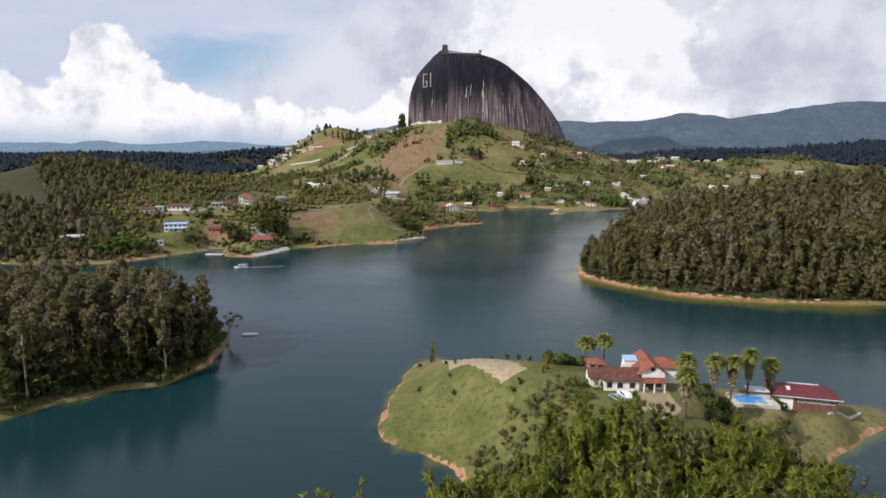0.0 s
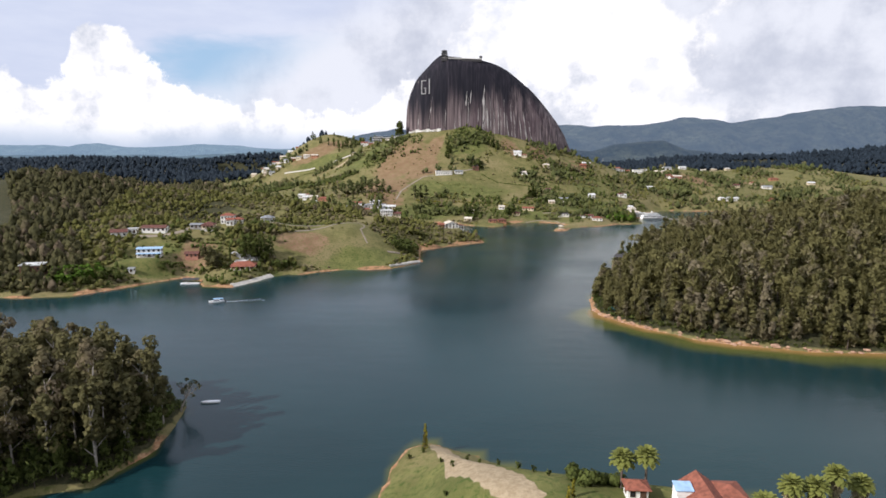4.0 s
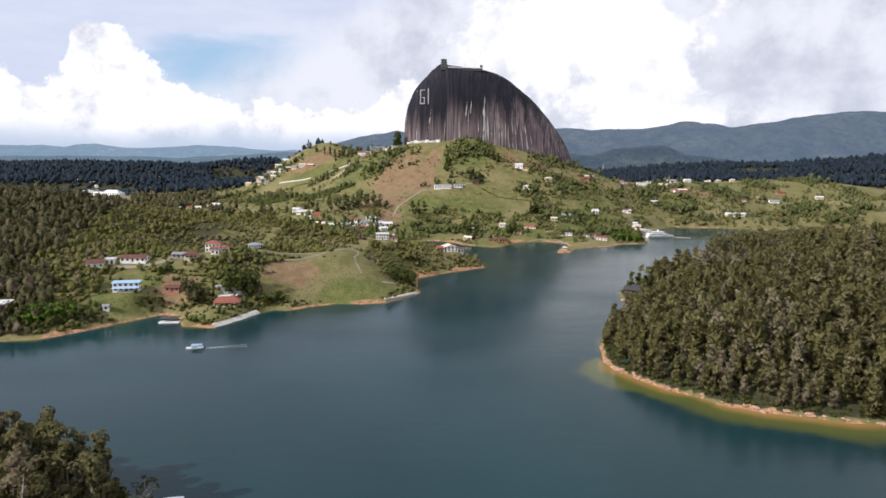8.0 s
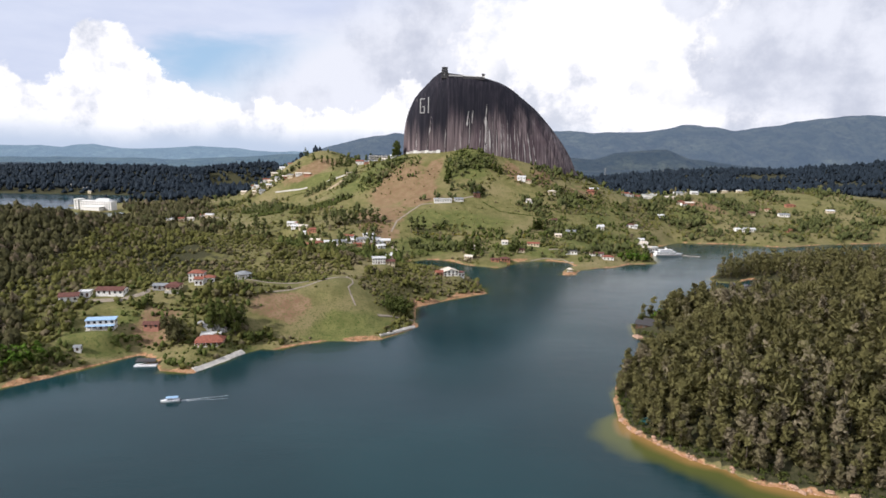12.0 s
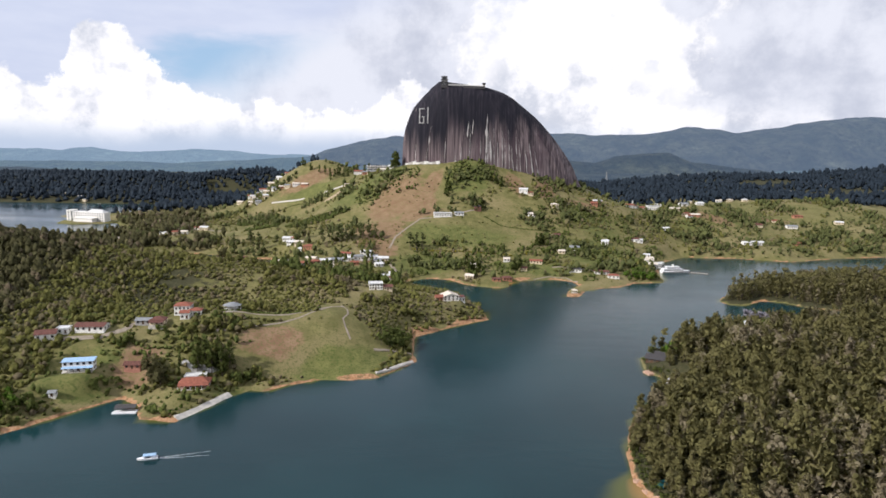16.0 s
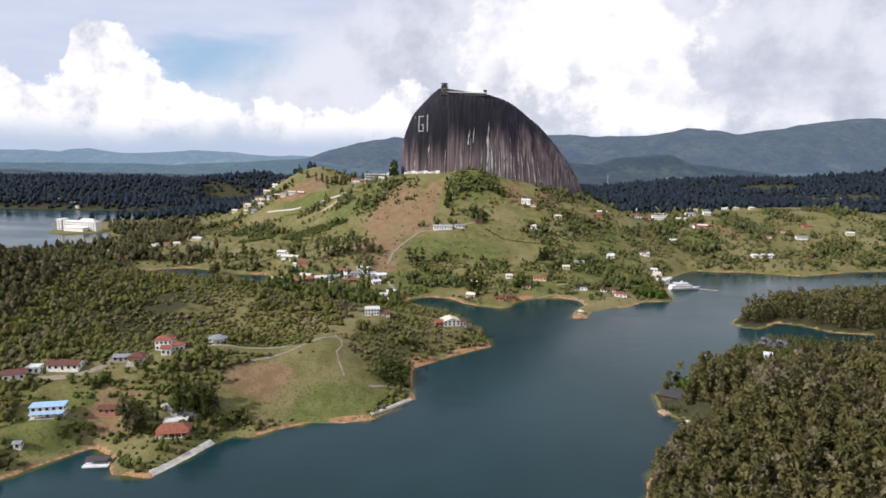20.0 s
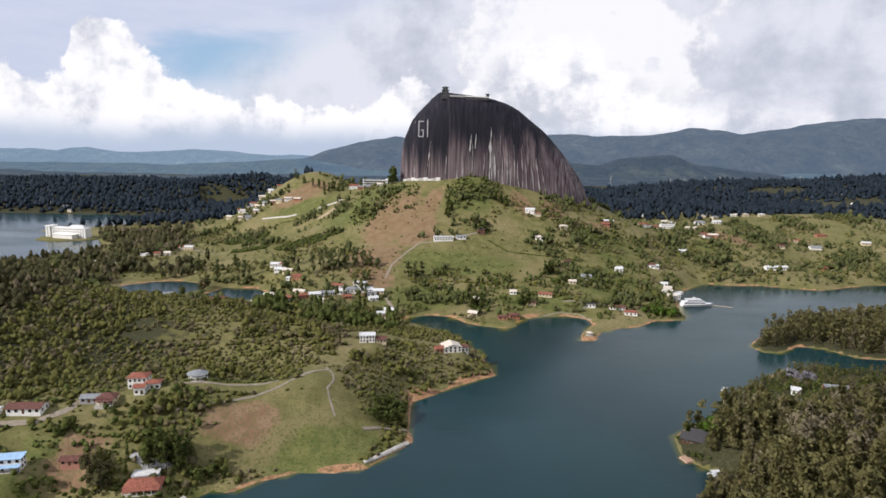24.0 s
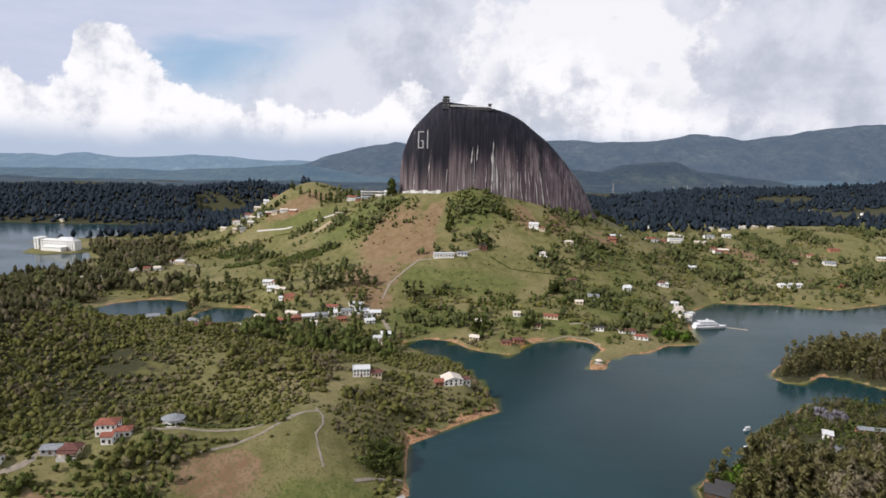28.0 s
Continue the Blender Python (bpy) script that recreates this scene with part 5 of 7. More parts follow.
part("solar_panel", fixed("solar_panel", [prism([(-1.4, 5.5), (1.4, 6.1), (1.4, 6.0), (-1.4, 5.4)], -1.8, 1.8)], TILE_BLUE), villa, "pale blue sloping panel").location = (-0.4, 4.0, 0)
part("chimney", fixed("chimney", [box(-0.35, 0.35, -0.35, 0.35, 3.6, 5.6)], WALL_WHITE), villa).location = (-3.0, 0.4, 0)
house("garden_annex", "small white annex with a red tiled roof", 41.5, 148.0, 4.2, 3.4, 2.6, -4, "hip", 1.1, front=2, side=1)

pavilion = tagged(new("lake_pavilion"), "long pavilion with a maroon sheet roof by the pool", "pavilion")
pavilion.matrix_basis = pose(101.5, 153.5, 5.6, 0, 0, -14)
wing(pavilion, 16, 8.0, 4.6, "hip", 2.2, WALL_BROWN, TILE_MAROON, 0.9, (0, 0), 0, "brown brick wall")
part("end_wall", fixed("end_wall", [box(-8.06, -3.0, -4.1, -4.02, 0.4, 3.8)], WALL_WHITE), pavilion, "white painted end wall")
for k in range(5):
    window(pavilion, -1.0 + 1.9 * k, -4.0, 2.9, 0, 1.3, 0.8, WALL_WHITE)
part("skylight", fixed("skylight", [prism([(-1.0, 5.55), (0.2, 6.1), (0.2, 6.3), (-1.0, 5.75)], -0.5, 0.5)], TILE_WHITE), pavilion).location = (-4.0, -1.6, 0)
part("ridge_cap", fixed("ridge_cap", [box(-4.1, 4.1, -0.2, 0.2, 6.68, 6.9)], TILE_WHITE), pavilion)
part("gutter", fixed("gutter", [box(-8.9, 9.0, -5.05, -4.85, 4.4, 4.6)], TILE_WHITE), pavilion, "white gutter")

pool = tagged(new("swimming_pool"), "blue swimming pool with a pale paved deck", "pool")
pool.matrix_basis = pose(84.0, 147.5, float(height(84.0, 147.5)) + 0.9, 0, 0, -8)
part("deck", fixed("deck", [box(-5, 6.5, -3.6, -2.6, -3, 0), box(-5, 6.5, 2.6, 4.2, -3, 0), box(-5, -3.8, -2.6, 2.6, -3, 0), box(3.8, 6.5, -2.6, 2.6, -3, 0)], CONCRETE), pool)
part("basin", fixed("basin", [box(-3.79, 3.79, -2.59, 2.59, -3, -0.15)], POOL_BLUE), pool)
ring = np.linspace(0, 2 * math.pi, 24, endpoint=False)
part("paddling_rim", fixed("paddling_rim", [([(r * math.cos(a), r * math.sin(a) * 0.8, z) for r, z in ((1.5, 0.02), (1.25, 0.02), (1.25, -0.29), (1.5, -0.29)) for a in ring],
     [(k * 24 + i, k * 24 + (i + 1) % 24, ((k + 1) % 4) * 24 + (i + 1) % 24, ((k + 1) % 4) * 24 + i) for k in range(4) for i in range(24)])], CONCRETE), pool).location = (2.6, -1.2, 0)
shelter = tagged(new("pool_shelter"), "white canopy on thin posts beside the pool", "canopy")
shelter.matrix_basis = pose(88.0, 151.8, float(height(88.0, 151.8)) + 0.1, 0, 0, -12)
part("canopy", fixed("canopy", [roof_pieces("hip", 5.2, 3.4, 2.7, 0.7, 0.3, 0.1)[0]], TILE_WHITE), shelter)
for x, y in ((-2.3, -1.4), (2.3, -1.4), (2.3, 1.4), (-2.3, 1.4)):
    part("post", shared(("spost",), lambda: fixed("post", [box(-0.06, 0.06, -0.06, 0.06, 0, 2.7)], METAL)), shelter).location = (x, y, 0)


def hull(length, beam, deep, mat, name="hull"):
    """A boat's hull, bow towards -x, floating at z 0."""
    rows = []
    for f in np.linspace(0, 1, 9):
        half = beam / 2 * min(1, (math.sin(min(f * 1.9, 1) * math.pi / 2)) ** 0.7 + 0.02)
        x = (f - 0.5) * length
        sheer = deep * (1.0 + 0.35 * (1 - f) ** 2)
        rows += [(x, -half, sheer), (x + 0.04 * length * (1 - f), -half * 0.72, -0.35), (x + 0.04 * length * (1 - f), half * 0.72, -0.35), (x, half, sheer)]
    f = [(4 * k + i, 4 * k + 4 + i, 4 * k + 5 + i, 4 * k + 1 + i) for k in range(8) for i in range(3)]
    f += [(4 * k + 3, 4 * k + 7, 4 * k + 4, 4 * k) for k in range(8)] + [(0, 1, 2, 3), (35, 34, 33, 32)]
    return fixed(name, [(rows, f)], mat)


def motor_boat(name, label, x, y, turn, length, roof):
    ob = tagged(new(name), label, "boat")
    ob.matrix_basis = pose(x, y, 0.02, 0, 0, turn)
    part("hull", hull(length, length * 0.3, 0.75, PAINT_WHITE), ob)
    part("cabin", fixed("cabin", [prism([(-length * 0.1, 0.7), (length * 0.1, 0.7), (length * 0.09, 1.5), (-length * 0.09, 1.5)], -length * 0.12, length * 0.2)], PAINT_WHITE), ob)
    part("windscreen", fixed("windscreen", [prism([(-length * 0.105, 1.0), (length * 0.105, 1.0), (length * 0.097, 1.4), (-length * 0.097, 1.4)], -length * 0.14, length * 0.16)], GLASS), ob)
    part("canopy", fixed("canopy", [prism([(-length * 0.14, 2.2), (0, 2.4), (length * 0.14, 2.2), (length * 0.14, 2.1), (-length * 0.14, 2.1)], -length * 0.2, length * 0.42)], roof), ob)
    for px, py in ((-0.18, -0.12), (-0.18, 0.12), (0.4, -0.12), (0.4, 0.12)):
        part("post", shared(("bpost",), lambda: fixed("post", [box(-0.04, 0.04, -0.04, 0.04, 0.7, 2.15)], METAL)), ob).location = (px * length, py * length, 0)
    part("engine", fixed("engine", [box(length * 0.49, length * 0.56, -0.25, 0.25, 0.0, 1.1)], RUBBER), ob)
    return ob


motor_boat("tour_boat", "white motor boat with a blue canopy crossing the lake", -130, 375, 14, 9.0, TILE_BLUE)
FOAM = plain("white_foam", (0.55, 0.58, 0.60), 0.7, 0.5, 0.7)
bits = []
for k in range(70):
    f = k / 69
    for side in (-1, 1):
        x, y = 4.4 + 22 * f + random.uniform(-0.2, 0.2), side * (0.35 + 1.5 * f) + random.uniform(-0.25, 0.25)
        a, b = random.uniform(0.25, 0.9), random.uniform(0.06, 0.22) * (1.2 - f)
        bits.append(([(x - a, y, 0.01), (x, y - b, 0.01), (x + a, y, 0.01), (x, y + b, 0.01), (x, y, 0.05)], [(0, 1, 4), (1, 2, 4), (2, 3, 4), (3, 0, 4), (3, 2, 1, 0)]))
wake = tagged(new("boat_wake", solid("boat_wake", bits, FOAM)), "thin white foam trail behind a motor boat", "wake")
wake.matrix_basis = pose(-130, 375, 0.03, 0, 0, 14)
rowing = tagged(new("moored_skiff"), "pale narrow skiff moored by the gum trees", "boat")
rowing.matrix_basis = pose(-80.5, 234.5, 0.02, 0, 0, 10)
part("hull", hull(6.5, 1.5, 0.5, PAINT_WHITE), rowing)
part("bench", fixed("bench", [box(-0.2, 0.2, -0.6, 0.6, 0.4, 0.52)], WOOD_PALE), rowing)


def car(label, x, y, turn, paint):
    ob = tagged(new("parked_car"), label, "car", "cars in the yard")
    ob.matrix_basis = pose(x, y, float(height(x, y)) + 0.05, 0, 0, turn)
    side = [(-2.15, 0.35), (2.15, 0.35), (2.2, 0.75), (1.35, 0.95), (0.75, 1.48), (-1.2, 1.5), (-1.9, 1.0), (-2.2, 0.85)]
    bm = bmesh.new()
    bm.from_mesh(fixed("body", [prism(side, -0.86, 0.86, "y")], paint))
    bmesh.ops.bevel(bm, geom=bm.edges[:], offset=0.07, segments=2, affect="EDGES")
    me = bpy.data.meshes.new("body")
    bm.to_mesh(me)
    me.materials.append(paint)
    part("body", me, ob)
    part("side_window", fixed("side_window", [prism([(0.95, 1.0), (0.62, 1.38), (-1.1, 1.4), (-1.55, 1.02)], -0.875, 0.875, "y")], GLASS), ob)
    part("windscreen", fixed("windscreen", [([(1.36, -0.7, 0.99), (1.36, 0.7, 0.99), (0.80, 0.66, 1.47), (0.80, -0.66, 1.47), (1.28, -0.7, 0.93), (1.28, 0.7, 0.93), (0.72, 0.66, 1.41), (0.72, -0.66, 1.41)],
         box(0, 1, 0, 1, 0, 1)[1])], GLASS), ob)
    a = np.linspace(0, 2 * math.pi, 14, endpoint=False)
    for wx in (-1.35, 1.35):
        for wy in (-0.82, 0.82):
            tyre = part("wheel", shared(("tyre",), lambda: fixed("wheel", [prism([(0.33 * math.cos(t), 0.33 * math.sin(t)) for t in a], -0.11, 0.11, "y")], RUBBER)), ob)
            tyre.location = (wx, wy, 0.33)
            part("rim", shared(("rim",), lambda: fixed("rim", [prism([(0.2 * math.cos(t), 0.2 * math.sin(t)) for t in a], -0.125, 0.125, "y")], METAL)), tyre)
    for wy in (-0.6, 0.6):
        part("headlight", shared(("lamp",), lambda: fixed("headlight", [box(2.1, 2.22, -0.18, 0.18, 0.68, 0.82)], TILE_WHITE)), ob).location = (0, wy, 0)
    return ob


car("white car parked beside the villa", 44.2, 130.6, 105, PAINT_WHITE)
car("silver car parked under the bushes by the yard", 41.8, 128.8, 112, PAINT_SILVER)

# houses along the western shore
house("lake_house", "orange brick lake house with a red hipped roof", -137, 447, 16, 8, 2.9, 10, "hip", 2.4, WALL_PINK, TILE_RED, 6, 2, trim=WALL_WHITE, porch=True)
house("lake_house_terrace", "white flat-roofed upper wing of the lake house", -139, 453.5, 11, 5, 3.8, 10, "flat", 0.3, WALL_WHITE, TILE_WHITE, 4, 1)
house("blue_roof_house", "two-storey white house with a light blue sheet roof", -203, 449, 16, 5, 5.6, 12, "shed", 0.7, WALL_WHITE, TILE_BLUE, 5, 2, 2, porch=True)
house("brick_cottage", "small orange brick cottage with a clay roof", -177, 458, 9, 5, 2.7, 4, "gable", 1.3, WALL_PINK, TILE_BROWN, 3, 1)
house("pink_house", "tiered house with salmon roofs and white walls", -169, 511, 10, 8, 6.4, 8, "hip", 1.8, WALL_WHITE, TILE_RED, 4, 2, 2)
house("pink_house_wing", "lower wing with salmon roof beside tiered house", -160.5, 509, 8, 6, 3.6, 12, "hip", 1.4, WALL_WHITE, TILE_RED, 3, 1)
house("pink_house_porch", "white pillared porch house with a salmon roof", -164.0, 501.5, 5.5, 5, 4.2, 8, "gable", 1.2, WALL_WHITE, TILE_RED, 2, 1, 1)
house("brown_roof_house", "long house with a weathered red roof", -178, 494, 9, 7, 3.2, 5, "hip", 1.9, WALL_CREAM, TILE_BROWN, 3, 1, porch=True)
house("grey_roof_barn", "low barn with a grey sheet roof", -187, 494, 9, 6, 2.8, 6, "gable", 1.0, WALL_GREY, TILE_GREY, 3, 1, category="barn")
house("terrace_house", "low white house with a weathered brown roof", -214, 483, 17, 8, 3.0, 4, "gable", 1.6, WALL_WHITE, TILE_BROWN, 5, 2)
house("shore_cottage", "white cottage with a brown tiled roof", -236, 473, 11, 8, 3.4, 20, "gable", 1.8, WALL_WHITE, TILE_BROWN, 3, 1)
house("shore_cottage_annex", "white flat-roofed annex beside the cottage", -229, 479, 6, 5, 3.0, 10, "flat", 0.3, WALL_WHITE, TILE_WHITE, 2, 1)
house("waterside_hut", "small white hut under trees at the water", -205.5, 428, 3.4, 3, 2.4, 10, "gable", 0.8, WALL_WHITE, TILE_GREY, 1, 1, category="hut")
house("shore_villa", "tall brown-walled villa with a white upper floor", -258, 409, 12, 9, 7.0, 12, "flat", 0.3, WALL_BROWN, TILE_WHITE, 4, 2, 2)
rotunda = tagged(new("round_gazebo"), "round open gazebo with a grey roof", "gazebo")
rotunda.matrix_basis = pose(-141, 523, float(height(-141, 523)) + 0.2)
a8 = np.linspace(0, 2 * math.pi, 12, endpoint=False)
part("roof", fixed("roof", [([(6.4 * math.cos(t), 5.2 * math.sin(t), 3.3) for t in a8] + [(2.2 * math.cos(t), 1.8 * math.sin(t), 4.9) for t in a8] + [(6.2 * math.cos(t), 5.0 * math.sin(t), 3.1) for t in a8],
     [(i, (i + 1) % 12, 12 + (i + 1) % 12, 12 + i) for i in range(12)] + [tuple(range(12, 24))] + [(24 + i, 24 + (i + 1) % 12, (i + 1) % 12, i) for i in range(12)] + [tuple(range(35, 23, -1))])], TILE_GREY), rotunda)
part("wall", fixed("wall", [box(-3.2, 3.2, -1.2, 2.6, -3, 2.6)], WALL_WHITE), rotunda)
for t in a8[::2]:
    part("post", shared(("gpost",), lambda: fixed("post", [box(-0.1, 0.1, -0.1, 0.1, -1, 3.2)], WALL_WHITE)), rotunda).location = (5.6 * math.cos(t), 4.5 * math.sin(t), 0)
part("floor", fixed("floor", [([(6.0 * math.cos(t), 4.9 * math.sin(t), z) for z in (0, -2.5) for t in a8], [tuple(range(12)), tuple(range(23, 11, -1))] + [(i, 12 + i, 12 + (i + 1) % 12, (i + 1) % 12) for i in range(12)])], CONCRETE), rotunda)

float_dock = tagged(new("floating_boathouse"), "white floating dock with a dark canopy", "boathouse")
float_dock.matrix_basis = pose(-165, 424, 0.05, 0, 0, 6)
part("deck", fixed("deck", [box(-6, 6, -3, 1.4, -0.3, 0.45)], PAINT_WHITE), float_dock)
part("rail", fixed("rail", [box(-6, 6, -3.0, -2.9, 1.0, 1.1)] + [box(x, x + 0.08, -3.0, -2.9, 0.4, 1.0) for x in np.arange(-6, 6, 1.5)], PAINT_WHITE), float_dock)
part("canopy", fixed("canopy", [roof_pieces("gable", 10, 5, 2.6, 0.9, 0.4)[0]], TILE_DARK), float_dock).location = (0, 1.4, 0)
for x, y in ((-4.8, -0.9), (4.8, -0.9), (4.8, 1.2), (-4.8, 1.2)):
    part("post", shared(("fpost",), lambda: fixed("post", [box(-0.08, 0.08, -0.08, 0.08, 0.4, 2.6)], WOOD_DARK)), float_dock).location = (x, y, 0)

# houses on the headland
whites = house("headland_house", "two-storey white house with flat roofs on the headland", -52, 610, 11, 8, 4.8, 8, "flat", 0.3, WALL_WHITE, TILE_WHITE, 5, 2, 2)
house("headland_house_wing", "lower brick wing of the headland house", -42, 611, 7, 7, 3.2, 8, "gable", 1.2, WALL_CREAM, TILE_BROWN, 3, 1)
house("wide_gable_house", "broad white house with a pale gabled roof above the water", 10, 633, 14, 11, 4.2, 14, "cross", 2.4, WALL_WHITE, TILE_CREAM, 4, 2, 2, porch=False)
house("wide_gable_annex", "brick annex with a red roof beside broad house", 0.5, 628, 6, 6, 3.4, 14, "gable", 1.4, WALL_BRICK, TILE_RED, 2, 1)
house("balcony_house", "small white house with a terrace on the slope", 20, 638, 6, 5, 3.4, 20, "shed", 0.6, WALL_WHITE, TILE_BROWN, 2, 1)

# village in the saddle behind the headland
VILLAGE = [(-150, 780, 13, 7, "gable", TILE_RED, WALL_WHITE), (-139, 786, 10, 7, "hip", TILE_RED, WALL_PINK), (-128, 790, 12, 7, "gable", TILE_WHITE, WALL_WHITE), (-117, 796, 13, 7, "gable", TILE_GREY, WALL_WHITE),
           (-104, 801, 12, 7, "gable", TILE_WHITE, WALL_WHITE), (-92, 806, 11, 8, "hip", TILE_GREY, WALL_WHITE), (-78, 810, 14, 9, "gable", TILE_WHITE, WALL_WHITE), (-64, 808, 11, 8, "gable", TILE_WHITE, WALL_CREAM),
           (-70, 800, 9, 6, "hip", TILE_GREY, WALL_WHITE), (-188, 886, 13, 8, "gable", TILE_WHITE, WALL_WHITE), (-176, 872, 11, 7, "gable", TILE_CREAM, WALL_CREAM), (-157, 842, 13, 8, "hip", TILE_RED, WALL_BRICK),
           (-168, 852, 8, 6, "gable", TILE_WHITE, WALL_WHITE), (-236, 780, 8, 7, "gable", TILE_GREY, WALL_WHITE), (-176, 752, 10, 6, "gable", TILE_WHITE, WALL_WHITE), (-163, 756, 11, 6, "gable", TILE_WHITE, WALL_PINK),
           (-176, 793, 10, 8, "hip", TILE_CREAM, WALL_CREAM), (-190, 690, 12, 7, "gable", TILE_BROWN, WALL_BRICK), (-50, 768, 9, 8, "gable", TILE_WHITE, WALL_WHITE), (-56, 752, 8, 7, "flat", TILE_WHITE, WALL_WHITE),
           (-47, 744, 9, 8, "hip", TILE_BROWN, WALL_WHITE), (-120, 778, 7, 5, "gable", TILE_CREAM, WALL_WHITE), (-201, 914, 12, 8, "gable", TILE_WHITE, WALL_WHITE), (-190, 905, 9, 7, "hip", TILE_RED, WALL_WHITE), (-85, 822, 14, 7, "gable", TILE_WHITE, WALL_WHITE), (-108, 813, 12, 6, "gable", TILE_RED, WALL_WHITE),
           (-145, 797, 12, 6, "gable", TILE_CREAM, WALL_CREAM), (-68, 792, 9, 7, "gable", TILE_WHITE, WALL_WHITE), (-279, 790, 11, 8, "gable", TILE_GREY, WALL_WHITE), (-413, 850, 14, 6, "gable", TILE_WHITE, WALL_WHITE), (-95, 790, 9, 6, "gable", TILE_RED, WALL_BRICK)]
for k, (x, y, w, dd, kind, tile, wall) in enumerate(VILLAGE):
    tone = {TILE_RED: "red", TILE_WHITE: "white", TILE_GREY: "grey", TILE_CREAM: "pale", TILE_BROWN: "brown"}[tile]
    coat = {WALL_WHITE: "white", WALL_PINK: "salmon", WALL_CREAM: "cream", WALL_BRICK: "brick"}[wall]
    house("village_house", f"{coat} village house with a {tone} roof", x, y, w, dd, 2.8 + 0.5 * (k % 3), (k * 37) % 40 - 16, kind, None, wall, tile, max(2, int(w / 3)), 1, group="village houses")

# houses on the slopes and shores below the rock
SLOPE = [(62, 752, 9, 5, 2.8, "gable", TILE_BROWN, WALL_BRICK, 0), (113, 810, 14, 6, 3.0, "gable", TILE_RED, WALL_CREAM, -12), (79, 815, 7, 6, 3.2, "gable", TILE_CREAM, WALL_WHITE, 0), (154, 790, 14, 7, 3.2, "hip", TILE_DARK, WALL_WHITE, -4),
         (183, 786, 16, 6, 3.0, "gable", TILE_BROWN, WALL_WHITE, -4), (170, 868, 12, 8, 3.4, "gable", TILE_GREY, WALL_WHITE, -15), (216, 900, 9, 6, 3.4, "gable", TILE_WHITE, WALL_WHITE, 0), (271, 934, 11, 6, 3.2, "gable", TILE_WHITE, WALL_WHITE, 5),
         (270, 893, 8, 6, 3.0, "gable", TILE_WHITE, WALL_WHITE, -10), (450, 976, 30, 7, 3.6, "gable", TILE_WHITE, WALL_WHITE, 3), (348, 1104, 20, 9, 5.5, "flat", TILE_WHITE, WALL_WHITE, 0), (378, 1088, 16, 7, 4.0, "gable", TILE_CREAM, WALL_CREAM, -6),
         (121, 999, 12, 8, 4.2, "gable", TILE_WHITE, WALL_WHITE, -10), (131, 996, 8, 6, 3.2, "hip", TILE_RED, WALL_CREAM, 0), (163, 978, 11, 7, 4.4, "hip", TILE_CREAM, WALL_CREAM, 5), (4, 925, 24, 7, 4.0, "flat", TILE_WHITE, WALL_WHITE, 6),
         (26, 931, 12, 6, 3.0, "gable", TILE_GREY, WALL_WHITE, 8), (52, 949, 9, 9, 5.0, "hip", TILE_DARK, WALL_BROWN, 0), (300, 1075, 12, 7, 3.4, "gable", TILE_RED, WALL_WHITE, 0), (325, 1092, 10, 7, 3.4, "gable", TILE_RED, WALL_CREAM, 8),
         (400, 1110, 14, 8, 3.6, "gable", TILE_GREY, WALL_WHITE, 0), (430, 1118, 12, 7, 3.4, "gable", TILE_WHITE, WALL_WHITE, 0), (392, 1062, 10, 7, 3.2, "gable", TILE_RED, WALL_WHITE, 12), (500, 1060, 12, 7, 3.2, "gable", TILE_BROWN, WALL_CREAM, 0),
         (560, 1072, 16, 8, 3.4, "gable", TILE_GREY, WALL_WHITE, -8), (230, 1020, 10, 7, 3.2, "gable", TILE_RED, WALL_BRICK, 0), (150, 850, 8, 6, 3.0, "gable", TILE_CREAM, WALL_CREAM, 0), (95, 790, 9, 5, 2.8, "gable", TILE_BROWN, WALL_CREAM, 0),
         (40, 800, 9, 6, 2.8, "gable", TILE_CREAM, WALL_WHITE, 0), (200, 830, 7, 5, 2.8, "gable", TILE_WHITE, WALL_WHITE, 0)]
for k, (x, y, w, dd, h, kind, tile, wall, turn) in enumerate(SLOPE):
    tone = {TILE_RED: "red", TILE_WHITE: "white", TILE_GREY: "grey", TILE_CREAM: "pale", TILE_BROWN: "brown", TILE_DARK: "dark"}[tile]
    coat = {WALL_WHITE: "white", WALL_PINK: "salmon", WALL_CREAM: "cream", WALL_BRICK: "brick", WALL_BROWN: "brown"}[wall]
    house("hillside_house", f"{coat} hillside house with a {tone} roof", x, y, w, dd, h, turn, kind, None, wall, tile, max(2, int(w / 3.2)), 1, group="hillside houses")
WEST = [(-417, 1026, 9, 7, 5.0), (-402, 1032, 8, 7, 5.0), (-390, 1038, 9, 7, 4.4), (-378, 1085, 13, 8, 5.0), (-392, 1094, 9, 7, 4.0), (-455, 978, 10, 6, 3.0), (-440, 986, 9, 6, 3.0), (-470, 972, 9, 6, 3.0), (-470, 1180, 13, 9, 6.0),
        (-352, 1262, 12, 8, 4.0), (-338, 1275, 12, 8, 4.0), (-325, 1288, 12, 8, 4.0), (-312, 1302, 12, 8, 4.0), (-300, 1318, 12, 8, 4.0), (-340, 1240, 14, 9, 4.0), (-318, 1228, 12, 8, 4.0), (-365, 1290, 12, 8, 4.0), (-380, 1270, 11, 8, 4.0)]
for k, (x, y, w, dd, h) in enumerate(WEST):
    tile, wall = (TILE_WHITE, TILE_RED, TILE_CREAM)[k % 3], (WALL_WHITE, WALL_CREAM)[k % 2]
    house("roadside_house", "%s roadside house with a %s roof" % (("white", "cream")[k % 2], ("white", "red", "pale")[k % 3]), x, y, w, dd, h, (k * 23) % 30 - 12, "gable", None, wall, tile, 3, 1, group="roadside houses")

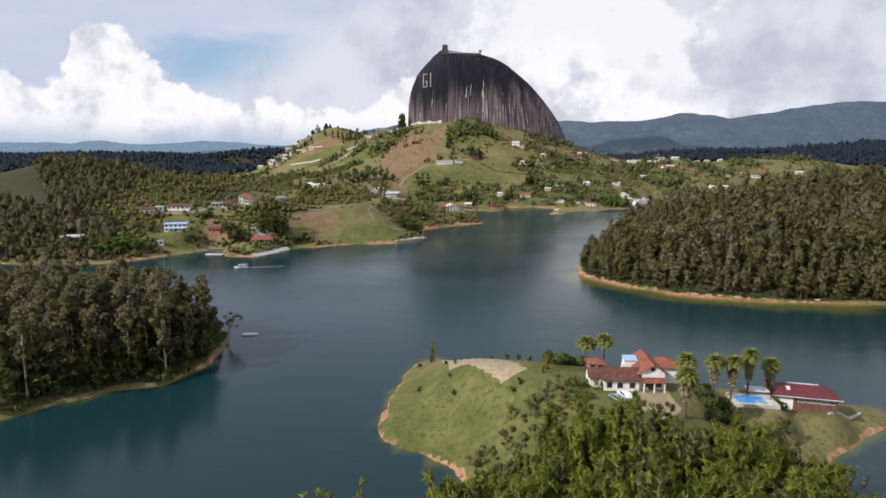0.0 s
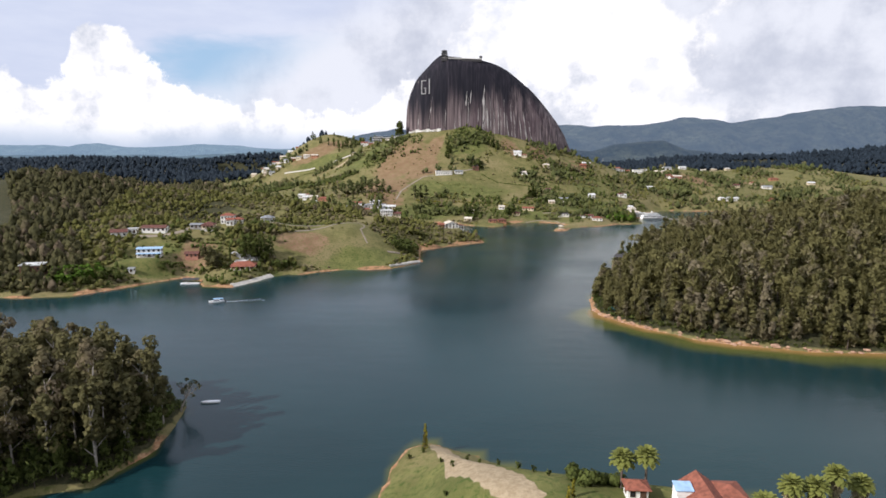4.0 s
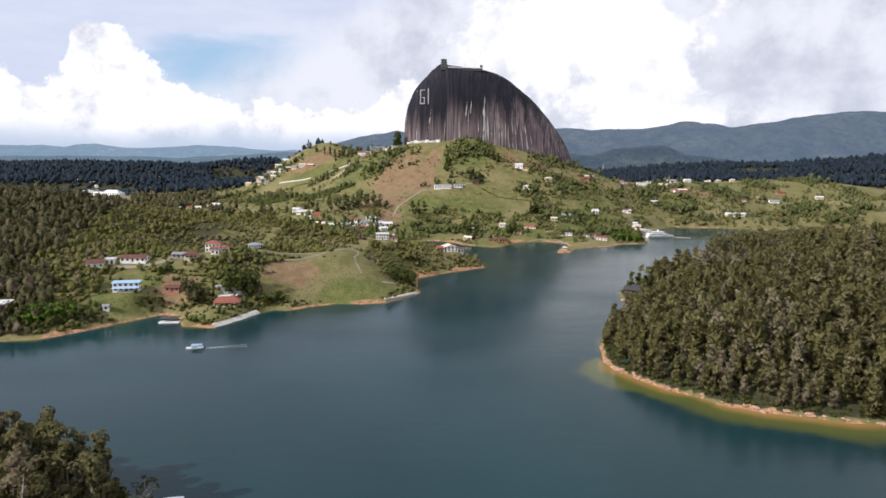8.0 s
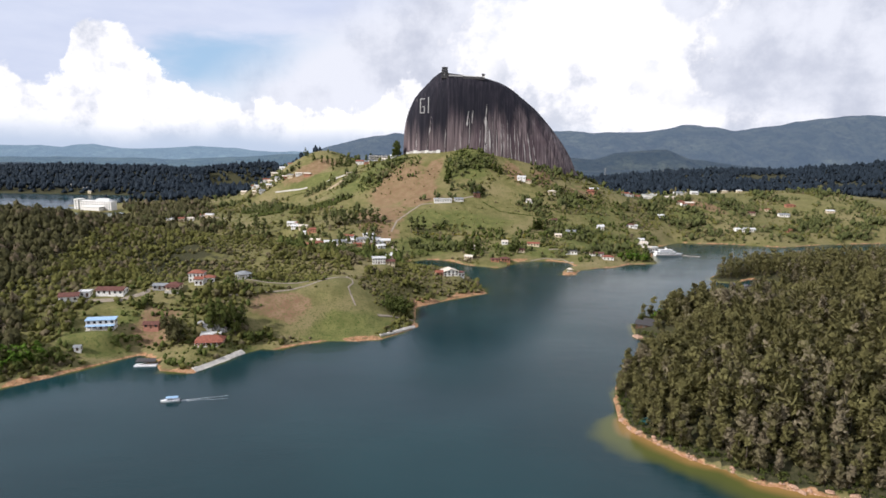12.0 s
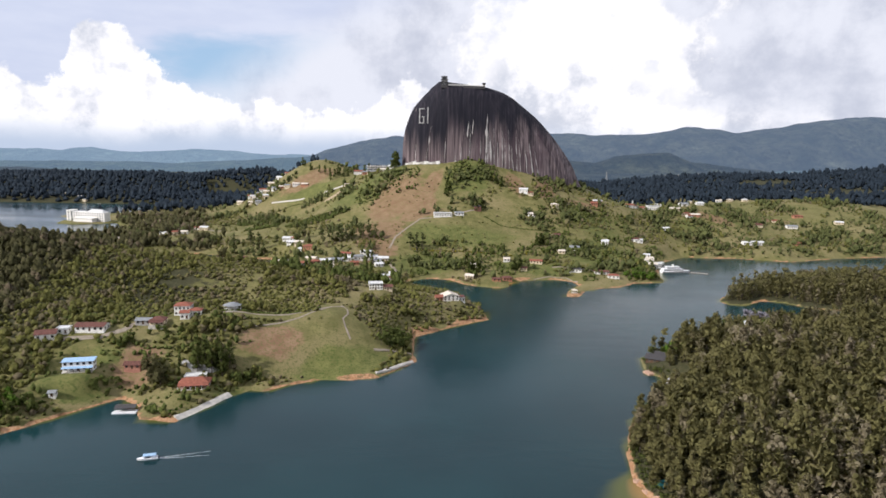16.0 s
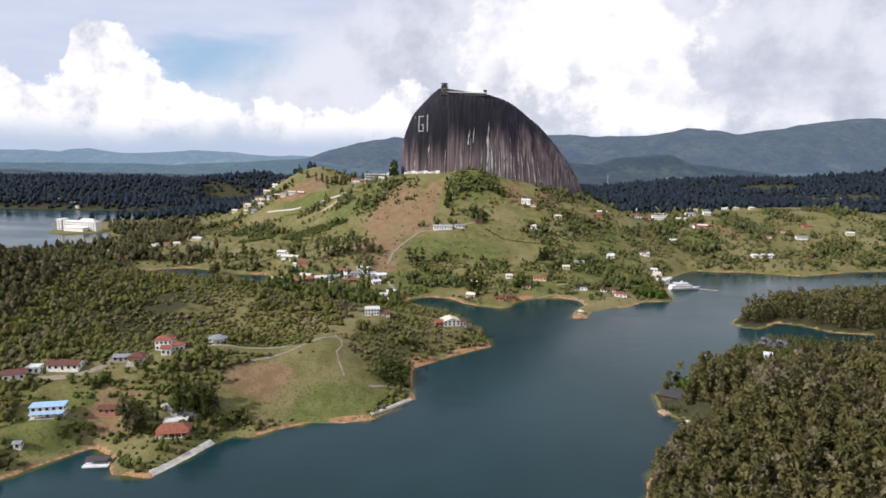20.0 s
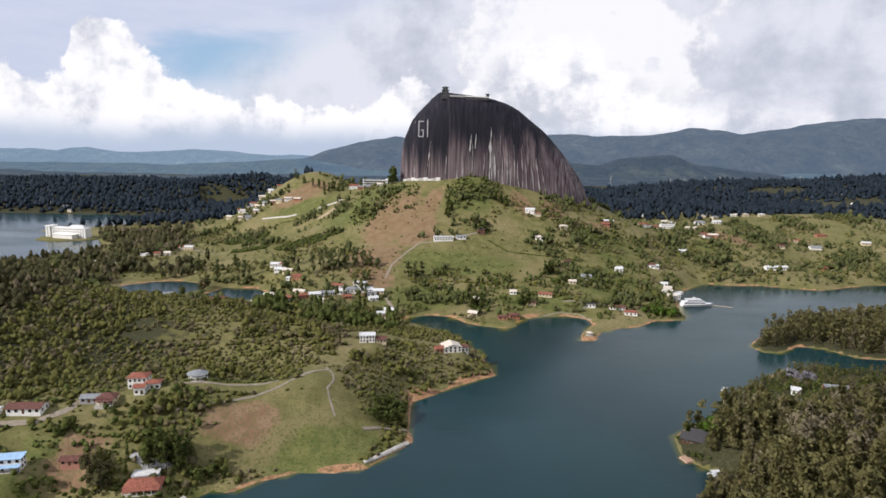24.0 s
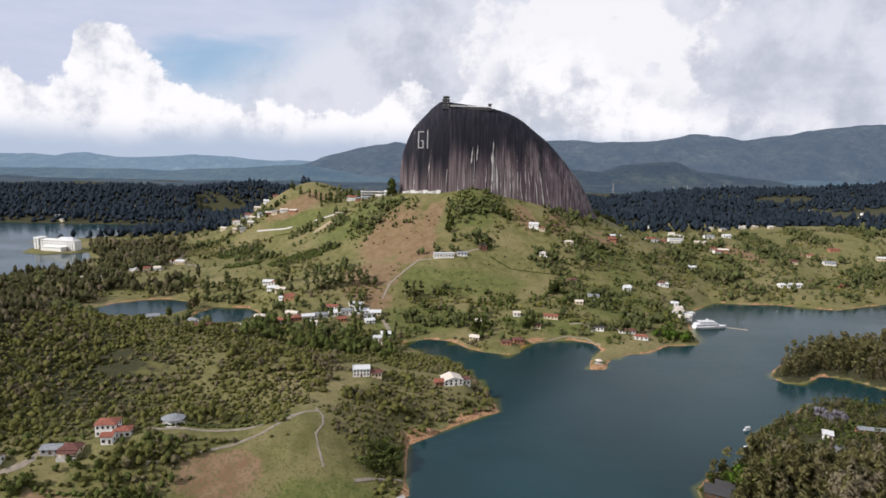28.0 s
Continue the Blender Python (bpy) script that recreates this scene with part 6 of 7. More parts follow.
# scattered farms of the plain and terraces along the ridge
FAR = [(563, 1672), (605, 1649), (862, 1837), (600, 1307), (562, 1335), (507, 1343), (972, 1804), (1117, 1891), (-971, 1646), (-948, 1652), (-925, 1655), (-851, 1570), (-800, 1540), (-796, 1780), (407, 1377), (431, 1352), (420, 1307), (519, 1320), (561, 1562), (578, 1324), (1131, 1887),
       (700, 1500), (760, 1620), (880, 1700), (1000, 1640), (660, 1420), (820, 1480), (-1050, 1660), (-880, 1600), (640, 1780), (1180, 1760), (940, 1560)]
for k, (x, y) in enumerate(FAR):
    big = 1.0 + 0.5 * ((k * 7) % 5) / 4
    house("farmhouse", "%s farmhouse far off among dark woods" % ("white", "pale cream")[k % 2], x, y, 9 * big, 7, 3.8 + 0.5 * (k % 3), (k * 41) % 50 - 25, ("gable", "hip")[k % 2], 1.6, (WALL_WHITE, WALL_CREAM)[k % 2], (TILE_WHITE, TILE_CREAM, TILE_GREY)[k % 3], 3, 0, 1, group="farmhouses of the plain")
EAST = [(371, 1144, 18), (388, 1070, 12), (401, 1064, 14), (268, 935, 10), (217, 903, 9), (600, 1126, 16), (127, 949, 10), (154, 900, 12), (237, 1031, 14), (193, 773, 12), (34, 763, 9), (74, 761, 10), (336, 1009, 10), (552, 1103, 12), (470, 1080, 11), (310, 1085, 13), (640, 1080, 12), (520, 985, 10)]
for k, (x, y, w) in enumerate(EAST):
    house("farm_cottage", "%s cottage with a %s roof among gardens" % (("white", "cream", "brick")[k % 3], ("white", "red", "pale", "brown")[k % 4]), x, y, w, 7, 3.2, (k * 31) % 44 - 22, ("gable", "hip")[k % 2], None, (WALL_WHITE, WALL_CREAM, WALL_BRICK)[k % 3], (TILE_WHITE, TILE_RED, TILE_CREAM, TILE_BROWN)[k % 4], 3, 1, group="farm cottages")
RIDGE = [(-322, 1246, 12), (-306, 1240, 10), (-290, 1232, 11), (-278, 1226, 10), (-262, 1222, 12), (-338, 1256, 11), (-345, 1230, 12), (-330, 1218, 10), (-244, 1212, 12), (-120, 1160, 10), (-100, 1172, 12), (-130, 1178, 12)]
for k, (x, y, w) in enumerate(RIDGE):
    house("ridge_house", "%s house with a %s roof on the ridge" % (("cream", "white", "brick")[k % 3], ("pale", "grey")[k % 2]), x, y, w, 7, 3.4 + (k % 2), (k * 17) % 40 - 20, "gable", None, (WALL_CREAM, WALL_WHITE, WALL_BRICK)[k % 3], (TILE_CREAM, TILE_GREY)[k % 2], 3, 1, group="houses on the ridge")


def pylon(x, y, tall):
    ob = tagged(new("power_pylon"), "pale steel lattice pylon on the plain", "pylon", "power pylons")
    ob.matrix_basis = pose(x, y, float(height(x, y)) - 0.5)
    for sx, sy in ((-1, -1), (1, -1), (1, 1), (-1, 1)):
        v, f = stem([(3.6 * sx, 3.6 * sy, 0), (1.0 * sx, 1.0 * sy, tall * 0.7), (0.4 * sx, 0.4 * sy, tall)], [0.45, 0.35, 0.25], 4)
        part("leg", mesh_of("leg", v, f, [WALL_GREY]), ob)
    for k in range(3):
        part("cross_arm", shared(("arm", k), lambda: fixed("cross_arm", [box(-6 + k, 6 - k, -0.35, 0.35, 0, 0.7)], WALL_GREY)), ob).location = (0, 0, tall * (0.72 + 0.11 * k))


for x, y, tall in ((760, 2900, 46), (1020, 2880, 44), (1090, 2900, 44), (1190, 2920, 48), (1250, 2900, 46), (1640, 2950, 52), (560, 2860, 42)):
    pylon(x, y, tall)

# the white hotel on the far lake shore
hotel = tagged(new("lakeside_hotel"), "long white four-storey hotel on the far shore", "hotel")
hotel.matrix_basis = pose(-636, 1214, 2.0, 0, 0, -12) @ Matrix.Diagonal((0.84, 0.9, 1.25, 1))
part("main_block", fixed("main_block", [box(-40, 44, -8, 8, -3, 13)], WALL_WHITE), hotel)
part("tower", fixed("tower", [box(-48, -38, -10, 8, -3, 14.4), box(-49, -37, -11, 9, 14.4, 15.2)], WALL_WHITE), hotel)
part("roof", fixed("roof", [roof_pieces("hip", 40, 14, 13, 4, 0.8)[0]], TILE_WHITE), hotel).location = (20, 0, 0)
part("forecourt", fixed("forecourt", [box(-20, 26, -22, -8, -3, 5), box(-22, 28, -23, -8, 5, 5.6)], WALL_WHITE), hotel)
for s in range(4):
    for k in range(14):
        window(hotel, -36 + 5.8 * k, -8.0, 0.8 + 3.2 * s, 0, 2.6, 1.8, WALL_GREY)
for s in range(4):
    window(hotel, -43, -10.0, 0.8 + 3.4 * s, 0, 3.0, 1.8, WALL_GREY)

inn = tagged(new("hilltop_inn"), "grey concrete inn with open floors below the rock", "building")
inn.matrix_basis = pose(-108, 1196, float(height(-108, 1196)) - 2, 0, 0, 2)
part("wall", fixed("wall", [box(-20, 20, -6, 8, -4, 13)], WALL_GREY), inn)
for s in range(4):
    part("floor_slab", shared(("slab",), lambda: fixed("floor_slab", [box(-22, 22, -9, 9, 0, 0.5)], WALL_WHITE)), inn).location = (0, 0, 1.0 + 3.9 * s)
    for k in range(9):
        window(inn, -18 + 4.5 * k, -6.0, 1.9 + 3.9 * s - 0.2, 0, 2.6, 1.8, WALL_WHITE)
house("inn_annex", "white annex with a pale roof beside the inn", -84, 1188, 14, 9, 7, 0, "gable", 2.0, WALL_WHITE, TILE_WHITE, 4, 1, 2)
house("inn_annex_west", "white lodge with a red roof west of the inn", -146, 1204, 15, 9, 6, 0, "gable", 2.0, WALL_WHITE, TILE_RED, 4, 1, 2)
house("terrace_lodge", "pale terrace building beside the sports field", -150, 1124, 17, 8, 3.6, 12, "flat", 0.3, WALL_CREAM, TILE_CREAM, 5, 1)


# ---- the rock's marks and buildings ----
def rock_front(x, z):
    """How far north the rock's front lies at x and height z."""
    zs, ls, rs = zip(*ROCK)
    left, right = np.interp(z, zs, ls), np.interp(z, zs, rs)
    c, half = (left + right) / 2, (right - left) / 2
    ca = min(abs(x - c) / half, 0.999) ** (1 / 0.78)
    deep = 60 * np.clip(half / 130, 0, 1.2) ** 0.45
    return ROCK_Y - deep * math.sqrt(1 - ca * ca) ** 0.78


def on_rock(name, x0, x1, z0, z1, mat, proud=1.1, steps=6, slant=0.0, ragged=0.0):
    """A thin painted strip or stain that follows the rock's face; ragged: how far its width wanders."""
    v, f = [], []
    for k in range(steps + 1):
        z = z0 + (z1 - z0) * k / steps
        mid, half = (x0 + x1) / 2, (x1 - x0) / 2
        wide = half * (1 + ragged * (1.6 * noise.noise(Vector((x0 * 3.1, z * 0.11, 2.0))) - 0.25)) * (1 if not ragged else max(0.12, min(1, 6 * k / steps, 3 * (1 - k / steps))))
        mid += ragged * 1.1 * noise.noise(Vector((x0, z * 0.05, 7.0)))
        for x in (mid - wide, mid + wide):
            xx = x + slant * k / steps
            y = float(rock_front(xx, z))
            v += [(xx, y - proud, z), (xx, y + 0.6, z)]
    for k in range(steps):
        a, b = 4 * k, 4 * k + 4
        f += [(a, a + 2, b + 2, b), (a + 1, b + 1, b + 3, a + 3), (a, b, b + 1, a + 1), (a + 2, a + 3, b + 3, b + 2)]
    f += [(0, 1, 3, 2), (4 * steps, 4 * steps + 2, 4 * steps + 3, 4 * steps + 1)]
    return fixed(name, [(v, f)], mat)


CHALK = plain("faded_white_paint", (0.27, 0.265, 0.26), 3.0, 0.35, 0.9)
for x0, x1, z0, z1 in ((-34.5, -32.9, 180, 203.5), (-34.5, -26.4, 202, 203.5), (-34.5, -26.4, 180, 181.6), (-28.0, -26.4, 180, 191), (-30.5, -26.4, 189.6, 191), (-21.6, -20.0, 180, 205)):
    part("painted_stroke", on_rock("painted_stroke", x0, x1, z0, z1, CHALK, steps=5), rock, "faded white painted stroke")
PALE_STAIN = plain("pale_mineral_stain", (0.40, 0.375, 0.355), 2.0, 0.4, 0.9)
STREAKS = [(39, 2.6, 158, 184, 2), (46.5, 2.0, 164, 186, 2), (43.5, 0.8, 130, 178, 1), (68.0, 2.8, 118, 196, 1), (72, 1.0, 118, 170, 0), (76.0, 2.6, 122, 162, -2), (20.5, 2.6, 108, 128, 2), (142, 2.4, 102, 152, -7), (82, 1.0, 112, 175, -2), (95, 1.0, 112, 170, -2), (106, 1.0, 108, 172, -3), (118, 1.0, 106, 168, -4), (-24, 1.0, 120, 178, 9), (89, 1.0, 100, 156, -3),
           (20, 1.0, 112, 135, 3), (112, 1.1, 102, 150, -4), (135, 0.9, 100, 142, -6), (60, 0.8, 112, 160, 1), (-40, 0.8, 116, 150, 1), (100, 0.8, 105, 165, -3), (124, 0.8, 100, 160, -5), (152, 1.2, 98, 140, -8), (5, 0.8, 115, 160, 2), (30, 0.8, 112, 150, 1)]
for x, w, z0, z1, s in STREAKS:
    part("mineral_streak", on_rock("mineral_streak", x, x + w, z0, z1, PALE_STAIN, 0.75, 26, s, 0.9), rock, "pale mineral streak")

ledge = tagged(new("foot_wall"), "white retaining wall at the foot of the rock", "wall")
for k in range(9):
    x = -56 + 6.1 * k
    y = float(rock_front(x + 3, 116)) - 2.5
    p = part("wall_panel", shared(("ledge", k % 3), lambda: fixed("wall_panel", [box(-3.08, 3.08, -1.0, 3.2, -9, 2.4 + 0.9 * (k % 3))], WALL_WHITE if k % 3 != 1 else CONCRETE)), ledge)
    p.matrix_basis = pose(x + 3, y, float(height(x + 3, y)))

lookout = tagged(new("summit_lookout"), "three-storey lookout tower on top of the rock", "tower")
lookout.matrix_basis = pose(4, 1084, 239)
for s in range(3):
    half = 6.0 - 0.6 * s
    part("storey", fixed("storey", [box(-half + 0.8, half - 0.8, -3.4, 3.4, 4.0 * s - (4 if s == 0 else 0), 4.0 * s + 3.6)], TILE_DARK), lookout)
    part("balcony", fixed("balcony", [box(-half, half, -4.4, 4.4, 4.0 * s + 3.6, 4.0 * s + 4.0), box(-half, half, -4.4, -4.2, 4.0 * s + 4.0, 4.0 * s + 4.9)], TILE_DARK), lookout)
    for k in range(3):
        window(lookout, -2.6 + 2.6 * k, -3.4, 4.0 * s + 1.0, 0, 1.6, 1.6, WALL_WHITE)
part("roof", fixed("roof", [roof_pieces("hip", 7, 6, 12.2, 1.8, 0.8)[0]], TILE_DARK), lookout)
part("mast", fixed("mast", [box(-0.15, 0.15, -0.15, 0.15, 13, 18)], METAL), lookout)
terrace = tagged(new("summit_terrace"), "pale railed viewing terrace on top of the rock", "terrace")
terrace.matrix_basis = pose(50, 1082, 238.2, 0, 1.5, 0)
part("floor", fixed("floor", [box(-17, 17, -4, 6, -4, 0)], TILE_DARK), terrace)
part("parapet", fixed("parapet", [box(-17, 17, -4.1, -3.9, 0, 1.3)], WALL_WHITE), terrace)
part("kiosk", fixed("kiosk", [box(13, 17, -3, 3, 0, 4.6), box(12.4, 17.6, -3.6, 3.6, 4.6, 5.2)], TILE_DARK), terrace)
part("low_wall", fixed("low_wall", [box(-40, -17, -3, -2, -1, 1.6)], WALL_GREY), terrace)


# ---- roads and paths ----
def road(name, label, pts, width, mat, lift=0.14):
    pts = [Vector((*p, 0)) for p in pts]
    line = [pts[0]]
    for a, b in zip(pts, pts[1:]):
        n = max(1, int((b - a).length / 2.5))
        line += [a.lerp(b, k / n) for k in range(1, n + 1)]
    v, f = [], []
    for k, p in enumerate(line):
        t = (line[min(k + 1, len(line) - 1)] - line[max(k - 1, 0)]).normalized()
        s = Vector((-t.y, t.x, 0)) * width / 2 * (1 + 0.3 * noise.noise(p * 0.21))
        for q, dz in ((p - s, -0.9), (p - s, lift), (p, lift + 0.06), (p + s, lift), (p + s, -0.9)):
            v.append((q.x, q.y, float(height(q.x, q.y)) + dz))
        if k:
            f += [(5 * k - 5 + i, 5 * k + i, 5 * k + 1 + i, 5 * k - 4 + i) for i in range(4)]
    f += [(0, 1, 2, 3, 4), tuple(range(len(v) - 1, len(v) - 6, -1))]
    return tagged(new(name, fixed(name, [(v, f)], mat)), label, "road", kind="structure")


road("road_upper", "pale dirt road on the headland", [(-150, 516), (-132, 518), (-118, 521), (-103, 526), (-90, 536), (-78, 548), (-70, 553)], 2.2, TARMAC)
road("road_lower", "pale dirt road along the field", [(-140, 490), (-131, 494), (-118, 503), (-105, 512), (-94, 522), (-86, 534), (-78, 547)], 1.7, TARMAC)
road("path_field", "narrow grassy footpath on the headland", [(-72, 557), (-66, 548), (-64, 538), (-66, 528), (-63, 519), (-58, 508)], 1.2, TARMAC)
road("road_saddle", "dirt road through the village", [(-160, 782), (-140, 790), (-115, 802), (-90, 812), (-66, 816), (-55, 800), (-48, 780)], 4.5, TARMAC)
road("road_rock", "pale dirt track up to hill house", [(-60, 840), (-55, 870), (-40, 898), (-26, 920), (-10, 920)], 2.4, TARMAC)
road("road_rock_upper", "pale dirt track past hill house", [(12, 930), (30, 938), (48, 948)], 2.6, TARMAC)
road("road_shore", "pale road behind the shore houses", [(-245, 466), (-225, 472), (-205, 476), (-196, 484), (-190, 496)], 4.0, TARMAC)
road("road_west", "grey road bending to the lake", [(-340, 1060), (-365, 1080), (-395, 1110), (-400, 1140), (-420, 1180)], 6.0, TARMAC)
road("path_cove", "pale path behind the cove", [(130, 800), (150, 803), (165, 800), (180, 795), (205, 790)], 2.0, TARMAC)
road("path_beach", "pale path along the beach", [(105, 772), (125, 782), (142, 776), (151, 760)], 1.6, TARMAC)
road("seawall", "pale concrete sea wall at the spit", [(-38, 481), (-31, 488), (-24, 496), (-16, 505)], 1.6, CONCRETE, 0.9)
road("terrace_edge", "earth terrace above the spit", [(-42, 506), (-34, 511), (-26, 516), (-18, 519)], 1.8, TARMAC, 0.5)
road("slipway", "broad pale concrete slipway at the garden", [(-134.5, 415), (-129, 424), (-123, 436), (-117.5, 447)], 3.6, CONCRETE, 0.45)
road("drive_lake_house", "grey drive down to the lake house", [(-150, 462), (-142, 459), (-132, 461), (-126, 466)], 3.6, WALL_GREY)
road("terrace_wall", "pale retaining wall of a hillside terrace", [(-300, 1198), (-275, 1188), (-255, 1179), (-236, 1172)], 2.0, CONCRETE, 1.3)
road("terrace_wall_upper", "pale upper retaining wall of a terrace", [(-198, 1157), (-180, 1149), (-158, 1139)], 2.0, CONCRETE, 1.6)
road("pavilion_wall", "low pale wall below the pavilion", [(106, 147.5), (113, 150.5), (121, 156)], 0.6, CONCRETE, 0.5)

# ---- the boathouse and landings of the wood ----
boathouse = tagged(new("lake_boathouse"), "dark-roofed wooden boathouse on the shore", "boathouse")
boathouse.matrix_basis = pose(146.5, 508, 2.4, 0, 0, -28)
part("wall", fixed("wall", [box(-5.5, 5.5, -3, 3, -3, 2.6)], WOOD_DARK), boathouse)
part("roof", fixed("roof", roof_pieces("shed", 12, 7, 2.6, 1.6, 0.5), TILE_DARK), boathouse)
part("roof", fixed("roof", roof_pieces("shed", 9, 5, 2.4, 1.4, 0.4), TILE_DARK), boathouse).location = (3.0, 6.5, 0.8)
part("wall", fixed("wall", [box(-1.2, 7.2, 4.2, 8.8, -3, 3.0)], WALL_GREY), boathouse)
for k in range(3):
    window(boathouse, -3.4 + 3.4 * k, -3.0, 0.8, 0, 1.2, 1.1, WOOD_PALE)
landing = tagged(new("stone_landing"), "pinkish stone landing beside the boathouse", "landing")
landing.matrix_basis = pose(139, 493, 0, 0, 0, 25)
part("slab", fixed("slab", [([(-6, -4, -2), (6, -4, -2), (7, 4, -2), (-5, 4, -2), (-5, -3, 0.8), (5.5, -3.2, 0.8), (6, 3, 1.0), (-4, 3, 1.0)], box(0, 1, 0, 1, 0, 1)[1])], plain("pink_stone", (0.42, 0.27, 0.19), 0.8, 0.4, 0.9)), landing)
pontoon = tagged(new("pontoon_boat"), "white pontoon boat moored at a small jetty", "boat")
pontoon.matrix_basis = pose(146, 476.5, 0, 0, 0, 8)
for y in (-1.1, 1.1):
    part("float", fixed("float", [prism([(y + 0.4 * math.cos(t), 0.1 + 0.4 * math.sin(t)) for t in np.linspace(0, 6.28, 10, endpoint=False)], -4, 4)], METAL), pontoon)
part("deck", fixed("deck", [box(-4, 4, -1.6, 1.6, 0.45, 0.62)], PAINT_WHITE), pontoon)
part("bench", fixed("bench", [box(-3.6, -2.6, -1.4, 1.4, 0.62, 1.2), box(1.6, 2.6, -1.4, 1.4, 0.62, 1.2)], PAINT_WHITE), pontoon)
part("canopy", fixed("canopy", [box(-2.4, 2.6, -1.6, 1.6, 2.3, 2.42)], TILE_WHITE), pontoon)
for x, y in ((-2.2, -1.4), (2.4, -1.4), (2.4, 1.4), (-2.2, 1.4)):
    part("post", shared(("ppost",), lambda: fixed("post", [box(-0.05, 0.05, -0.05, 0.05, 0.6, 2.35)], METAL)), pontoon).location = (x, y, 0)
jetty = tagged(new("small_jetty"), "short white floating jetty by the wood", "jetty")
jetty.matrix_basis = pose(152.5, 481, 0, 0, 0, 30)
for k in range(8):
    part("plank", shared(("plank",), lambda: fixed("plank", [box(-0.27, 0.27, -1.3, 1.3, 0.35, 0.5)], WOOD_PALE)), jetty).location = (-2.2 + 0.6 * k, 0, 0)
part("beam", fixed("beam", [box(-2.6, 2.6, -1.1, -0.9, -1.5, 0.35), box(-2.6, 2.6, 0.9, 1.1, -1.5, 0.35)], WOOD_DARK), jetty)
house("clearing_shed", "white shed with a pale roof in a clearing", 229, 550, 5, 4, 2.8, -25, "shed", 1.2, WALL_WHITE, TILE_WHITE, 2, 1, category="shed")
house("clearing_barn", "low grey barn in the clearing", 262, 560, 16, 5, 2.6, -12, "gable", 1.0, WALL_BRICK, TILE_GREY, 4, 1, category="barn")
house("forest_cabin", "grey-roofed cabin among the trees", 222, 531, 6, 4, 2.4, 20, "gable", 1.0, WALL_GREY, TILE_GREY, 2, 1, category="cabin")
teal = tagged(new("shore_shelter"), "teal tarpaulin shelter at the tip of the wood", "shelter")
teal.matrix_basis = pose(95.5, 355, 1.3, 0, 0, 50)
part("canopy", fixed("canopy", [roof_pieces("gable", 5, 3.4, 2.0, 0.9, 0.2)[0], box(-2.4, 2.4, 1.5, 1.6, 0, 2.0)], TEAL), teal)
for x, y in ((-2.3, -1.5), (2.3, -1.5)):
    part("post", shared(("tpost",), lambda: fixed("post", [box(-0.06, 0.06, -0.06, 0.06, -1, 2.0)], WOOD_DARK)), teal).location = (x, y, 0)
motor_boat("moored_launch", "white launch moored at the wooded shore", 203, 590, 20, 6.0, TILE_WHITE)
motor_boat("moored_launch", "small white launch beside the trees", 192, 566, -15, 5.0, TILE_WHITE)

# ---- the moored ship and its landing ----
ship = tagged(new("moored_ship"), "long white two-deck passenger ship moored at the point", "ship")
ship.matrix_basis = pose(283, 827, 0.1, 0, 0, 186)
part("hull", hull(36, 8.5, 2.2, PAINT_WHITE), ship)
part("lower_deck", fixed("lower_deck", [box(-8, 17, -3.4, 3.4, 2.1, 5.0)], PAINT_WHITE), ship)
part("upper_deck", fixed("upper_deck", [box(-6, 16.5, -3.8, 3.8, 5.0, 5.25), box(-3, 12, -2.6, 2.6, 5.25, 7.4)], PAINT_WHITE), ship)
part("roof", fixed("roof", [box(-4, 14, -3.6, 3.6, 7.4, 7.65)], TILE_WHITE), ship)
part("rail", fixed("rail", [box(-6, 16.5, s * 3.75 - 0.05, s * 3.75 + 0.05, 6.1, 6.2) for s in (-1, 1)] + [box(x, x + 0.1, s * 3.75 - 0.05, s * 3.75 + 0.05, 5.2, 6.15) for s in (-1, 1) for x in np.arange(-6, 16, 2.5)], METAL), ship)
for s, t in ((-1, 0), (1, 180)):
    for k in range(8):
        window(ship, -6.4 + 3 * k, s * 3.4, 2.9, t, 1.8, 1.2, WALL_GREY)
part("stripe", fixed("stripe", [box(-12, 18, s * 4.27 - 0.06, s * 4.27 + 0.06, 1.2, 1.6) for s in (-1, 1)], WALL_BROWN), ship, "brown stripe along the hull")
part("funnel", fixed("funnel", [box(3, 5, -0.9, 0.9, 7.65, 9.8)], WALL_WHITE), ship)
for k in range(3):
    dock = tagged(new("floating_dock"), "pale floating dock beside the ship", "dock", "docks beside the ship")
    dock.matrix_basis = pose(302 + 7 * k, 829 - 3 * k, 0, 0, 0, -20)
    part("deck", shared(("dockdeck",), lambda: fixed("deck", [box(-4, 4, -1.4, 1.4, -0.3, 0.5)], WOOD_PALE)), dock)
    for x in (-3.4, 0, 3.4):
        part("pile", shared(("dockpile",), lambda: fixed("pile", [box(-0.12, 0.12, 1.4, 1.64, -2, 1.3)], WOOD_DARK)), dock).location = (x, 0, 0)
LANDING = [(262, 845, 10, 7, 5.0), (270, 855, 9, 6, 4.0), (262, 862, 11, 7, 5.5), (276, 868, 9, 6, 3.4), (268, 878, 10, 7, 4.0), (284, 880, 7, 5, 3.0)]
for k, (x, y, w, dd, h) in enumerate(LANDING):
    house("landing_restaurant", "white waterside restaurant block with a %s roof" % ("pale", "white")[k % 2], x, y, w, dd, h, (k * 29) % 40 - 20, ("gable", "flat")[k % 2], None, WALL_WHITE, (TILE_CREAM, TILE_WHITE)[k % 2], 3, 1, 1, group="restaurants at the landing", category="restaurant")
gazebo = tagged(new("spit_gazebo"), "small open gazebo on the sandy spit", "gazebo")
gazebo.matrix_basis = pose(136, 708, float(height(136, 708)), 0, 0, 10)
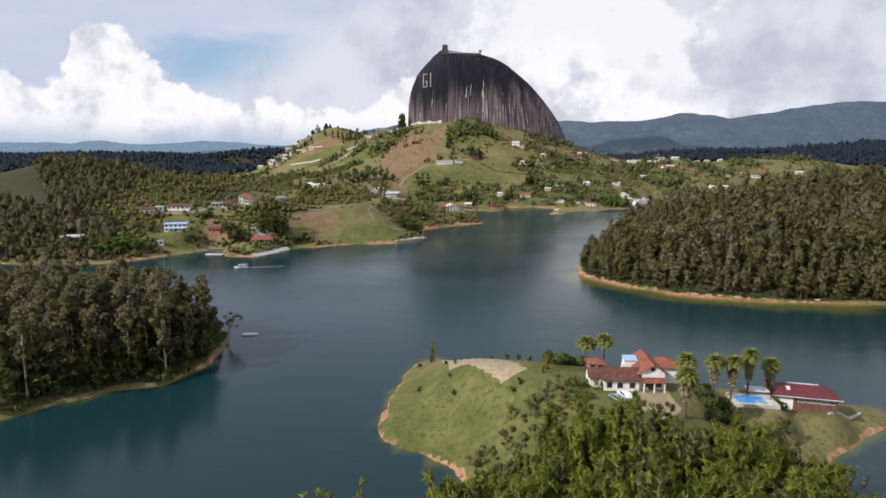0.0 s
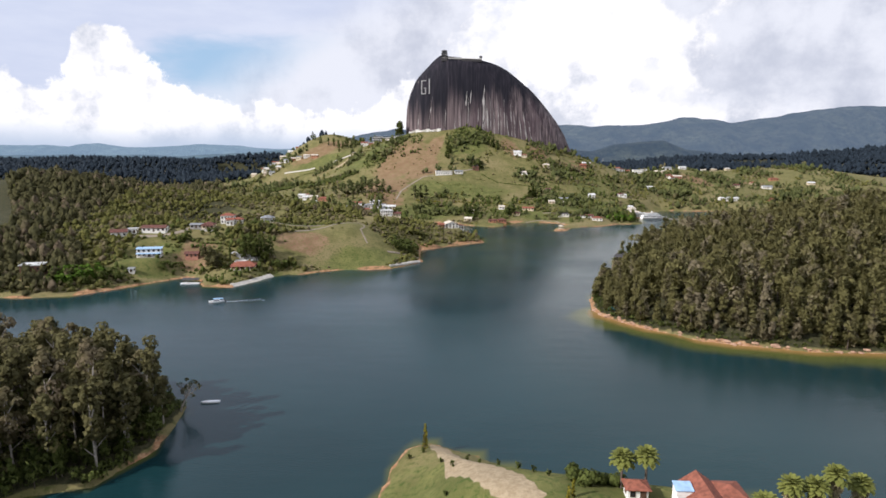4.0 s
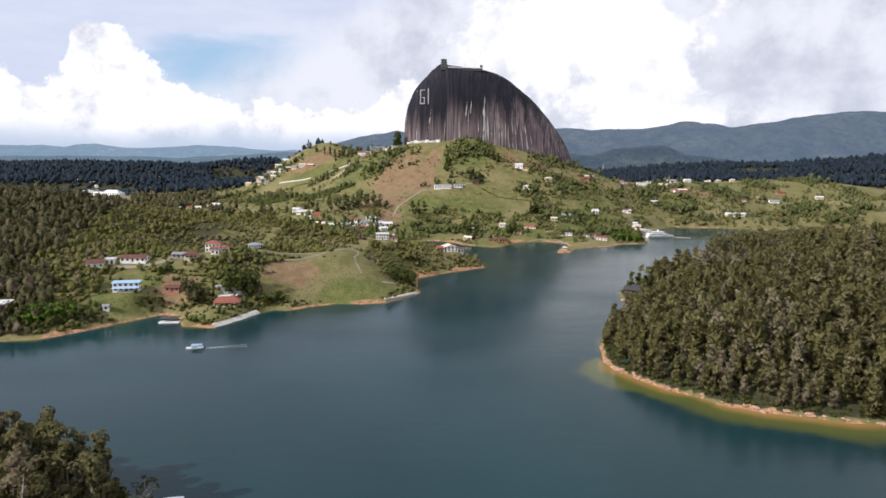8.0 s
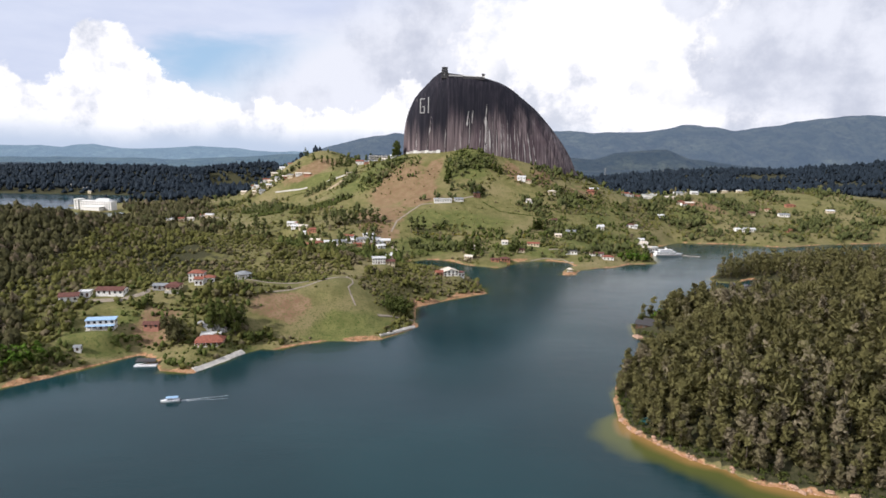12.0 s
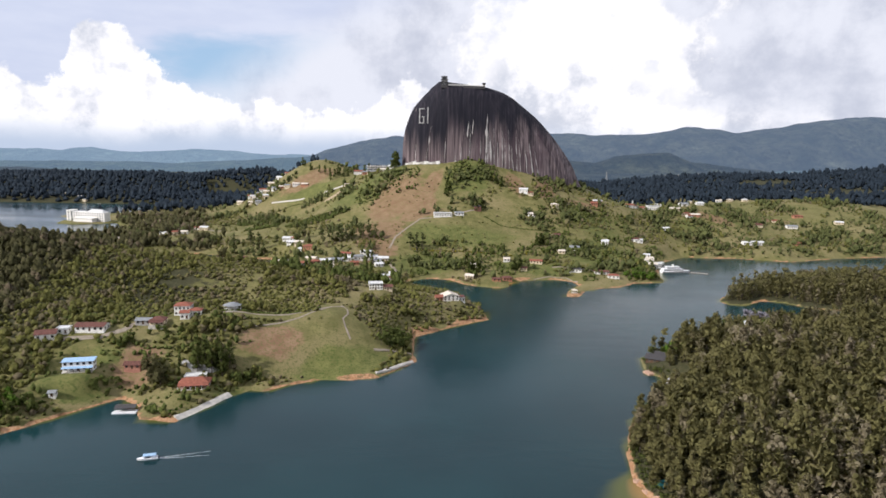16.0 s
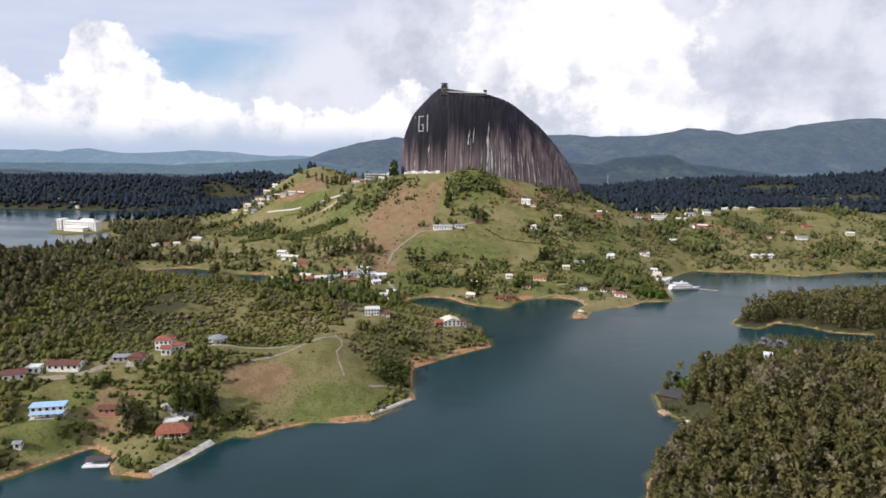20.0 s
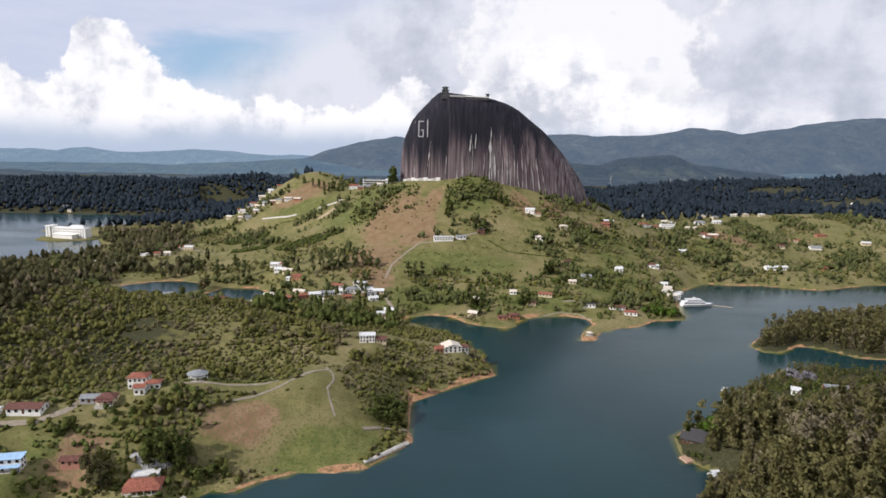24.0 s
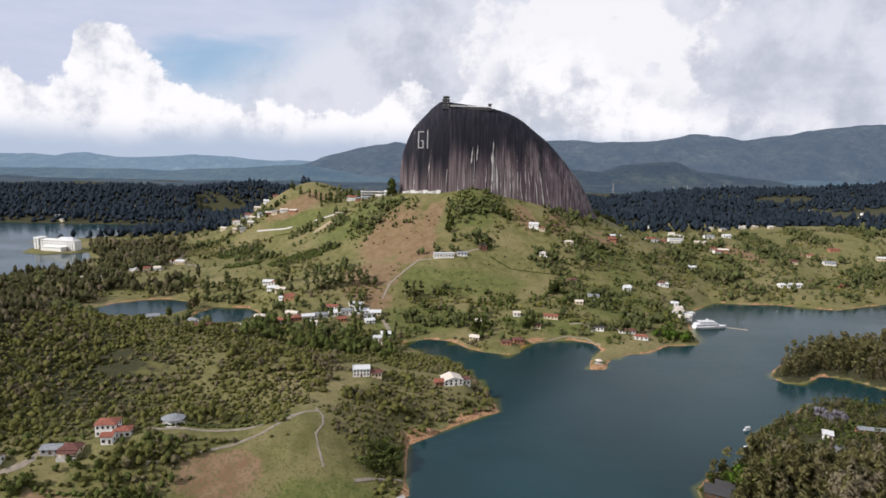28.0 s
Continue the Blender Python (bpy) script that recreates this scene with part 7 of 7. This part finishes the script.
part("roof", fixed("roof", [roof_pieces("hip", 4.6, 4.2, 2.6, 1.3, 0.4)[0]], TILE_CREAM), gazebo)
for x, y in ((-2, -1.8), (2, -1.8), (2, 1.8), (-2, 1.8)):
    part("post", shared(("zpost",), lambda: fixed("post", [box(-0.1, 0.1, -0.1, 0.1, -1, 2.6)], WOOD_PALE)), gazebo).location = (x, y, 0)
part("floor", fixed("floor", [box(-2.5, 2.5, -2.3, 2.3, -2, 0.25)], CONCRETE), gazebo)


# ---- palms, single trees and shrubs ----
FROND = leaf_material("palm_fronds", (0.12, 0.14, 0.035), (0.27, 0.28, 0.075))
DRY_FROND = leaf_material("dry_palm_skirt", (0.22, 0.185, 0.095), (0.42, 0.36, 0.21))
GOLD = leaf_material("golden_foliage", (0.16, 0.15, 0.02), (0.34, 0.29, 0.04))
LILAC = leaf_material("silvery_foliage", (0.16, 0.15, 0.17), (0.32, 0.30, 0.33))
LIME = leaf_material("lime_foliage", (0.06, 0.12, 0.012), (0.14, 0.23, 0.03))


def frond_mesh(long, mat):
    """A folded fan-shaped palm leaf reaching along x, drooping at its end."""
    v, f = [], []
    for k, (x, w, z) in enumerate(((0.0, 0.05, 0.0), (0.35, 0.10, 0.14), (0.55, 0.36, 0.16), (0.8, 0.40, 0.05), (1.0, 0.10, -0.16))):
        v += [(x * long, -w * long * 0.5, z * long - 0.04 * long * (w > 0.2)), (x * long, 0, z * long), (x * long, w * long * 0.5, z * long - 0.04 * long * (w > 0.2))]
        if k:
            a = 3 * k
            f += [(a - 3, a - 2, a + 1, a), (a - 2, a - 1, a + 2, a + 1)]
    me = solid("frond", [(v, f)], mat)
    layer(me, "tint", np.full(len(v), 0.4))
    return me


def palm(label, x, y, tall, rng, skirt=True, z=None):
    ob = tagged(new("fan_palm"), label, "palm tree", "palms by the pool")
    ob.matrix_basis = pose(x, y, float(height(x, y)) if z is None else z, 0, 0, rng.uniform(0, 360))
    tv, tf = stem([(0, 0, -1), (0, 0, 0.3), (0.05, 0, tall * 0.5), (0.1, 0.05, tall)], [0.42, 0.32, 0.25, 0.2], 8)
    part("trunk", mesh_of("trunk", tv, tf, [BARK], smooth=True), ob)
    if skirt:
        c = np.array([(0.1, 0, tall * (0.52 + 0.125 * k), 0.50 + 0.30 * k) for k in range(4)])
        sv, sf = tufts(rng, c, 700, 0.50, long=2.2, droop=1.6)
        me = mesh_of("dead_frond_skirt", sv, sf, [DRY_FROND])
        layer(me, "tint", np.full(len(sv), 0.3))
        part("dead_frond_skirt", me, ob, "dry brown skirt of dead fronds")
    leaf = shared(("frond",), lambda: frond_mesh(2.9, FROND))
    for k in range(60):
        fr = part("frond", leaf, ob)
        up = 82 - 100 * (k / 60) ** 0.8
        fr.matrix_basis = pose(0.1, 0.05, tall, 0, 0, k * 137.5) @ pose(0, 0, 0, 0, -up, rng.uniform(-15, 15))
    return ob


PR = np.random.RandomState(5)
for x, y, head in ((58.9, 131, 26.6), (55.6, 122, 26.6), (73.9, 148, 20.3), (78.9, 148, 20.0), (85.0, 151, 21.0), (92.5, 154, 17.2)):
    palm("tall fan palm with a skirt of dry fronds", x, y, head - float(height(x, y)), PR)
palm("slim palm behind the villa", 44.5, 151, 7.0, PR, False)
palm("low leafy palm behind the villa", 39.5, 151.5, 6.2, PR, False)


def single(name, label, seed, kind, h, n, size, leaf, spots, group, low=0.85, high=1.15, bark=None):
    models = [tree_model(name, seed + k, kind, h, n, size, leaf, bark or BARK, label, 0.2 + 0.3 * k) for k in range(min(2, len(spots)))]
    return stand(models, spots, group, PR, low, high)


single("broadleaf_tree", "round green tree behind the villa", 400, "bush", 4.2, 520, 0.40, BUSH, [(33, 152), (36, 154), (30, 155), (39, 153), (66, 134), (64, 127), (69, 130), (72, 138), (68, 142), (91, 147)], "trees round the villa")
single("golden_shrub", "golden yellow shrub at the lawn", 410, "column", 4.4, 160, 0.30, GOLD, [(26.5, 143.5), (28, 146)], "golden shrubs")
single("poplar", "slim yellowish tree at the tip", 420, "column", 8.5, 260, 0.34, GOLD, [(-3.6, 198)], "tip tree")
single("court_shrub", "low dark shrub on the grass", 430, "round", 1.8, 90, 0.22, BUSH, [(2, 157), (4, 173), (18, 140), (20, 141), (1, 180), (8, 181), (11, 176), (15, 169), (19, 163), (-4, 194), (-8, 192), (22, 160), (25, 157), (-7, 165), (3, 150)], "shrubs on the point")
single("shore_sapling", "bright green young tree at the edge of the grove", 435, "feather", 8.0, 520, 0.34, BUSH, [(-108, 178), (-104, 180), (-100, 182), (-96, 186), (-93, 190), (-91, 196), (-89, 203), (-99, 186), (-103, 184), (-94, 197), (-118, 172), (-124, 166), (-90, 211)], "saplings of the grove", 0.7, 1.2)
single("grove_conifer", "broad dark conifer at the edge of the grove", 436, "pine", 14.0, 760, 0.5, BUSH, [(-113, 175), (-119, 170), (-130, 163), (-136, 166)], "conifers of the grove", 0.8, 1.1)
single("tall_conifer", "tall dark cypress grove tree by the field", 440, "pine", 17.0, 420, 0.62, BUSH, [(-140, 458), (-136, 461), (-132, 459), (-128, 463), (-124, 466), (-131, 467), (-126, 459), (-137, 466), (-142, 464)], "tall trees behind the lake house", 0.85, 1.1)
single("broad_conifer", "broad grey-green tree in the lake garden", 450, "round", 11.0, 420, 0.6, GUM, [(-160, 445), (-155, 443), (-163, 450), (-157, 449)], "garden trees")
single("cypress", "dark slim cypress beside the lake house", 455, "column", 8.5, 200, 0.4, BUSH, [(-148.5, 453), (-150, 458)], "cypresses")
single("shore_tree", "leafy tree on the western shore", 460, "round", 8.0, 300, 0.55, BUSH, [(-228, 396), (-222, 402), (-216, 410), (-235, 392), (-241, 398), (-224, 410), (-233, 405), (-246, 390), (-250, 396), (-214, 418), (-208, 414), (-240, 408), (-186, 445), (-181, 448), (-183, 440), (-190, 440), (-111, 462), (-116, 458), (-106, 464), (-110, 468), (-190, 468), (-186, 472), (-178, 482), (-170, 484), (-160, 484), (-152, 488), (-146, 494), (-140, 498), (-155, 478), (-166, 478)], "trees of the western shore", 0.6, 1.15)
single("lime_tree", "bright lime-green tree on the shore", 470, "round", 8.5, 320, 0.55, LIME, [(-230, 400), (-226, 405), (-234, 399), (-238, 402), (-222, 409), (-230, 408), (-237, 409), (-243, 404), (-226, 413), (-218, 414), (-246, 411), (-234, 415), (-240, 416), (-222, 419), (158, 497), (163, 502), (160, 507), (156, 514), (162, 517), (167, 508), (168, 520), (158, 522), (176, 514), (174, 524), (182, 520), (180, 528), (166, 527), (187, 530), (171, 503)], "bright trees on the shore", 0.8, 1.1)
single("spit_tree", "dense dark tree above the spit", 480, "round", 9.5, 420, 0.6, BUSH, [(-38, 515), (-33, 518), (-28, 522), (-24, 528), (-35, 524), (-30, 530), (-22, 535), (-27, 538), (-38, 531), (-33, 538), (-23, 542), (-29, 546)], "trees above the spit", 0.75, 1.1)
single("garden_globe", "clipped yellow-green globe bush in the lake garden", 490, "round", 2.4, 150, 0.26, LIME, [(-152, 421), (-149, 419.5), (-146, 419), (-143, 418.5), (-139, 419), (-137, 422), (-150, 424), (-136, 425)], "clipped garden bushes", 0.9, 1.1)
single("silver_tree", "silvery lilac flowering tree at the clearing", 500, "round", 9.0, 340, 0.55, LILAC, [(247, 583), (252, 582), (257, 580), (250, 578)], "silvery trees", 0.9, 1.25)
single("lone_tree", "small dark round tree on the dry grass slope", 640, "round", 5.6, 420, 0.26, DARK_TREE, [(87.6, 136.8)], "")
single("yellow_tree", "bright yellow flowering tree by the cove", 510, "round", 7.0, 200, 0.5, GOLD, [(105, 834)], "flowering tree")
single("round_tree", "spreading round tree on the green slope", 520, "round", 11.0, 300, 0.8, BUSH, [(190, 853), (198, 857), (182, 858), (172, 850), (205, 850), (128, 872), (136, 868), (131, 878), (226, 784), (233, 780), (219, 782), (239, 776), (229, 790), (214, 787), (222, 795), (232, 797)], "trees on the green slope", 0.75, 1.1)
single("ridge_conifer", "tall dark conifer beside the rock", 530, "pine", 26.0, 240, 1.5, BUSH, [(-70, 1092), (-76, 1096), (-72, 1100)], "conifers at the rock", 0.8, 1.05)
single("ridge_pine", "dark pine on the ridge", 540, "pine", 15.0, 130, 1.1, BUSH, [(-180, 1206), (-190, 1212), (-200, 1220), (-172, 1202), (-210, 1228), (-164, 1198), (-222, 1236), (-135, 1208), (-128, 1206), (-240, 1250), (-255, 1268), (-262, 1280), (-155, 1210), (-185, 1220), (-195, 1200)], "pines on the ridge", 0.8, 1.2)


# tall gums and pines of the hill, the village and the ponds
single("tall_gum", "tall grey-green gum tree above the village", 710, "gum", 21.0, 300, 0.95, DARK_TREE,
       [(-131, 853), (-122, 852), (-114, 859), (-104, 858), (-95, 862), (-87, 870), (-80, 863), (-126, 860), (-109, 866), (-99, 870), (-90, 878), (-136, 862), (-142, 850), (-35, 841), (-27, 836), (-20, 844), (-223, 880), (-212, 896),
        (-263, 886), (-242, 900), (-199, 960), (-232, 890), (-270, 905), (-250, 912), (306, 1014), (279, 990), (-300, 925), (-175, 900), (-150, 880)], "tall gums of the village", 0.65, 1.15)
single("pond_tree", "dark tall tree at the edge of the ponds", 715, "round", 15.0, 300, 1.0, GUM,
       [(-267, 848), (-267, 860), (-270, 872), (-466, 1175), (-443, 999), (-449, 1039), (-428, 934), (-476, 903), (-448, 890), (-476, 874), (-431, 904), (-500, 890), (-520, 905), (-410, 920), (-395, 930), (-460, 918), (-490, 925), (-540, 930), (-380, 945)], "trees by the ponds", 0.7, 1.15)
single("slope_conifer", "dark dense conifer on the slope under the rock", 720, "pine", 17.0, 260, 1.1, BUSH, [(11, 979), (8, 984), (14, 992), (11, 1002), (50, 946), (57, 950), (131, 873), (122, 866), (127, 868), (91, 788), (86, 793), (38, 782), (43, 778), (34, 779), (89, 1004), (82, 1008), (75, 1011)], "conifers on the slope", 0.6, 1.0)
single("flame_tree", "spreading bright green tree near the landing", 725, "round", 12.0, 300, 0.9, LIME, [(218, 776), (226, 778), (234, 772), (240, 780), (210, 782), (222, 788)], "bright trees near the landing", 0.7, 1.0)


def plot_rows(cx, cy, rx, ry, step, turn):
    """Spots of a planted plot, in rows."""
    c, q = math.cos(radians(turn)), math.sin(radians(turn))
    u, w = np.meshgrid(np.arange(-rx, rx, step), np.arange(-ry, ry, step * 1.25))
    u, w = (u + HR.uniform(-0.25, 0.25, u.shape) * step).ravel(), (w + HR.uniform(-0.15, 0.15, w.shape) * step).ravel()
    ok = (u / rx) ** 2 + (w / ry) ** 2 + 0.25 * fuzz(u, w, 9, 2, 5) < 1
    return np.stack([cx + u * c - w * q, cy + u * q + w * c], 1)[ok]


HR = np.random.RandomState(77)
lakeside = grid_spots(-600, -395, 985, 1265, 8.0, HR, lambda x, y: (shore(x, y) > 4) & (fuzz(x, y, 26, 2, 66) > -0.28) & (x < -395 - 0.35 * (y - 1120)))
pondside = grid_spots(-640, -300, 835, 965, 7.0, HR, lambda x, y: (shore(x, y) > 4) & (fuzz(x, y, 24, 2, 67) > -0.12) & (x > -0.74 * y - 8) & ((x < -385) | (y > 905)))
scatter("lakeside_wood", np.concatenate([lakeside, pondside]), [("round", 9, 44, 0.9, 5, 7), ("round", 12, 50, 1.0, 5, 7), ("gum", 14, 50, 0.9, 5, 6), ("round", 7, 36, 0.8, 5, 6)], [GUM, BARK], "dark trees along the western lake shore and ponds", "woodland", 56, 0.7, 1.3)
PLOTS = [(-306, 1132, 36, 20, 12), (-187, 992, 38, 18, 10), (-262, 1010, 26, 12, 0), (-150, 1000, 20, 10, 15)]
scatter("planted_plots", np.concatenate([plot_rows(*p[:4], 2.9, p[4]) for p in PLOTS]), [("bush", 2.6, 14, 0.5, 3, 6), ("round", 4.2, 20, 0.55, 4, 6)], [BUSH, BARK], "dense dark green planted plots on the hillside", "plantation", 51, 0.7, 1.2)
saddle = grid_spots(-165, -38, 690, 772, 6.5, HR, lambda x, y: (shore(x, y) > 5) & (fuzz(x, y, 16, 2, 68) > -0.1) & ~within(x, y, [(-56, 752, 10, 16, 0), (-50, 768, 9, 7, 0)]))
scatter("saddle_trees", saddle, [("round", 8, 60, 0.8, 4, 6), ("round", 10, 70, 0.9, 4, 6), ("bush", 4, 40, 0.7, 3, 6), ("gum", 12, 60, 0.8, 4, 5)], [BUSH, BARK], "leafy green trees in the saddle below the village", "woodland", 57, 0.65, 1.2)
gardens = grid_spots(-30, 250, 758, 862, 4.6, HR, lambda x, y: (shore(x, y) > 4) & (fuzz(x, y, 15, 3, 69) > 0.10))
scatter("cove_gardens", gardens, [("bush", 1.6, 16, 0.5, 3, 6), ("bush", 2.4, 20, 0.6, 3, 6), ("bush", 1.1, 12, 0.45, 3, 5), ("round", 4.6, 34, 0.65, 4, 6), ("round", 6.5, 40, 0.75, 4, 6)], [BUSH, BARK], "garden bushes and small trees behind the cove", "undergrowth", 58, 0.6, 1.25)
thicket_boathouse = grid_spots(150, 196, 500, 540, 4.2, HR, lambda x, y: (inside(SHORE_WOOD, x, y) > 3) & (np.hypot(x - 146, y - 507) > 12))
scatter("boathouse_thicket", thicket_boathouse, [("bush", 3.0, 70, 0.46, 0, 0), ("round", 6.5, 130, 0.5, 0, 0), ("round", 8.5, 150, 0.55, 0, 0)], [BUSH, BARK], "fresh green thicket behind the boathouse", "undergrowth", 59, 0.7, 1.2)
mound = grid_spots(5, 100, 995, 1058, 3.4, HR, lambda x, y: (((x - 48) / 42) ** 2 + ((y - 1030) / 28) ** 2 < 1) & (fuzz(x, y, 12, 2, 61) > -0.25))
west_foot = grid_spots(-125, -30, 1005, 1062, 3.8, HR, lambda x, y: (fuzz(x, y, 16, 3, 62) > -0.05) & (x + 0.5 * (y - 1005) < -8))
east_thicket = grid_spots(140, 300, 865, 1010, 4.2, HR, lambda x, y: (fuzz(x, y, 24, 3, 63) > 0.02) & (shore(x, y) > 5))
scatter("foot_bushes", np.concatenate([mound, west_foot, east_thicket]), [("bush", 1.5, 14, 0.5, 3, 6), ("bush", 2.2, 18, 0.55, 3, 6), ("bush", 1.1, 10, 0.45, 3, 6), ("round", 5.0, 28, 0.7, 5, 6)], [BUSH, BARK], "fresh green bushes at the foot of the rock", "undergrowth", 52, 0.6, 1.3)
fields = grid_spots(300, 720, 930, 1180, 7.5, HR, lambda x, y: (fuzz(x, y, 30, 3, 64) > -0.02) & (shore(x, y) > 5))
scatter("orchard_trees", fields, [("round", 4.2, 22, 0.6, 4, 6), ("bush", 2.0, 14, 0.5, 3, 6), ("round", 6.0, 28, 0.7, 5, 6), ("bush", 1.5, 12, 0.45, 3, 6)], [DARK_TREE, BARK], "orchard trees and bushes on the eastern fields", "orchard", 53, 0.6, 1.3)


def hedge_line(pts, step):
    """Spots along a line of places, slightly out of line."""
    out_ = []
    for (ax, ay), (bx, by) in zip(pts, pts[1:]):
        n = max(1, int(math.hypot(bx - ax, by - ay) / step))
        out_ += [(ax + (bx - ax) * k / n + HR.uniform(-0.7, 0.7), ay + (by - ay) * k / n + HR.uniform(-0.7, 0.7)) for k in range(n)]
    return out_


HEDGES = [[(61, 933), (81, 914), (115, 912), (148, 912), (174, 906)], [(-148, 519), (-118, 525), (-100, 530), (-84, 543)], [(-310, 1160), (-255, 1165), (-200, 1140)], [(406, 1050), (436, 1036), (470, 1080)], [(350, 1000), (340, 1060)],
          [(-240, 460), (-222, 452), (-216, 440)], [(-188, 474), (-176, 470), (-160, 472)], [(500, 1000), (560, 1030), (640, 1040)]]
scatter("hedges", [p for line in HEDGES for p in hedge_line(line, 1.6)], [("bush", 1.2, 14, 0.4, 3, 6), ("bush", 1.6, 16, 0.45, 3, 6)], [BUSH, BARK], "dark hedges along the lanes and plots", "hedge", 54, 0.7, 1.2)
scatter("golden_hedge", hedge_line([(-32, 841), (-10, 839), (14, 841), (44, 838), (74, 836), (92, 828)], 1.5), [("bush", 1.6, 18, 0.45, 3, 6), ("bush", 1.1, 14, 0.4, 3, 6)], [GOLD, BARK], "yellow flowering hedge below the round hill", "hedge", 55, 0.6, 1.3)

tip = tagged(new("leaning_tree"), "half-bare leaning tree over the water at the tip", "tree")
tip.matrix_basis = pose(-87.5, 226, float(height(-87.5, 226)), 0, 0, 0)
TR = np.random.RandomState(31)
limbs = [stem([(0, 0, -1), (1.0, 0.4, 2.5), (2.6, 0.8, 5.5), (3.6, 1.0, 8.0)], [0.42, 0.34, 0.26, 0.16], 7)]
ends = []
for k in range(16):
    z = TR.uniform(3.5, 8.0)
    x0, a, out_ = 1.2 + (z - 2.5) * 0.44, TR.uniform(0, 6.28), TR.uniform(2.0, 4.6)
    e = (x0 + out_ * math.cos(a) + 1.0, 0.8 + out_ * math.sin(a), z + TR.uniform(1.5, 4.5))
    limbs.append(stem([(x0, 0.7, z), ((x0 + e[0]) / 2, (0.7 + e[1]) / 2, (z + e[2]) / 2 - 0.3), e], [0.15, 0.09, 0.03], 5))
    ends.append((*e, TR.uniform(0.7, 1.3)))
lv, lf = joined(limbs)
part("trunk", mesh_of("trunk", lv, lf, [PALE_BARK], smooth=True), tip)
cv, cf = tufts(TR, np.array(ends), 420, 0.30)
me = mesh_of("crown", cv, cf, [GUM])
layer(me, "tint", np.full(len(cv), 0.4))
part("crown", me, tip, "sparse dusty leaves")


# ---- boulders on the shores ----
def boulder_mesh(seed, mat):
    bm = bmesh.new()
    bmesh.ops.create_icosphere(bm, subdivisions=2, radius=1.0)
    rng_ = random.Random(seed)
    off = Vector((rng_.uniform(0, 50), rng_.uniform(0, 50), 0))
    for v in bm.verts:
        v.co *= 1 + 0.45 * noise.noise(v.co * 1.1 + off)
        v.co.z *= 0.6
    me = bpy.data.meshes.new("boulder")
    bm.to_mesh(me)
    bm.free()
    me.materials.append(mat)
    return me


STONE = plain("pinkish_boulder", (0.40, 0.25, 0.17), 0.6, 0.4, 0.9, 0.05)
BR = random.Random(3)
shapes = [boulder_mesh(k, STONE) for k in range(5)]
edge_line = [Vector((*p, 0)) for p in SHORE_WOOD[:11]]
for k in range(54):
    f = BR.uniform(0, len(edge_line) - 1.001)
    i = int(f)
    q = edge_line[i].lerp(edge_line[i + 1], f - i)
    x, y = q.x + BR.uniform(-0.6, 1.4), q.y + BR.uniform(-0.6, 1.6)
    ob = tagged(new("boulder", shapes[k % 5]), "pinkish shore boulder at the waterline", "boulder", "boulders of the wooded shore")
    s = BR.uniform(0.35, 1.3)
    ob.matrix_basis = pose(x, y, max(float(height(x, y)), 0.0) + 0.1 * s, 0, 0, BR.uniform(0, 360)) @ Matrix.Diagonal((s * BR.uniform(1, 1.7), s, s, 1))

# islet with lawn under the hotel
a = np.linspace(0, 2 * math.pi, 48, endpoint=False)
ix, rows = 1 + 0.12 * np.sin(3 * a + 1) + 0.07 * np.sin(7 * a), []
for f, z in ((1.0, -2.0), (0.97, 0.5), (0.9, 1.6), (0.5, 2.1), (0.02, 2.2)):
    rows.append(np.stack([f * 56 * ix * np.cos(a), f * 34 * ix * np.sin(a), np.full(48, z)], 1))
v = np.concatenate(rows)
f = np.array([(k * 48 + i, k * 48 + (i + 1) % 48, (k + 1) * 48 + (i + 1) % 48, (k + 1) * 48 + i) for k in range(4) for i in range(48)])
islet = tagged(new("ground_islet", mesh_of("ground_islet", v, f, [GROUND], smooth=True)), "grassy spit under the white hotel", "ground", kind="structure")
islet.matrix_basis = pose(-636, 1210, 0)

# trees and shrubs close round the houses of the hill and the village
yard_spots = []
for row in VILLAGE + SLOPE + WEST:
    for k in range(7):
        a, o = HR.uniform(0, 6.28), HR.uniform(0.65, 1.5)
        px, py = row[0] + o * (row[2] + 2) * math.cos(a), row[1] + o * (row[3] + 4.5) * math.sin(a)
        if float(shore(np.array(px), np.array(py))) > 3 and (py > row[1] or k % 2):
            yard_spots.append((px, py, 1.0 if py > row[1] else 0.5))
scatter("yard_trees", yard_spots, [("round", 7, 30, 0.65, 5, 6), ("bush", 2.6, 18, 0.5, 3, 6), ("gum", 10, 36, 0.65, 5, 6), ("round", 9, 34, 0.7, 5, 6), ("bush", 1.8, 14, 0.45, 3, 6)], [DARK_TREE, BARK], "dark trees and shrubs standing round the houses", "woodland", 41, 0.7, 1.3)

# weathered fence across the clearing and bare grey trees by the cove
fence = tagged(new("garden_fence"), "weathered brown board fence across the clearing", "fence")
for k in range(22):
    x, y = 221 + 0.9 * k, 529.5 - 0.8 * k
    board = part("board", shared(("fence_board", k % 2), lambda: fixed("board", [box(-0.55, 0.55, -0.05, 0.05, -0.6, 2.0 + 0.2 * (k % 2))], WOOD_DARK)), fence)
    board.matrix_basis = pose(x, y, float(height(x, y)), 0, 0, -41)
TWIGS = leaf_material("grey_twigs", (0.15, 0.14, 0.14), (0.30, 0.28, 0.27), glow=0.2)
single("bare_grey_tree", "leafless grey tree at the edge of the cove", 650, "feather", 7.0, 260, 0.15, TWIGS, [(93, 119.5), (90, 117), (96, 118), (14, 115)], "bare trees")
